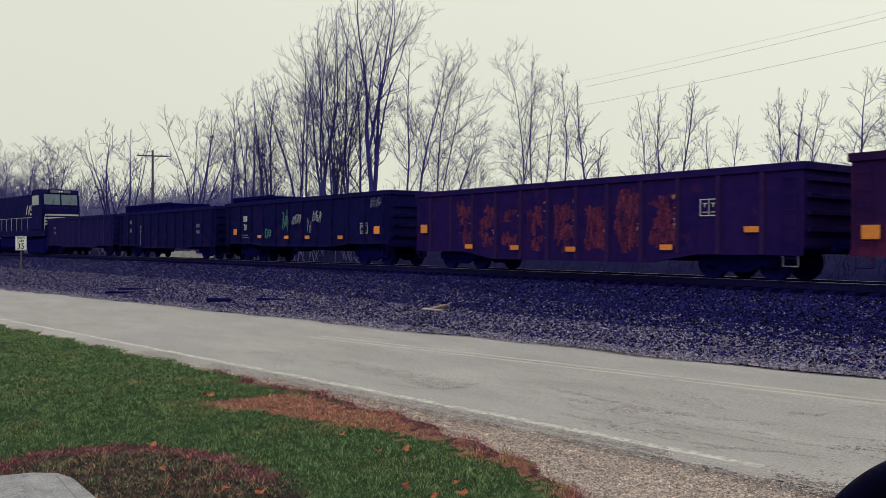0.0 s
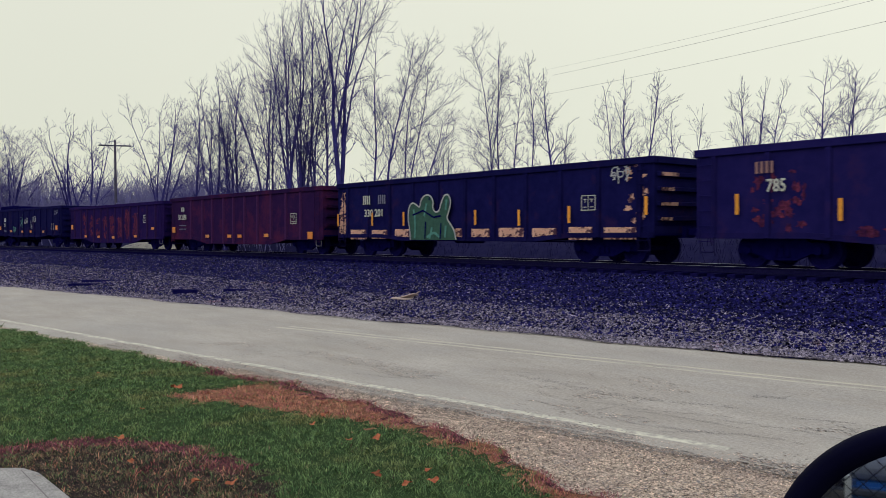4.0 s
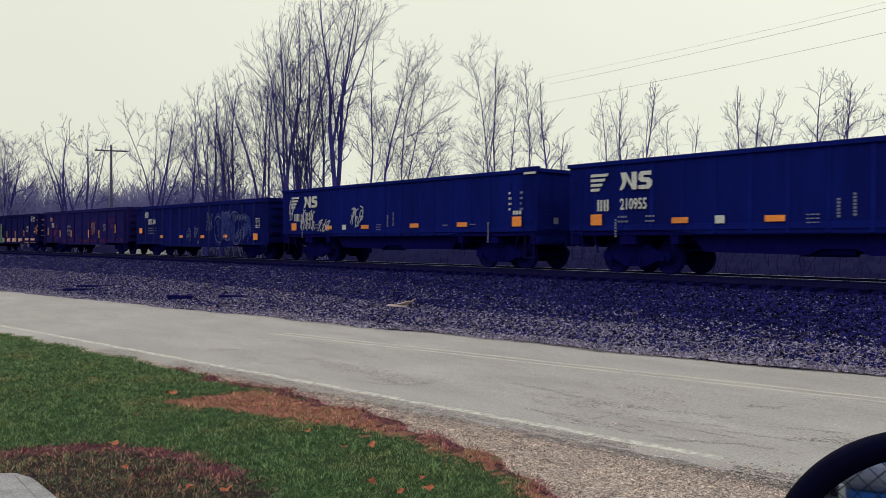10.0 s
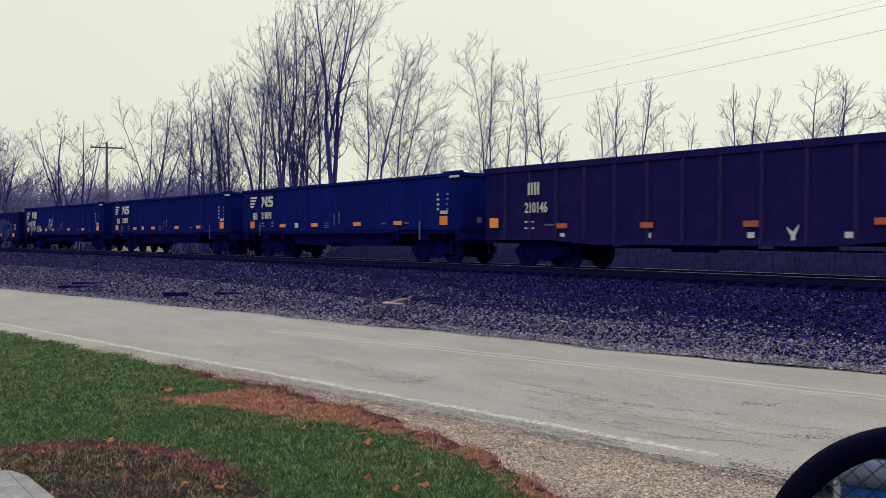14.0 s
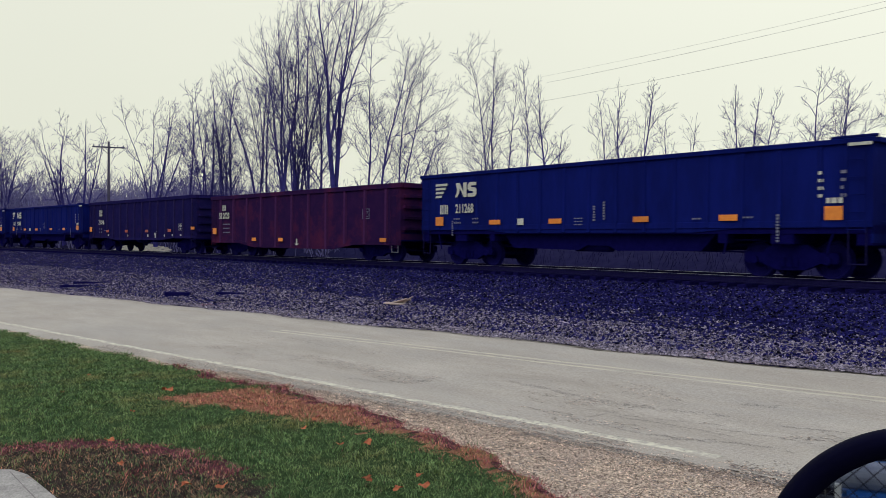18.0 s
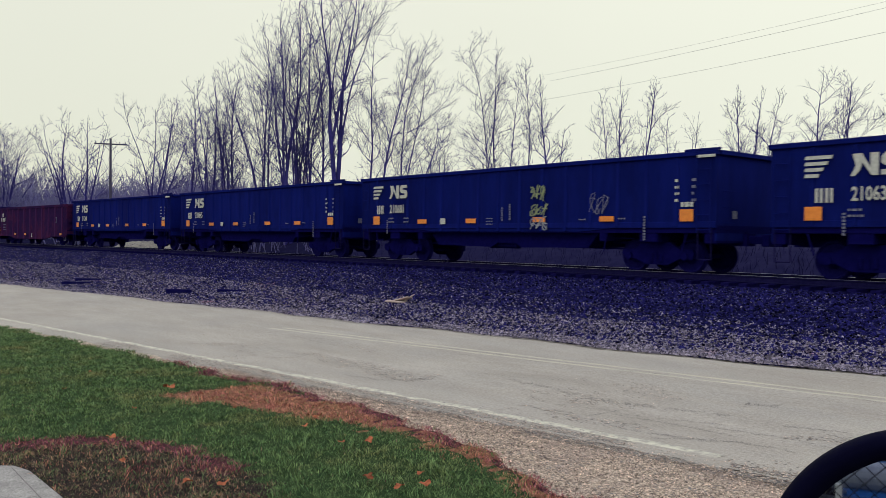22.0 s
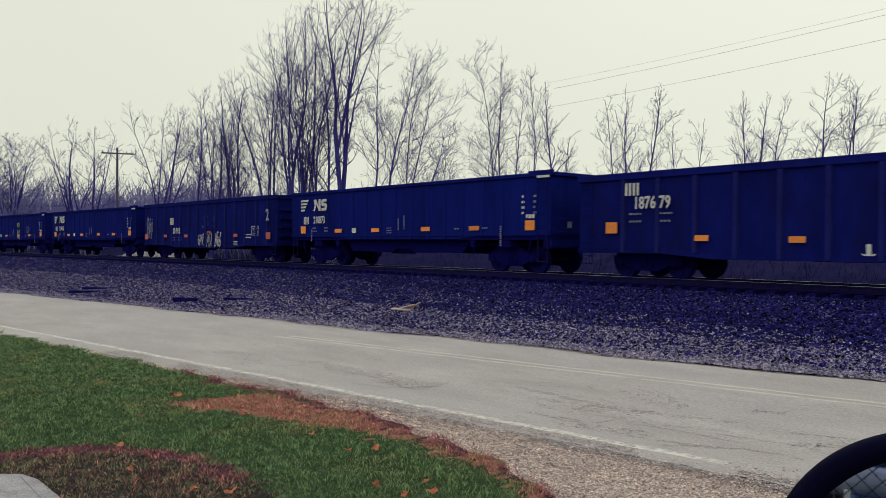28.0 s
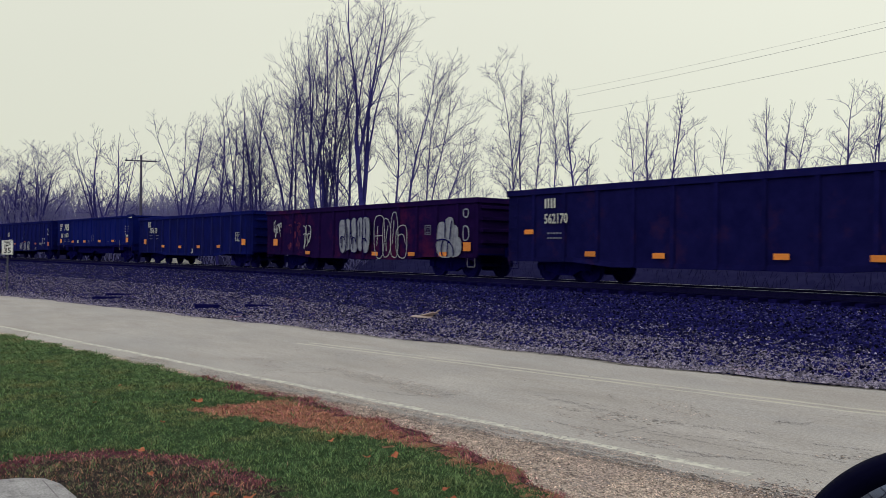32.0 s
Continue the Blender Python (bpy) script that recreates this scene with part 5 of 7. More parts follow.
def locomotive():
    """Black road engine, its short hood and cab towards the cars."""
    loco = thing("locomotive", "black diesel road locomotive with white stripes on its nose", "locomotive", "cars of the freight train")
    P = DULL_BLACK
    link("frame", bevelled(boxes((-10.6, 10.6, -1.5, 1.5, 1.35, 1.85)), 0.03), P, loco)
    link("long_hood", bevelled(boxes((-10.0, 7.2, -0.95, 0.95, 1.85, 4.75)), 0.06), P, loco)
    link("radiator_wing", bevelled(boxes((-10.0, -6.0, -1.5, 1.5, 3.75, 4.85)), 0.08), P, loco)
    link("cab", bevelled(extrude_outline([(7.2, 1.86), (10.0, 1.86), (10.0, 3.5), (9.75, 4.7), (9.5, 4.95), (7.5, 4.95), (7.2, 4.7)], -1.6, 1.6), 0.03), P, loco)
    link("nose", bevelled(extrude_outline([(10.0, 1.86), (10.5, 1.86), (10.55, 3.1), (10.4, 3.45), (10.0, 3.75)], -1.35, 1.35), 0.06), P, loco)
    for i in range(4):
        link("nose_stripe", boxes((10.56, 10.59, -1.3, 1.3, 2.2 + i * 0.24, 2.33 + i * 0.24)), MARK_WHITE, loco, "white nose stripe")
        link("nose_stripe", boxes((10.02 + i * 0.05, 10.54, -1.385, -1.36, 2.2 + i * 0.24, 2.33 + i * 0.24)), MARK_WHITE, loco, "white nose stripe")
    link("nose_mark", boxes((10.592, 10.60, -0.4, 0.4, 2.3, 2.75)), DULL_BLACK, loco, "dark emblem on the nose stripes")
    link("number_board", bevelled(boxes((9.7, 9.92, -1.0, 1.0, 4.62, 4.98)), 0.03), P, loco, "dark box above the windows")
    for y0 in (-0.85, 0.25):
        link("number_plate", boxes((9.921, 9.93, y0, y0 + 0.6, 4.7, 4.92)), MARK_DIM, loco, "number board with a bar in place of digits")
    for y0 in (-0.16, 0.04):
        link("headlight", lathe_y(bmesh.new(), [(0.08, 0.0), (0.10, 0.03), (0.09, 0.05)], 12), SIGN_WHITE, loco, "", pose(9.922, y0 + 0.06, 4.8, 0, 0, 90))
    for y0, y1 in ((-1.38, -0.06), (0.06, 1.38)):
        bm = bmesh.new()
        bm.faces.new([bm.verts.new(p) for p in ((10.04, y0, 3.78), (10.04, y1, 3.78), (9.85, y1, 4.58), (9.85, y0, 4.58))])
        link("windshield", bm, GLASS, loco, "pane of the cab windshield")
        link("wiper", rod(bmesh.new(), (10.06, (y0 + y1) / 2, 3.8), (9.96, (y0 + y1) / 2 + 0.2, 4.3), 0.015, 4), UNDER, loco)
    for x0, x1 in ((7.5, 8.3), (8.4, 9.3)):
        link("side_window", bevelled(boxes((x0, x1, -1.63, -1.605, 3.75, 4.5)), 0.006), GLASS, loco)
    me = strokes("logo_mark", [[(-0.9, -0.35), (-0.6, 0.35), (-0.1, -0.35), (0.2, 0.35)], [(1.0, 0.3), (0.5, 0.3), (0.4, 0.05), (0.9, -0.05), (0.8, -0.35), (0.3, -0.35)]], 0.2)
    link("logo_mark", me, MARK_WHITE, loco, "heavy white mark of a railway logo", pose(4.6, -1.0, 3.5))
    for i in range(5):
        link("hood_door", bevelled(boxes((-5.6 + i * 1.6, -4.15 + i * 1.6, -0.975, -0.94, 1.95, 3.9)), 0.01), P, loco)
    link("fuel_tank", bevelled(boxes((-3.2, 3.2, -1.35, 1.35, 0.4, 1.35)), 0.15), UNDER, loco)
    for x in (-7.2, 7.2):
        link("truck_frame", bevelled(boxes((x - 2.4, x + 2.4, -1.25, 1.25, 0.0, 1.2)), 0.1), UNDER, loco)
    bm = bmesh.new()
    for x in span(-10.3, 10.3, 1.6):
        rod(bm, (x, -1.45, 1.85), (x, -1.45, 2.85), 0.016)
    rod(bm, (-10.3, -1.45, 2.85), (7.1, -1.45, 2.85), 0.016)
    link("handrail", bm, MARK_WHITE, loco)
    link("plow", bevelled(boxes((10.4, 10.9, -1.4, 1.4, 0.25, 1.3)), 0.05), UNDER, loco)
    for part_of in loco.children:
        part_of.matrix_basis = Matrix.Diagonal((1, 1, 1.14, 1)) @ part_of.matrix_basis
    return loco


LOCO = locomotive()


def progress(t):
    for (a, p), (b, q) in zip(TRAVEL, TRAVEL[1:]):
        if a <= t <= b:
            return p + (q - p) * (t - a) / (b - a)
    return TRAVEL[-1][1]


def car_pose(s):
    x, y, a = track(s, HALF_CAR)
    return pose(x, y, RAIL_Z, 0, 0, math.degrees(a))


# ---------------------------------------------------------------- trees
def limb_tubes(seed, height, r0, stems, lean, reach, clear=0.25, fan=0.0, wider=False, dense=1.0, girth=1.0):
    """Bare winter tree: stems that part into leaders, boughs that rise from them, and two or three orders of fine
    twigs: lists of (points, radii, level). reach is the crown's half width in metres."""
    rng = random.Random(seed)
    tubes = []

    def line(p, d, length, n, wob, rise, r, r_end, level):
        pts, rad, bend = [p.copy()], [r], Vector((0, 0, 0))
        for i in range(n):
            bend = bend * 0.45 + Vector((rng.gauss(0, wob), rng.gauss(0, wob), rng.gauss(0, wob * 0.6)))
            d = (d + bend + Vector((0, 0, rise))).normalized()
            p = p + d * (length / n)
            pts.append(p.copy())
            rad.append(r + (r_end - r) * ((i + 1) / n) ** 0.85)
        tubes.append((pts, rad, level))
        return pts, rad

    def off_from(pts, rad, t, ang, turn):
        n = len(pts) - 1
        i = min(int(t * n), n - 1)
        ax = (pts[i + 1] - pts[i]).normalized()
        side = ax.orthogonal().normalized()
        side.rotate(Matrix.Rotation(turn, 3, ax))
        if side.z < -0.25 and ax.z < 0.8:
            side.z *= -0.6
            side.normalize()
        return pts[i].lerp(pts[i + 1], t * n - i), (ax * math.cos(ang) + side * math.sin(ang)).normalized(), rad[i]

    def twigs(pts, rad, length, level):
        """Side shoots of a bough, shorter towards its tip."""
        count = int(length * (0, 2.1 * dense, 2.3 * dense, 1.3)[level] + rng.random())
        turn = rng.uniform(0, 6.283)
        for k in range(min(count, (0, 14, 7, 2)[level])):
            t = 0.14 + 0.86 * (k + rng.random()) / max(count, 1)
            turn += 2.4 + rng.uniform(-0.5, 0.5)
            p, d, r = off_from(pts, rad, min(t, 0.99), rng.uniform(0.6, 1.15), turn)
            ln = length * (0.62 - 0.30 * t) * rng.uniform(0.6, 1.3)
            if ln < 0.22:
                continue
            q, e = line(p, d, ln, (0, 4, 2, 1)[level], (0, 0.24, 0.25, 0.1)[level], 0.03, max(min(r * 0.62, (0.007 + 0.010 * ln) * girth), 0.0068 * girth), 0.0055 * girth, level + 2)
            if level < 3:
                twigs(q, e, ln, level + 1)

    def leader(p, d, length, r, u0, level, share):
        pts, rad = line(p, d, length * 0.93, 12, 0.05, 0.03, r, 0.012, level)
        count = max(5, int(length * 1.25 * share * dense))
        turn = rng.uniform(0, 6.283)
        for k in range(count):
            t = u0 + (0.985 - u0) * (k + rng.random()) / count
            c = (t - u0) / (1 - u0)
            shape = 0.22 + 0.78 * math.sqrt(max(1 - c ** 1.7, 0)) * min(1.0, 0.6 + 1.2 * c)
            turn += 2.4 + rng.uniform(-0.6, 0.6)
            q, e, rr = off_from(pts, rad, t, rng.uniform(0.6, 1.1) * (1.12 - 0.55 * c), turn)
            ln = (length * 0.10 + reach * 1.15) * shape * rng.uniform(0.55, 1.15)
            bp, br = line(q, e, ln, 7, 0.19, 0.04, max(min(rr * 0.6, (0.014 + 0.014 * ln) * girth), 0.012 * girth), 0.0065 * girth, 2)
            twigs(bp, br, ln, 1)
        return pts, rad

    for s in range(stems):
        off = Vector((rng.uniform(-1, 1), rng.uniform(-1, 1), 0)) * r0 * (1.5 if stems > 1 else 0)
        tilt = Vector((rng.uniform(-0.05, 0.05), rng.uniform(-0.05, 0.05), 0)) if stems > 1 else Vector((0, 0, 0))
        hh = height * (1 if s == 0 else rng.uniform(0.82, 0.97))
        r = r0 * (1 if stems == 1 else 0.74)
        first = len(tubes)
        up = (Vector((0, 0, 1)) + tilt).normalized()
        if fan > 0:
            part_at = hh * fan
            pts, rad = line(Vector((0, 0, 0)), up, part_at, 6, 0.03, 0.02, r, r * 0.8, 0)
            n = 4 if stems > 1 or wider else 5
            spin = rng.uniform(0, 6.283)
            for k in range(n):
                a = spin + 6.283 * k / n + rng.uniform(-0.4, 0.4)
                w = rng.uniform(0.10, 0.30) * (1.7 if wider else 1.0) if k else 0.04
                d = (up + Vector((math.cos(a), math.sin(a), 0)) * w).normalized()
                at = pts[-1] if k < 2 else pts[-2]
                leader(at, d, (hh - at.z) * (1.0 if not k else rng.uniform(0.75, 0.98)), r * (0.6 if not k else rng.uniform(0.34, 0.5)), 0.12, 1, 0.6 if stems > 1 else 0.7)
            for k in range(4):
                q, e, rr = off_from(pts, rad, rng.uniform(0.45, 0.95), rng.uniform(0.8, 1.2), rng.uniform(0, 6.283))
                ln = hh * rng.uniform(0.07, 0.16)
                bp, br = line(q, e, ln, 6, 0.13, 0.06, 0.05, 0.008, 2)
                twigs(bp, br, ln, 1)
        else:
            leader(Vector((0, 0, 0)), up, hh, r, clear, 0, 1.0)
        top = max(p.z for tb in tubes[first:] for p in tb[0])
        mid = [p for tb in tubes[first:] for p in tb[0] if p.z > top * 0.6]
        cx, cy = sum(p.x for p in mid) / len(mid), sum(p.y for p in mid) / len(mid)
        k = hh / top
        wide = sorted(math.hypot(p.x - cx * p.z / top, p.y - cy * p.z / top) for tb in tubes[first:] if tb[2] > 2 for p in tb[0])
        kw = max(0.6, min(1.7 if wider else 1.2, reach * 0.95 / wide[int(len(wide) * 0.85)]))
        for tb in tubes[first:]:
            for p in tb[0]:
                u = p.z / top
                p.x, p.y, p.z = (p.x - cx * u) * kw + lean[0] * u + off.x, (p.y - cy * u) * kw + lean[1] * u + off.y, p.z * k - 0.15
    return tubes


def tube_mesh(name, tubes, sides_of):
    verts, faces = [], []
    for pts, rad, level in tubes:
        k = sides_of(level)
        base = len(verts)
        for i, p in enumerate(pts):
            d = (pts[min(i + 1, len(pts) - 1)] - pts[max(i - 1, 0)]).normalized()
            u = d.orthogonal().normalized()
            v = d.cross(u)
            for j in range(k):
                a = 2 * math.pi * j / k
                verts.append(p + (u * math.cos(a) + v * math.sin(a)) * rad[i])
        for i in range(len(pts) - 1):
            for j in range(k):
                a, b = base + i * k + j, base + i * k + (j + 1) % k
                faces.append((a, b, b + k, a + k))
    return raw(name, verts, faces, True)


STAND_A = [(-126.9, 16.4, 16.1, 0.3, 1, 1.0, 4.6), (-120.5, 19.1, 15.3, 0.29, 1, 0.6, 4.4), (-110.2, 19.9, 15.6, 0.27, 2, 1.0, 4.2), (-91.2, 22.8, 15.3, 0.24, 1, -0.3, 3.3), (-88.9, 23.7, 14.9, 0.21, 1, 0.7, 3.2), (-68.8, 24.4, 14.2, 0.21, 1, 0.2, 2.5), (-61.4, 24.2, 13.8, 0.13, 1, -0.6, 2.1), (-57.3, 23.6, 14.0, 0.18, 1, 0.4, 1.9), (-56.9, 24.5, 13.6, 0.18, 1, 0.3, 1.8), (-58.3, 26.5, 14.9, 0.15, 1, -0.4, 1.8), (-53.8, 26.6, 16.7, 0.18, 1, -1.2, 2.4)]
STAND_B = [(-55.4, 27.9, 15.8, 0.15, 1, -0.3, 2.3), (-51.4, 26.9, 19.4, 0.39, 2, -0.2, 3.0), (-52.7, 28.7, 17.9, 0.18, 1, 0.6, 2.0), (-50.5, 28.6, 19.6, 0.18, 1, -0.4, 2.2), (-50.3, 28.9, 19.0, 0.16, 1, 0.2, 2.0), (-48.1, 28.7, 21.2, 0.34, 2, 1.0, 2.8), (-48.6, 31.6, 16.8, 0.14, 1, 0.8, 2.1), (-46.6, 31.1, 16.3, 0.15, 1, 1.9, 2.1), (-47.6, 33.2, 16.4, 0.14, 2, 2.2, 2.6), (-44.7, 32.0, 10.8, 0.11, 1, 2.3, 2.0), (-47.6, 36.5, 9.8, 0.08, 2, 1.5, 1.8)]
STAND_C = [(-46.6, 40.9, 17.7, 0.13, 2, 0.3, 2.4), (-45.9, 41.6, 17.0, 0.11, 1, -0.2, 1.9), (-45.2, 42.4, 13.6, 0.08, 1, -0.4, 1.2), (-44.6, 43.1, 15.5, 0.08, 1, 0.6, 1.5), (-39.2, 40.0, 13.2, 0.13, 1, 0.0, 1.5), (-40.1, 41.9, 10.1, 0.08, 1, 0.7, 1.3), (-39.7, 47.6, 13.3, 0.08, 1, -0.7, 1.5), (-38.1, 46.4, 13.7, 0.12, 1, 0.1, 1.4), (-37.0, 47.3, 13.6, 0.14, 1, 0.6, 1.8), (-38.1, 51.4, 11.6, 0.08, 1, 0.1, 1.3), (-36.9, 52.3, 11.5, 0.08, 1, 0.1, 1.2)]
STAND_D = [(-32.6, 52.7, 13.1, 0.1, 1, -0.4, 1.5), (-32.3, 52.9, 13.0, 0.12, 1, 0.1, 1.4), (-32.6, 55.1, 10.9, 0.08, 1, -0.3, 1.1), (-31.1, 53.7, 12.9, 0.1, 1, 0.3, 1.6), (-26.8, 51.4, 13.1, 0.14, 1, -0.1, 1.9), (-25.7, 54.2, 12.6, 0.13, 1, -0.3, 1.6), (-25.4, 54.4, 13.1, 0.11, 1, 0.4, 1.8), (-23.3, 55.3, 12.0, 0.11, 1, -0.2, 1.6), (-21.8, 55.9, 12.2, 0.11, 1, -0.2, 1.6), (-20.1, 56.5, 11.7, 0.1, 1, -0.1, 1.6)]


def bare_tree(x, y, height, r, stems, side, reach, seed):
    away = Vector((x, y, 0)).normalized()
    right = Vector((away.y, -away.x, 0)) * side
    big = height > 15.5
    wide = x < -85
    fan = 0.16 if wide else 0.46 if r == 0.34 else 0.26 if r > 0.3 else 0.2 if r > 0.17 else 0.0
    tubes = limb_tubes(seed, height, r * (1.5 if wide else 0.72 if r > 0.3 else 0.8 if big else 1.05), stems, right, reach, clear=0.12 if r > 0.1 else 0.18, fan=fan, wider=wide, dense=0.68 if wide else 0.86 if r > 0.3 else 1.07 if fan or big else 1.3, girth=2.0 if wide else 1.1 if big else 1.3)
    size = "spreading" if wide else "tall" if big else "slender"
    t = thing("tree", f"bare {size} winter tree with {'several stems' if stems > 1 else 'one dark trunk'}", "tree", "bare trees behind the railway", pose(x, y, -0.05))
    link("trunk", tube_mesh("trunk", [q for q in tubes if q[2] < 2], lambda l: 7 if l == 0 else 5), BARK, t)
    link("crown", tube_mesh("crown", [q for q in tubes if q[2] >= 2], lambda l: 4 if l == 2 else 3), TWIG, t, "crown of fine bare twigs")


for i, row in enumerate(STAND_A + STAND_B + STAND_C + STAND_D):
    bare_tree(*row, 100 + i)


def brush_stand():
    """Thicket along the far side of the track, distance haze put into its colour."""
    rng = random.Random(7)
    tubes = []

    def shrub(base, tall, r, shoots):
        for j in range(shoots):
            p = base + Vector((rng.uniform(-1, 1), rng.uniform(-1, 1), 0)) * tall * 0.3
            d = Vector((rng.uniform(-0.4, 0.4), rng.uniform(-0.4, 0.4), 1)).normalized()
            h = tall * rng.uniform(0.55, 1.05)
            e = (d + Vector((rng.uniform(-0.35, 0.35), rng.uniform(-0.35, 0.35), 0))).normalized()
            q = p + d * h * 0.5
            top = q + e * h * 0.5
            tubes.append(([p, q, top], [r, r * 0.7, r * 0.3], 4))
            for i in range(6):
                t = rng.uniform(0.35, 1.0)
                a = p.lerp(q, t * 2) if t < 0.5 else q.lerp(top, t * 2 - 1)
                f = (d + Vector((rng.uniform(-1, 1), rng.uniform(-1, 1), rng.uniform(-0.2, 0.6)))).normalized()
                tubes.append(([a, a + f * tall * rng.uniform(0.12, 0.3)], [r * 0.55, r * 0.25], 4))

    for k in range(190):
        az, dist = radians(rng.uniform(18, 46)), rng.uniform(58, 110)
        base = Vector((-math.sin(az) * dist, math.cos(az) * dist, -0.1))
        shrub(base, rng.uniform(1.6, 3.8), 0.024, 7)
    for k in range(240):
        az, dist = radians(rng.uniform(46, 70)), rng.uniform(52, 80)
        base = Vector((-math.sin(az) * dist, math.cos(az) * dist, -0.1))
        if base.y > track_y(base.x, 9):
            shrub(base, rng.uniform(2.6, 7.0) * (0.8 + 0.5 * noise.noise(Vector((az * 17, 1, 0)))), 0.028, 7)
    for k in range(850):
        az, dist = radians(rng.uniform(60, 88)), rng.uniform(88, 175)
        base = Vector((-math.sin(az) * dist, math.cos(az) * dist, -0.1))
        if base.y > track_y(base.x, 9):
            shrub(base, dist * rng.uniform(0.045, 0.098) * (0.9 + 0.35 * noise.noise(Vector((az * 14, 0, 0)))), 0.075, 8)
    tagged(link("brush", tube_mesh("brush", tubes, lambda l: 3), BRUSHWOOD), "thicket of bare brushwood behind the railway, haze in its colour", "brush", kind="stuff")


brush_stand()


def weed_bank():
    """Low bank with dry standing weeds beyond the track."""
    strip("weed_bank", span(-120, 30, 1.0), [lambda x: (track_y(x, 8.0), 0.02), lambda x: (track_y(x, 11.0), 1.35 + 0.2 * noise.noise(Vector((x * 0.2, 0, 5)))), lambda x: (track_y(x, 14.0), 1.9 + 0.3 * noise.noise(Vector((x * 0.15, 3, 5)))), lambda x: (track_y(x, 30.0), 0.3), lambda x: (track_y(x, 31.0), -0.1)], WEEDS, "low grey bank of dry weeds beyond the track", "bank")
    rng = random.Random(9)
    verts, faces = [], []
    for k in range(5000):
        x = -3 - 95 * rng.random() ** 1.4
        o = rng.uniform(8.4, 14)
        y = track_y(x, o)
        z = 1.3 * min((o - 8) / 3, 1) - 0.05
        h, w, lx = rng.uniform(0.15, 0.6), rng.uniform(0.010, 0.028), rng.uniform(-0.3, 0.3)
        b = len(verts)
        verts += [(x - w, y, z), (x + w, y, z), (x + lx + w * 0.5, y + 0.05, z + h), (x + lx, y + 0.05, z + h)]
        faces.append((b, b + 1, b + 2, b + 3))
    tagged(link("weeds", raw("weeds", verts, faces), WEEDS), "dry standing weeds on the bank beyond the track", "weeds", kind="stuff")


weed_bank()


def straw_pile():
    """Low pale heap of cut straw beyond the track."""
    rng = random.Random(41)
    verts, faces = [], []
    n, m = 28, 9
    for i in range(n + 1):
        for j in range(m + 1):
            u, v = i / n, j / m
            x, y, a = track(65.5 + 10.5 * u, 8.0 + 3.0 * v)
            z = RAIL_Z - 0.55 + 0.85 * math.sin(math.pi * v * 0.8 + 0.2) * math.sin(math.pi * min(max(u, 0.03), 0.97)) ** 0.5 + rng.uniform(-0.07, 0.07)
            verts.append((x, y, z))
    for i in range(n):
        for j in range(m):
            b = i * (m + 1) + j
            faces.append((b, b + 1, b + m + 2, b + m + 1))
    tagged(link("straw_pile", raw("straw_pile", verts, faces), PALE_STRAW), "low pale heap of cut straw beyond the track", "straw pile")


straw_pile()


# ---------------------------------------------------------------- poles, wires, sign
def cross_pole(x, y, h, arm):
    t = thing("utility_pole", "weathered wooden utility pole with one crossarm", "utility pole", m=pose(x, y, 0))
    link("pole", rod(bmesh.new(), (0, 0, -0.3), (0, 0, h), 0.15, 10, 0.10), POLE_WOOD, t)
    a = Vector((-y, x, 0)).normalized() * -arm / 2
    bm = bmesh.new()
    rod(bm, (a.x, a.y, h - 0.55), (-a.x, -a.y, h - 0.55), 0.07, 4)
    link("crossarm", bm, POLE_WOOD, t)
    for k in (-0.9, -0.55, 0.55, 0.9):
        link("insulator", rod(bmesh.new(), (a.x * k, a.y * k, h - 0.5), (a.x * k, a.y * k, h - 0.3), 0.05, 6, 0.03), GLASS, t)
    for k in (-0.45, 0.45):
        link("brace", rod(bmesh.new(), (a.x * k, a.y * k, h - 0.55), (0, 0, h - 1.3), 0.025, 4), POLE_WOOD, t)


cross_pole(-83.4, 24.8, 11.2, 3.0)


def wire(a, b, sag, r=0.014):
    a, b = Vector(a), Vector(b)
    pts = [a.lerp(b, i / 24) - Vector((0, 0, 4 * sag * (i / 24) * (1 - i / 24))) for i in range(25)]
    tagged(link("power_line", tube_mesh("power_line", [(pts, [r] * 25, 0)], lambda l: 4), WIRE), "thin sagging overhead power line", "power line", "overhead lines")


for z0, z1, dy, r in ((12.87, 13.83, 0.0, 0.006), (12.56, 13.88, 0.6, 0.009), (11.26, 12.68, 0.2, 0.009), (8.3, 9.0, 6.0, 0.006)):
    wire((-39.6, 40 + dy, z0), (2.0, 40 + dy, z1), 0.35, r)


def speed_sign():
    t = thing("speed_limit_sign", "white speed limit sign on a thin dark post at the roadside", "road sign", m=pose(-40.2, 6.28, -0.48, 0, 0, 68))
    link("post", boxes((-0.03, 0.03, 0.01, 0.06, -0.2, 2.75)), POST, t)
    link("panel", bevelled(boxes((-0.229, 0.229, -0.006, 0.006, 2.1, 2.72)), 0.004), SIGN_WHITE, t)
    bm = boxes((-0.215, 0.215, -0.009, -0.005, 2.115, 2.125), (-0.215, 0.215, -0.009, -0.005, 2.695, 2.705), (-0.215, -0.205, -0.009, -0.005, 2.125, 2.695), (0.205, 0.215, -0.009, -0.005, 2.125, 2.695))
    link("border", bm, SIGN_BLACK, t)
    for words, size, z in (("SPEED", 0.13, 2.62), ("LIMIT", 0.13, 2.49), ("35", 0.34, 2.27)):
        me = letters(words, size, 0.9)
        me.materials.append(SIGN_BLACK)
        link("lettering", me, None, t, m=pose(0, -0.009, z))


speed_sign()


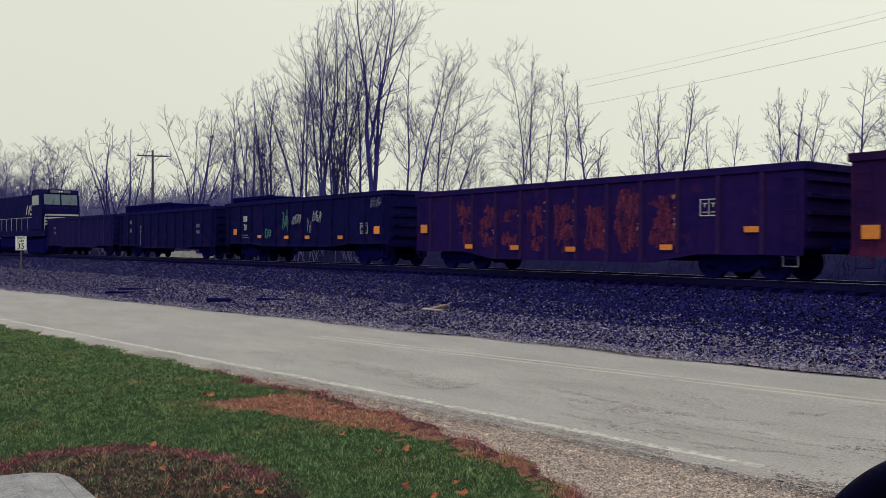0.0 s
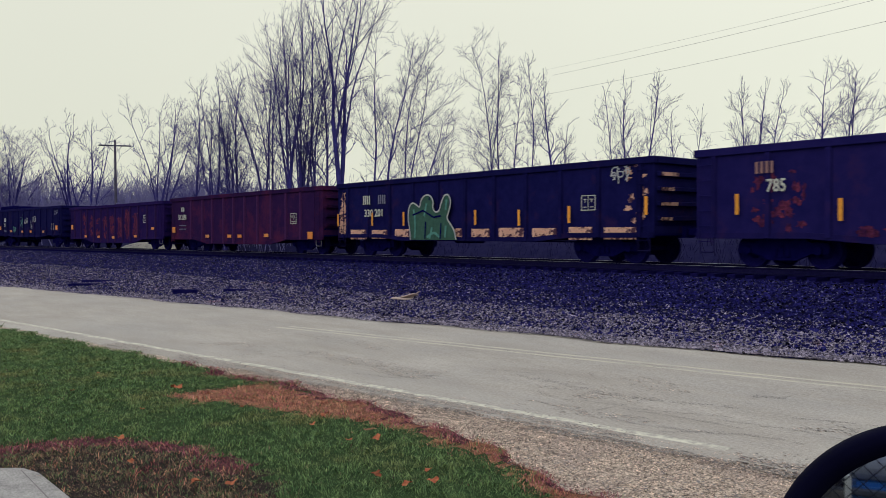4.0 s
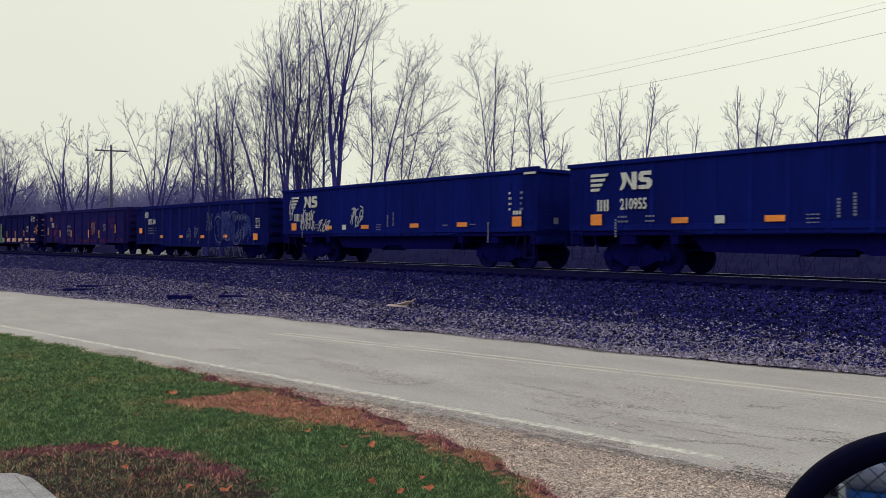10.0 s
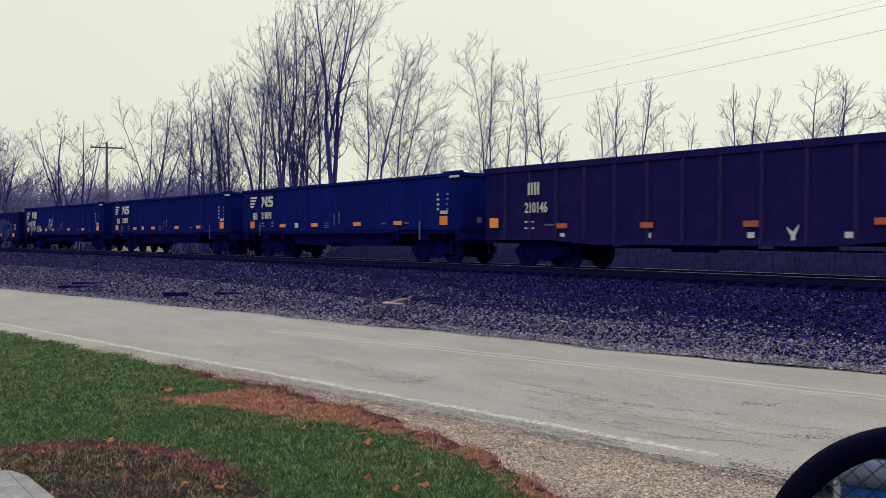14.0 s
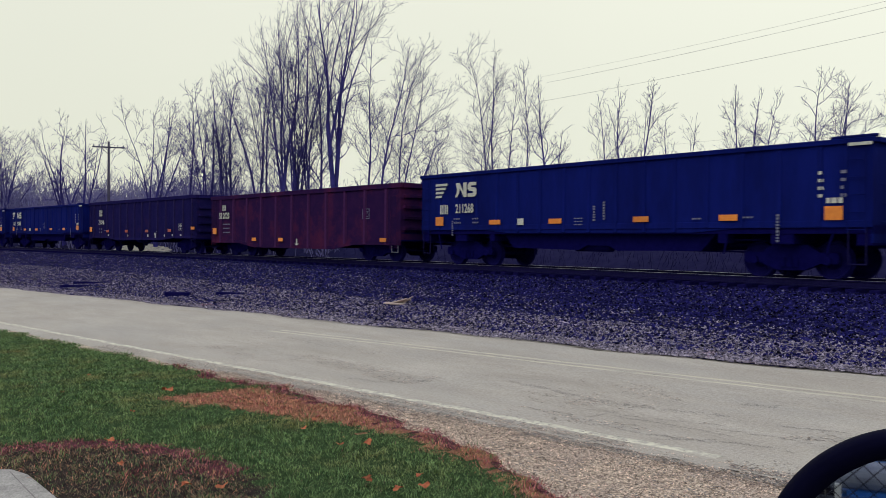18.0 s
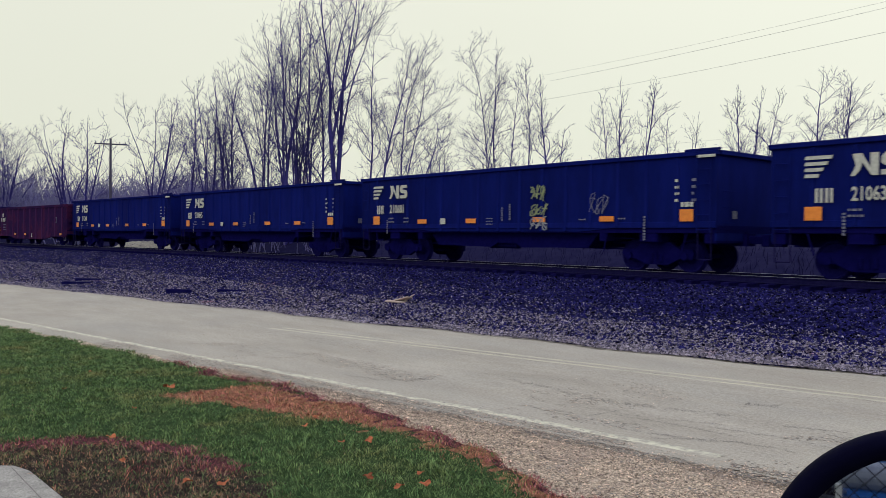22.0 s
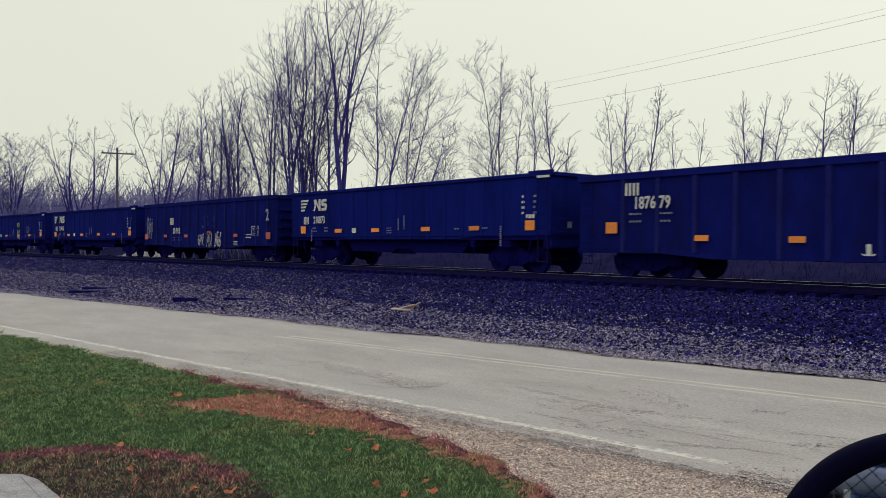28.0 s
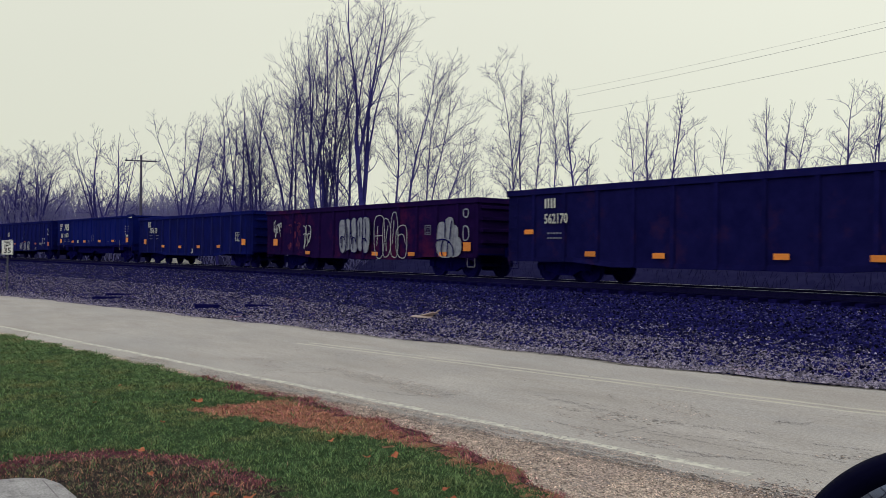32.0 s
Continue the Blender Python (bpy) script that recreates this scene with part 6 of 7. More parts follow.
# ---------------------------------------------------------------- things lying on the bank
def board_pile(x, y):
    t = thing("broken_boards", "splintered pale boards lying on the ballast", "board", m=pose(x, y, z_ballast(x, y) + 0.04, 0, 0, 24) @ Matrix.Diagonal((0.8, 0.8, 0.7, 1)))
    link("board", bevelled(boxes((-0.42, 0.25, -0.13, 0.13, -0.02, 0.02)), 0.006), OLD_WOOD, t, m=pose(0, 0, 0, 4, 3, 12))
    link("board", bevelled(boxes((-0.25, 0.28, -0.13, 0.13, -0.02, 0.02)), 0.006), OLD_WOOD, t, m=pose(0.12, 0.1, 0.09, -14, -16, -8))
    link("splinter", bevelled(boxes((-0.2, 0.2, -0.03, 0.03, -0.012, 0.012)), 0.004), OLD_WOOD, t, m=pose(0.38, 0.05, 0.16, -20, -38, 5))


board_pile(-17.0, 12.1)


def old_tie(x, y, ln, rz, lift=0.03):
    tagged(link("discarded_tie", bevelled(boxes((-ln / 2, ln / 2, -0.11, 0.11, -0.07, 0.09)), 0.015), TIE, m=pose(x, y, z_ballast(x, y) + lift, 0, 1, rz)), "dark discarded railway tie half buried in ballast", "railway tie")


old_tie(-25.0, 9.5, 0.75, 55)
old_tie(-23.6, 10.6, 0.9, 38, -0.03)
old_tie(-31.5, 8.2, 1.0, 60, 0.0)
old_tie(-32.5, 9.0, 1.2, 52, -0.02)


# ---------------------------------------------------------------- loose stone, grass, leaves
def stones(name, n, place, size, mat, label, seed):
    rng = np.random.default_rng(seed)
    shape = np.array([(1, 0.1, 0), (-0.1, 1, 0.1), (-1, 0, -0.1), (0.1, -1, 0), (0.1, 0, 0.8)], float)
    tris = np.array([(0, 1, 4), (1, 2, 4), (2, 3, 4), (3, 0, 4)])
    P = place(rng, n)
    n = len(P)
    s = rng.uniform(size[0], size[1], (n, 1, 1)) * rng.uniform(0.6, 1.3, (n, 1, 3))
    V = shape[None] * s * rng.uniform(0.75, 1.25, (n, 5, 1))
    a = rng.uniform(0, 6.283, n)
    b = rng.uniform(-0.7, 0.7, n)
    ca, sa, cb, sb = np.cos(a), np.sin(a), np.cos(b), np.sin(b)
    x, y, z = V[..., 0], V[..., 1], V[..., 2]
    y, z = y * cb[:, None] - z * sb[:, None], y * sb[:, None] + z * cb[:, None]
    x, y = x * ca[:, None] - y * sa[:, None], x * sa[:, None] + y * ca[:, None]
    V = np.stack([x, y, z], -1) + P[:, None]
    Fc = tris[None] + (np.arange(n) * 5)[:, None, None]
    me = bpy.data.meshes.new(name)
    me.vertices.add(n * 5)
    me.vertices.foreach_set("co", V.astype(np.float32).ravel())
    me.loops.add(n * 12)
    me.loops.foreach_set("vertex_index", Fc.astype(np.int32).ravel())
    me.polygons.add(n * 4)
    me.polygons.foreach_set("loop_start", np.arange(0, n * 12, 3, dtype=np.int32))
    me.update(calc_edges=True)
    me.validate()
    me.materials.append(mat)
    return tagged(link(name, me, None), label, "gravel", kind="stuff")


def bank_places(lo, hi, power, fade=1.0, widen=0.0):
    """Places on the bank, thinning out upwards by the power fade; widen lets them climb higher far away."""
    def f(rng, n):
        x = -2.5 - 74 * rng.random(n) ** power
        top = hi + widen * np.clip((-x - 5) / 30, 0, 1)
        u = lo + (top - lo) * rng.random(n) ** fade
        out = []
        for xx, uu in zip(x, u):
            a, b = far_edge(xx), track_y(xx, 0.15)
            y = a + (b - a) * uu
            out.append((xx, y, z_ballast(xx, y) + 0.008))
        return np.array(out)
    return f


stones("ballast_stones", 62000, bank_places(0.07, 1.0, 1.8), (0.024, 0.052), STONE_DARK, "dark crushed stone strewn over the ballast bank", 3)
stones("grey_stones", 30000, bank_places(0.0, 0.97, 1.8, 1.25), (0.014, 0.034), STONE_GREY, "grey crushed stone scattered through the ballast", 9)
stones("pale_stones", 30000, bank_places(-0.015, 0.36, 1.8, 1.7, 0.6), (0.015, 0.036), STONE_PALE, "lilac-grey gravel mixed in at the foot of the bank", 4)
stones("foot_gravel", 46000, bank_places(-0.02, 0.27, 1.9, 0.85, 0.22), (0.016, 0.036), STONE_PALE, "fine lilac-grey gravel along the road's far edge", 8)
stones("bright_stones", 5000, bank_places(0.1, 1.0, 1.8), (0.010, 0.026), STONE_PALE, "scattered pale stones on the ballast", 5)


def shoulder_places(rng, n):
    x = -2.2 - 9 * rng.random(n)
    out = []
    for xx in x:
        a, b = grass_edge(xx) - 0.1, near_line(xx) - 0.12
        u = rng.random()
        out.append((xx, a + (b - a) * u, -0.026 + 0.02 * u))
    return np.array(out)


stones("shoulder_gravel", 30000, shoulder_places, (0.003, 0.011), STONE_TAN, "loose pale gravel on the road shoulder", 6)


def in_slab(x, y):
    inside = False
    for (x0, y0), (x1, y1) in zip(SLAB, SLAB[1:] + SLAB[:1]):
        if (y0 > y) != (y1 > y) and x < x0 + (x1 - x0) * (y - y0) / (y1 - y0):
            inside = not inside
    return inside


def kind_of(x, y):
    """Which growth stands at a place: 0 green, 1 straw, 2 wilted, 3 dark red."""
    w = 0.22 * noise.noise(Vector((x * 1.3, y * 1.3, 2))) + 0.20 * noise.noise(Vector((x * 5, y * 5, 4))) + 0.14 * noise.noise(Vector((x * 13, y * 13, 6)))
    d = grass_edge(x) - y
    if -13.5 < x < -3.0 and d < (0.28 if x < -6 else 0.15) + w * 0.8 - 0.10 * max(-x - 10.5, 0):
        return 3
    if -9.7 < x < -6.9 and 3.4 + (x + 9.7) * 0.42 + w < y < 4.6 + (x + 9.7) * 0.28 + w:
        return 1
    if x > -8.6 and d < 0.55 - 0.10 * min(max(x + 7.5, 0), 2.4) + w * 1.3:
        return 1
    e = ((x + 6.5 + w) / 1.75) ** 2 + ((y - 1.7 + w) / 1.1) ** 2
    if e < 1 or ((x + 7.6) ** 2 / 0.5 + (y - 1.6) ** 2 / 0.5 < 1):
        return 3 if (e > 0.70 and x < -6.2) else 2
    return 0


def lawn_sheet():
    """The lawn's soil, bare under the withered patches."""
    verts, faces, kinds = [], [], []
    xs = span(-64, -14, 0.5)[:-1] + span(-14, 4, 0.07)
    us = [-9.0 / 8] + [i / 64 for i in range(65)]
    for x in xs:
        e = grass_edge(x)
        for u in us:
            verts.append((x, -3 + (e + 3) * u, (0.012 * noise.noise(Vector((x, u * 8, 3))) if u > 0 else -0.01) - (0.03 if u == 1 else 0)))
    n = len(us)
    for i in range(len(xs) - 1):
        for j in range(n - 1):
            b = i * n + j
            faces.append((b, b + n, b + n + 1, b + 1))
            kinds.append(kind_of(verts[b][0], verts[b][1]) if xs[i] > -14 and verts[b][1] > 0 else 0)
    me = raw("lawn", verts, faces, True)
    for m in (SOIL, THATCH, BARE_SOIL, RED_SOIL):
        me.materials.append(m)
    me.polygons.foreach_set("material_index", kinds)
    tagged(link("lawn", me, None), "rough lawn with withered patches beside the road", "lawn", kind="structure")


THATCH = material("matted_straw", (0.13, 0.055, 0.042), (0.36, 0.165, 0.10), 0.95, scale=12, bump=0.8, grain=40, speck=0.6, speck_scale=45, spec=0.03)
BARE_SOIL = material("bare_brown_soil", (0.014, 0.011, 0.013), (0.052, 0.038, 0.034), 0.95, scale=10, bump=0.8, grain=40, stain=(0.028, 0.032, 0.017), stain_scale=3, stain_at=0.55, speck=0.5, speck_scale=60, spec=0.03)
RED_SOIL = material("dark_red_litter", (0.035, 0.013, 0.019), (0.12, 0.045, 0.055), 0.95, scale=12, bump=0.8, grain=40, speck=0.5, speck_scale=60, spec=0.03)
lawn_sheet()


def blades():
    rng = random.Random(17)
    sets = {k: ([], []) for k in range(4)}
    count = 0
    while count < 240000:
        x = -1.6 - 26 * rng.random() ** 1.95
        y = 0.3 + 4.8 * rng.random()
        if y > grass_edge(x) + rng.uniform(-0.12, 0.05) or in_slab(x, y) or y < -0.11 * x:
            continue
        count += 1
        k = kind_of(x + rng.gauss(0, 0.05), y + rng.gauss(0, 0.05))
        mixed = rng.random()
        if k and mixed < 0.34:
            k = (0, 2, 0, 1)[k] if mixed < 0.12 else (0, 3, 1, 2)[k] if mixed < 0.24 else 0
        elif not k and mixed < 0.03 and noise.noise(Vector((x * 2.1, y * 2.1, 8))) > 0.1:
            k = 2
        verts, faces = sets[k]
        far = min(math.hypot(x, y) / 6, 4.0)
        clump = 0.75 + 1.1 * noise.noise(Vector((x * 4.5, y * 4.5, 1)))
        h = rng.uniform(0.014, 0.044) * (1.0 if k == 0 else 0.75) * max(clump, 0.3) * (1.5 if rng.random() < 0.04 else 1)
        w = rng.uniform(0.0011, 0.0026) * max(far, 0.8) * (1.0 if k == 0 else 1.25)
        a, l = rng.uniform(0, 6.283), rng.uniform(0.3, 2.2 if k == 0 else 2.6) * h
        cx, cy = math.cos(a), math.sin(a)
        b = len(verts)
        verts += [(x - cy * w, y + cx * w, 0.0), (x + cy * w, y - cx * w, 0.0), (x + cx * l * 0.4 + cy * w * 0.7, y + cy * l * 0.4 - cx * w * 0.7, h * 0.65), (x + cx * l * 0.4 - cy * w * 0.7, y + cy * l * 0.4 + cx * w * 0.7, h * 0.65), (x + cx * l, y + cy * l, h)]
        faces += [(b, b + 1, b + 2, b + 3), (b + 3, b + 2, b + 4)]
    for i in range(26000):
        x, y = rng.uniform(-30, 3.8), rng.uniform(-11, 4.9)
        if x < -1.6 and y > -0.11 * x or y > grass_edge(x) - 0.1 or in_slab(x, y):
            continue
        verts, faces = sets[0]
        h, w, a = rng.uniform(0.02, 0.05), rng.uniform(0.008, 0.016), rng.uniform(0, 6.283)
        cx, cy, l, b = math.cos(a), math.sin(a), rng.uniform(0.5, 2.0) * h, len(verts)
        verts += [(x - cy * w, y + cx * w, 0.0), (x + cy * w, y - cx * w, 0.0), (x + cx * l, y + cy * l, h)]
        faces.append((b, b + 1, b + 2))
    for k, nm, mat, lab in ((0, "grass", GRASS, "short green autumn grass blades"), (1, "dead_grass", STRAW, "burnt orange dead grass along the lawn's edge"), (2, "wilted_grass", WILTED, "brown wilted grass on bare soil"), (3, "red_grass", PURPLE_STRAW, "dark red withered grass beside the gravel")):
        tagged(link(nm, raw(nm, *sets[k]), mat), lab, "grass", kind="stuff")


blades()


def leaf(x, y, s, seed):
    rng = random.Random(seed)
    bm = bmesh.new()
    ring = []
    for i in range(14):
        a = 2 * math.pi * i / 14
        r = s * (0.55 + 0.45 * abs(math.sin(a * 2.5 + 0.4))) * rng.uniform(0.8, 1.1)
        ring.append(bm.verts.new((r * math.cos(a), r * math.sin(a), 0.25 * s * math.sin(a * 2 + seed) + rng.uniform(0, 0.2) * s)))
    c = bm.verts.new((0, 0, 0.02 * s))
    for i in range(14):
        bm.faces.new((c, ring[i - 1], ring[i]))
    tagged(link("fallen_leaf", bm, LEAF_ORANGE, m=pose(x, y, 0.045 + s * 0.2, rng.uniform(-15, 15), rng.uniform(-15, 15), rng.uniform(0, 360))), "curled orange-brown leaf fallen on the lawn", "leaf", "fallen leaves")


for i, (x, y, s) in enumerate(((-9.84, 3.63, 0.085), (-6.23, 4.11, 0.06), (-7.4, 4.26, 0.05), (-7.75, 2.32, 0.05), (-6.35, 3.9, 0.045), (-5.3, 3.5, 0.05), (-4.9, 3.75, 0.055), (-6.0, 2.35, 0.05), (-5.8, 2.55, 0.055), (-8.9, 2.9, 0.03), (-10.5, 2.6, 0.03), (-6.9, 2.15, 0.035), (-5.35, 2.2, 0.05), (-4.95, 3.55, 0.05), (-5.15, 3.9, 0.04), (-11.6, 3.2, 0.03), (-8.3, 3.75, 0.035), (-7.1, 3.95, 0.04), (-5.0, 2.75, 0.045))):
    leaf(x, y, s, i + 1)


# ---------------------------------------------------------------- cracks and wear in the road
def flecks(places, rng, lo, hi, stretch=2.2):
    """Small flat uneven shapes lying on the road at the places given."""
    verts, faces = [], []
    for x, y in places:
        s = rng.uniform(lo, hi)
        b = len(verts)
        m = rng.choice((4, 5, 6))
        z = road_z(x, y) + 0.0035 if y > near_line(x) - 0.28 else -0.004
        for i in range(m):
            a = 2 * math.pi * i / m + rng.uniform(-0.3, 0.3)
            verts.append((x + s * stretch * math.cos(a) * rng.uniform(0.5, 1.1), y + s * math.sin(a) * rng.uniform(0.5, 1.1), z))
        faces.append(tuple(range(b, b + m)))
    return raw("road_wear", verts, faces)


def crack(points, width, seed):
    rng = random.Random(seed)
    places = []
    for (x0, y0), (x1, y1) in zip(points, points[1:]):
        n = max(6, int(math.hypot(x1 - x0, y1 - y0) / 0.0045))
        for i in range(n):
            u = i / n
            if noise.noise(Vector((i * 0.03, seed, 0))) > -0.2:
                wander = 0.05 * noise.noise(Vector((x0 * 3 + i * 0.02, 3, seed)))
                places.append((x0 + (x1 - x0) * u + rng.gauss(0, 0.012), y0 + (y1 - y0) * u + wander + rng.gauss(0, width * 0.55)))
    tagged(link("road_crack", flecks(places, rng, 0.0025, 0.0045 + 0.06 * width, 1.7), CRACK), "thin broken crack in the road surface", "crack", "road cracks", "structure")


ROAD_CRACKS = (([(-5.97, 6.46), (-5.91, 6.82), (-5.88, 7.16)], 0.034), ([(-7.98, 7.46), (-7.43, 7.5), (-6.9, 7.45), (-6.35, 7.43), (-5.88, 7.56), (-5.39, 7.71), (-4.96, 7.9)], 0.075),
               ([(-5.46, 6.56), (-5.06, 6.6), (-4.75, 6.71), (-4.4, 6.98)], 0.05), ([(-9.64, 9.55), (-9.58, 9.86)], 0.03), ([(-8.7, 9.26), (-8.47, 9.77)], 0.03), ([(-7.69, 8.7), (-7.63, 8.86)], 0.03),
               ([(-7.56, 9.2), (-6.97, 9.44)], 0.03), ([(-11.73, 5.71), (-11.44, 6.21), (-11.56, 6.58)], 0.03), ([(-5.2, 8.48), (-5.05, 8.56), (-4.85, 8.7)], 0.10), ([(-4.9, 9.45), (-4.6, 9.55)], 0.04),
               ([(-9.6, 6.0), (-9.0, 6.17), (-8.7, 6.7)], 0.03), ([(-4.9, 6.5), (-4.3, 7.0), (-3.8, 7.1)], 0.03), ([(-11.5, 8.4), (-9.8, 8.9), (-8.6, 8.8)], 0.016), ([(-4.4, 7.9), (-3.6, 8.2), (-3.0, 8.1)], 0.03))
for i, (pts, w) in enumerate(ROAD_CRACKS):
    crack(pts, w, i)
crack_rng = random.Random(31)
for i in range(12):
    x0 = -3.2 - 12 * crack_rng.random() ** 1.3
    y0 = near_line(x0) + crack_rng.uniform(0.2, 3.8)
    dx, dy = crack_rng.uniform(0.5, 1.8), crack_rng.uniform(-0.2, 0.5)
    crack([(x0, y0), (x0 + dx * 0.5, y0 + dy * 0.5 + crack_rng.uniform(-0.1, 0.1)), (x0 + dx, y0 + dy)], crack_rng.uniform(0.008, 0.016), 50 + i)


def ravelling():
    """Patches where the chip surface has worn through, and painted shade on the shoulder."""
    rng = random.Random(77)
    dark, pale = [], []
    while len(dark) < 10500:
        x = -2.0 - 13 * rng.random() ** 1.5
        o = rng.choice((-0.30, -0.42, -0.2, 0.5, 0.8, 1.25, 2.2))
        y = near_line(x) + o + rng.gauss(0, 0.10 if o < 0 else 0.22)
        patch = noise.noise(Vector((x * 0.55, y * 1.6, 9))) + 0.5 * noise.noise(Vector((x * 2.1, y * 4.5, 5)))
        if patch > (-0.4 if o < 0 else 0.22):
            (dark if rng.random() < 0.55 else pale).append((x, y))
    # flat dark flecks painted as the shade between the shoulder's stones
    while len(dark) < 12300:
        x = -2.0 - 9 * rng.random() ** 1.2
        y = near_line(x) - rng.uniform(0.4, 2.2)
        if y > grass_edge(x) - 0.1 and noise.noise(Vector((x * 1.5, y * 3.0, 2))) > -0.05:
            dark.append((x, y))
    tagged(link("road_wear", flecks(dark, rng, 0.003, 0.012, 1.8), CRACK), "dark worn-through road flecks and painted shade among shoulder stones", "road wear", kind="stuff")
    tagged(link("road_chips", flecks(pale, rng, 0.003, 0.010), STONE_TAN), "pale loose chips on the road's worn edge", "gravel", kind="stuff")


ravelling()


# ---------------------------------------------------------------- the vehicle's door mirror, with what stands behind it
def door_mirror():
    t = thing("door_mirror", "black round-cornered door mirror of a parked vehicle", "mirror", m=look(MIRROR_AT, MIRROR_TO) @ pose(0, 0, 0, 0, 0, 0))
    w, h, r = 0.345, 0.33, 0.155

    def outline(k, z, inset=0.0):
        pts = []
        for cx, cy, a0 in ((w / 2 - r, h / 2 - r, 0), (-w / 2 + r, h / 2 - r, 90), (-w / 2 + r, -h / 2 + r, 180), (w / 2 - r, -h / 2 + r, 270)):
            for i in range(29):
                a = radians(a0 + 90 * i / 28)
                pts.append((cx + (r - inset) * math.cos(a), cy + (r - inset) * math.sin(a), z))
        return [(x * k, y * k, z) for x, y, z in pts]

    rings = [outline(1, 0.006, 0.025), outline(1, -0.007, 0.022), outline(1, -0.013, 0.011), outline(1, -0.014, 0.002), outline(1, 0.005, 0.0), outline(0.96, 0.04), outline(0.8, 0.075), outline(0.45, 0.095)]
    verts = [p for ring in rings for p in ring]
    n = len(rings[0])
    faces = [(i * n + j, i * n + (j + 1) % n, (i + 1) * n + (j + 1) % n, (i + 1) * n + j) for i in range(len(rings) - 1) for j in range(n)]
    faces.append(tuple(range((len(rings) - 1) * n, len(rings) * n)))
    link("shell", raw("shell", verts, faces, True), MIRROR_SHELL, t)
    link("glass", raw("glass", [(x, y, -0.002) for x, y, z in outline(1, 0, 0.0235)], [tuple(range(n))[::-1]]), MIRROR_GLASS, t, "silvered mirror glass")
    link("arm", bevelled(boxes((0.1, 0.42, -0.12, -0.04, 0.03, 0.08)), 0.012), MIRROR_SHELL, t)


MIRROR_GLASS = material("mirror_glass", (0.42, 0.44, 0.5), (0.44, 0.46, 0.52), 0.02, 1.0, scale=3, bump=0)
MIRROR_AT = Vector((-0.2849, 0.8249, 1.5661))
MIRROR_TO = Vector((0.8031, -0.7061, 1.6461))
door_mirror()


def vehicle_door():
    """Lower door of the vehicle that carries the mirror, beside the eye."""
    t = thing("vehicle_door", "dark door of the parked vehicle that carries the mirror", "vehicle door", m=pose(-0.62, 0.62, 0, 0, 0, 125.4))
    link("panel", bevelled(extrude_outline([(-1.2, 0.0), (0.3, 0.0), (0.34, 0.6), (0.3, 1.12), (-1.2, 1.16)], -0.05, 0.05), 0.03, 2), MIRROR_SHELL, t)
    link("handle", bevelled(boxes((-1.05, -0.83, -0.085, -0.055, 0.92, 0.96)), 0.01), MIRROR_SHELL, t)
    link("bracket", bevelled(boxes((0.0, 0.16, -0.06, 0.04, 1.13, 1.50)), 0.015), MIRROR_SHELL, t)


vehicle_door()


def chain_fence(x, y, rz, ln=3.4, tall=1.75, cell=0.075):
    """Galvanised diamond mesh between posts; it shows in the mirror."""
    t = thing("chain_link_fence", "galvanised chain-link fence with round posts", "fence", m=pose(x, y, -0.06, 0, 0, rz))
    wires = []
    n = int(ln / cell)
    for k in range(-int(tall / cell), n):
        for sg in (1, -1):
            x0 = -ln / 2 + (k * cell if sg > 0 else k * cell + tall)
            a, b = Vector((x0, 0.003 * sg, 0.08)), Vector((x0 + sg * tall, 0.003 * sg, 0.08 + tall))
            lo, hi = -ln / 2, ln / 2
            for p, o in ((a, b), (b, a)):
                if p.x < lo:
                    p.z += (lo - p.x) / (o.x - p.x) * (o.z - p.z)
                    p.x = lo
                if p.x > hi:
                    p.z += (hi - p.x) / (o.x - p.x) * (o.z - p.z)
                    p.x = hi
            if abs(a.x - b.x) > 0.05 and lo <= a.x <= hi and lo <= b.x <= hi:
                wires.append(([a, b], [0.0030, 0.0030], 0))
    tagged(link("mesh", tube_mesh("mesh", wires, lambda l: 4), MESH_WIRE, t), kind="stuff")
    for px in (-ln / 2, 0, ln / 2):
        link("post", rod(bmesh.new(), (px, 0.03, 0), (px, 0.03, tall + 0.15), 0.03, 10), FENCE, t)
    link("top_rail", rod(bmesh.new(), (-ln / 2, 0.03, tall + 0.09), (ln / 2, 0.03, tall + 0.09), 0.02, 8), FENCE, t)


FENCE = material("galvanised_wire", (0.05, 0.055, 0.08), (0.10, 0.11, 0.15), 0.7, 0.0, scale=20, bump=0.1)
MESH_WIRE = material("dark_mesh_wire", (0.012, 0.012, 0.03), (0.03, 0.03, 0.06), 0.7, 0.0, scale=20, bump=0.1)
TRUCK_BLUE = material("blue_trailer_paint", (0.02, 0.12, 0.42), (0.03, 0.17, 0.52), 0.4, scale=2, bump=0, spec=0.5)
TYRE = material("tyre_rubber", (0.008, 0.008, 0.012), (0.016, 0.016, 0.02), 0.9, scale=9, bump=0.2)
chain_fence(2.63, -0.39, 46.0, 5.0)


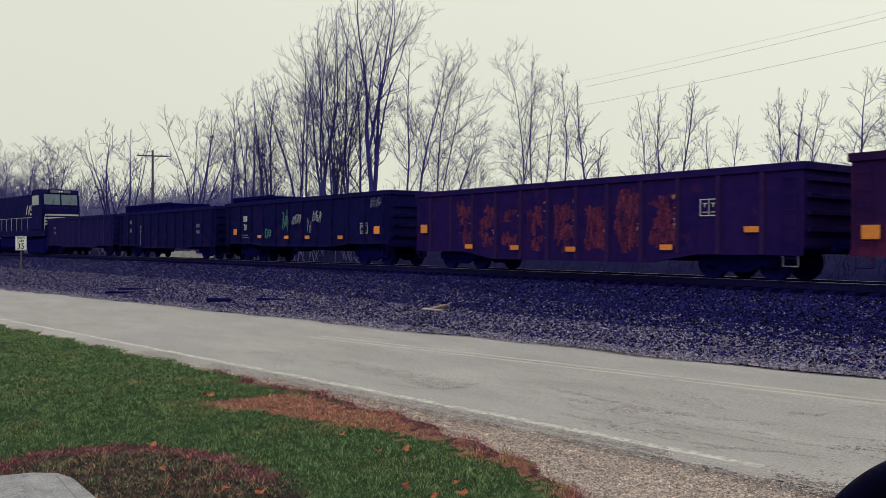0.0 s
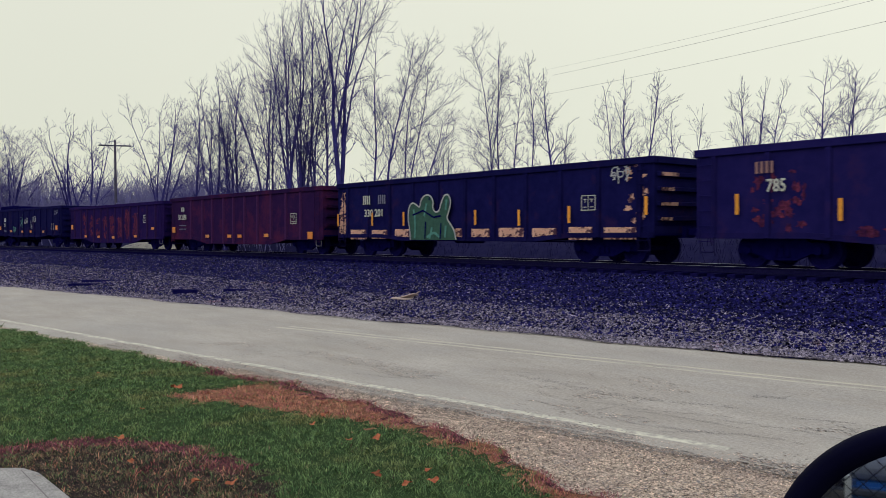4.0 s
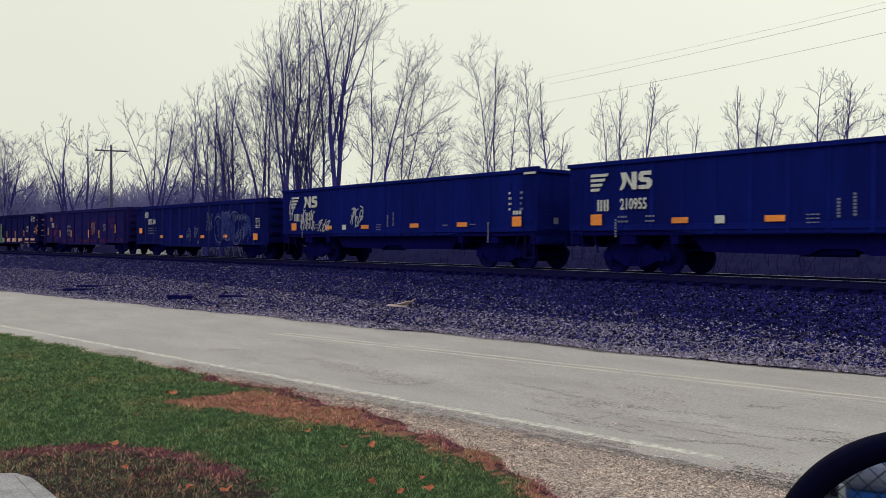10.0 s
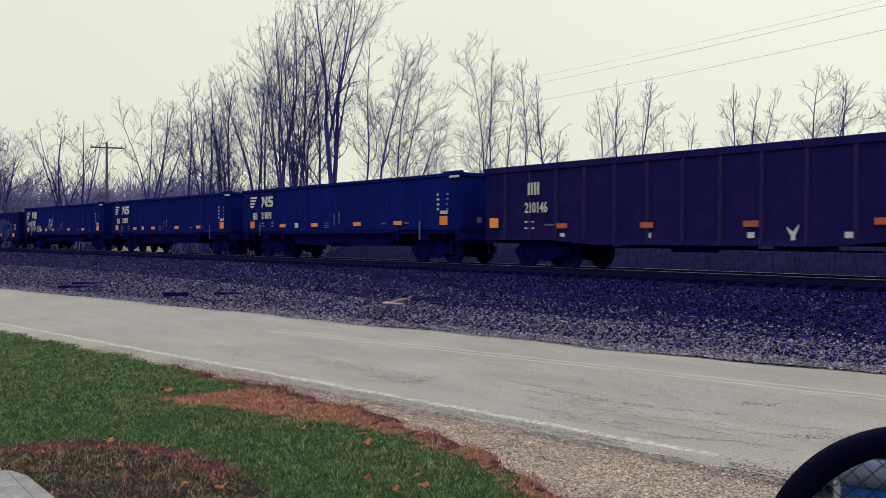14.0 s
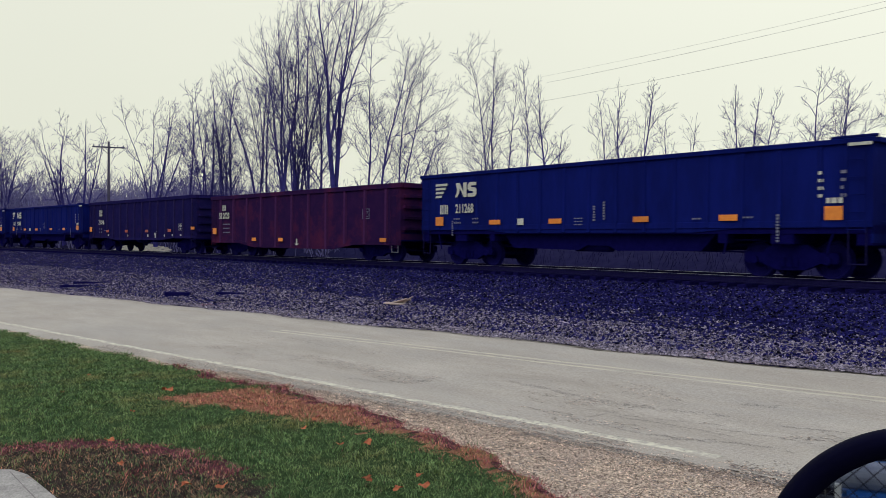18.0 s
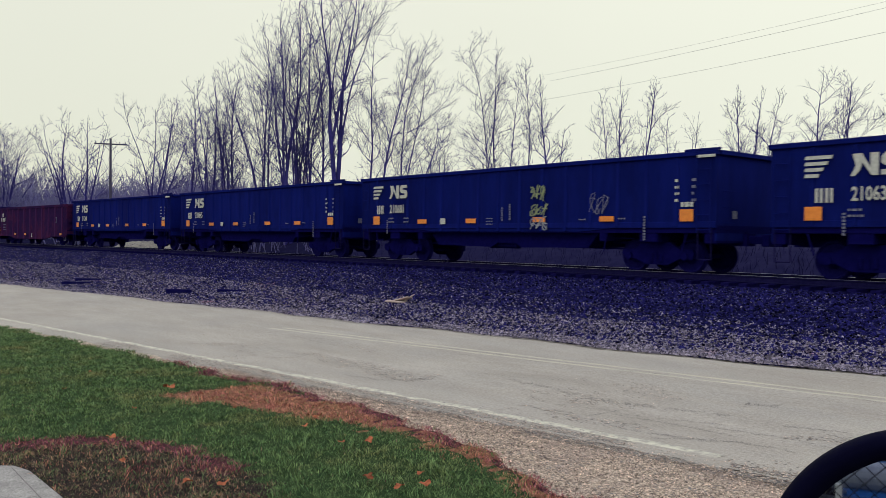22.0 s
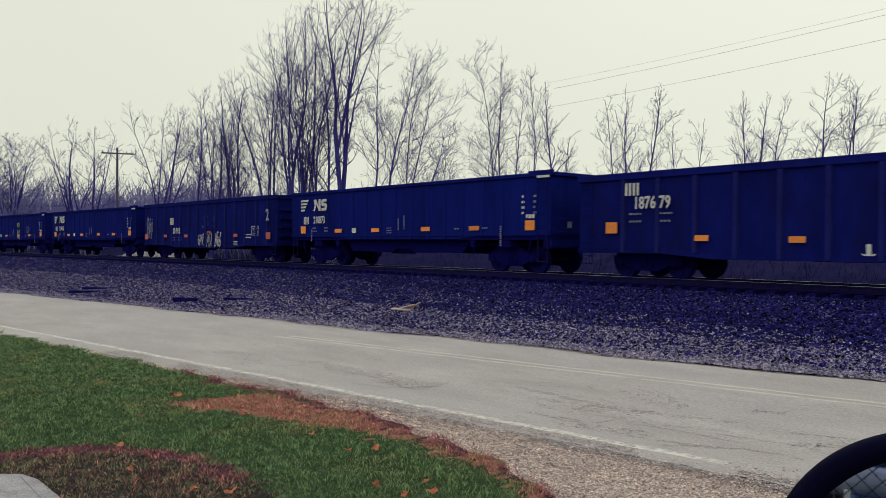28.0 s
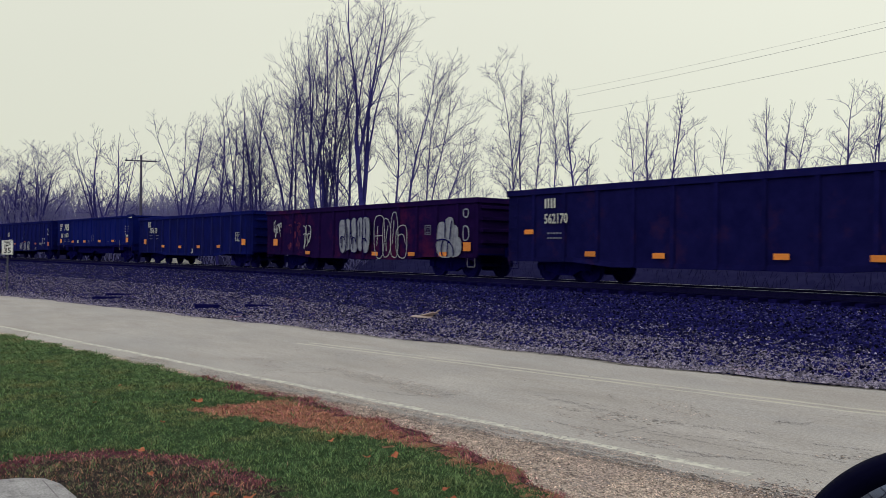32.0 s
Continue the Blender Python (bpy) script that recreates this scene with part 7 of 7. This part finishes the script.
def trailer(x, y, rz):
    """Low flat trailer with a rolled cover along its side, seen in the mirror."""
    t = thing("flat_trailer", "blue flat trailer with a grey rolled cover on it", "trailer", m=pose(x, y, -0.06, 0, 0, rz))
    link("deck", bevelled(boxes((0.0, 3.4, -1.6, 0.0, 0.42, 0.64)), 0.03, 2), TRUCK_BLUE, t)
    link("side_rail", bevelled(boxes((0.0, 3.4, 0.002, 0.05, 0.55, 0.60)), 0.01), FENCE, t)
    link("rolled_cover", rod(bmesh.new(), (-0.25, -0.14, 0.74), (3.3, -0.14, 0.74), 0.105, 14), COVER_GREY, t, "grey cloth cover in a long roll")
    link("stake", bevelled(boxes((-0.045, 0.0, -0.02, 0.04, 0.2, 0.69)), 0.006), SIGN_WHITE, t, "white square stake")
    for z in (0.40, 0.49, 0.58, 0.66):
        link("rack_slat", bevelled(boxes((-0.7, -0.05, -0.02, 0.0, z - 0.012, z + 0.012)), 0.004), FENCE, t)
    link("rack_post", bevelled(boxes((-0.42, -0.38, -0.05, -0.021, 0.1, 0.69)), 0.005), FENCE, t)
    for wx in (1.3, 2.1):
        for yy in (-1.5, -0.28):
            w = link("wheel", lathe_y(bmesh.new(), [(0.14, 0.0), (0.26, 0.0), (0.27, 0.05), (0.26, 0.16), (0.16, 0.18), (0.05, 0.16)], 20), TYRE, t, m=pose(wx, yy, 0.27))
            link("rim", lathe_y(bmesh.new(), [(0.14, 0.165), (0.13, 0.185), (0.05, 0.18)], 16), FENCE, w)
    link("drawbar", bevelled(boxes((3.4, 4.6, -0.85, -0.75, 0.40, 0.5)), 0.01), FENCE, t)
    link("prop", boxes((4.3, 4.36, -0.83, -0.77, 0.0, 0.40)), FENCE, t)


def board_screen(x, y, rz, n=44):
    """Dark board backdrop behind the trailer, added to darken the mirror's reflection."""
    t = thing("board_backdrop", "added dark board backdrop behind the trailer, for the mirror", "fence", m=pose(x, y, -0.06, 0, 0, rz))
    me = bpy.data.meshes.new("board")
    bm = bevelled(boxes((-0.088, 0.088, 0.0, 0.022, 0.03, 2.1)), 0.005)
    bm.to_mesh(me)
    bm.free()
    me.materials.append(DARK_BOARD)
    for i in range(n):
        link("board", me, None, t, m=pose((i - n / 2) * 0.184, 0, random.uniform(-0.01, 0.01)))
    for z in (0.4, 1.6):
        link("rail", boxes((-n * 0.093, n * 0.091, -0.05, -0.002, z, z + 0.09)), DARK_BOARD, t)
    for i in range(5):
        link("post", boxes((-n * 0.09 + i * n * 0.045 - 0.05, -n * 0.09 + i * n * 0.045 + 0.05, -0.15, -0.052, 0.0, 2.0)), DARK_BOARD, t)


COVER_GREY = material("grey_cover_cloth", (0.22, 0.24, 0.33), (0.42, 0.44, 0.52), 0.6, scale=5, bump=0.4, grain=12)
DARK_BOARD = material("dark_backdrop_board", (0.006, 0.005, 0.012), (0.014, 0.011, 0.022), 0.8, scale=4, bump=0.3, stretch=(6, 6, 0.6), vary=0.3, spec=0.1)
trailer(3.82, -3.40, 45.8)
board_screen(5.9, -5.3, 45.8)


# ---------------------------------------------------------------- motion
def motions():
    for car, front in CARS:
        walk(car, [(t, car_pose(s + front - HALF)) for t, s in TRAVEL])
    walk(LOCO, [(t, car_pose(s + 77.8 + 10.6)) for t, s in TRAVEL])
    fronts = [f for _, f in CARS]
    for w, a, order in ROLLING:
        rows, last = [], None
        start = pose(a, 0, WHEEL_R)
        for i in range(0, 481):
            t = i / 15
            s = progress(t) + fronts[order] - HALF
            if 2 < s < 62:
                if not rows and t > 0:
                    rows.append((0.0, pose(a, 0, WHEEL_R, 0, 0, 0) @ Matrix.Rotation(-(-s) / WHEEL_R, 4, "Y")))
                rows.append((t, pose(a, 0, WHEEL_R) @ Matrix.Rotation(s / WHEEL_R * -1, 4, "Y")))
        if rows:
            rows[0] = (0.0, rows[1][1]) if rows[0][0] == 0.0 and len(rows) > 1 and rows[1][0] > 0.1 else rows[0]
            if rows[-1][0] < 31.9:
                rows.append((32.0, rows[-1][1]))
            walk(w, rows)


motions()
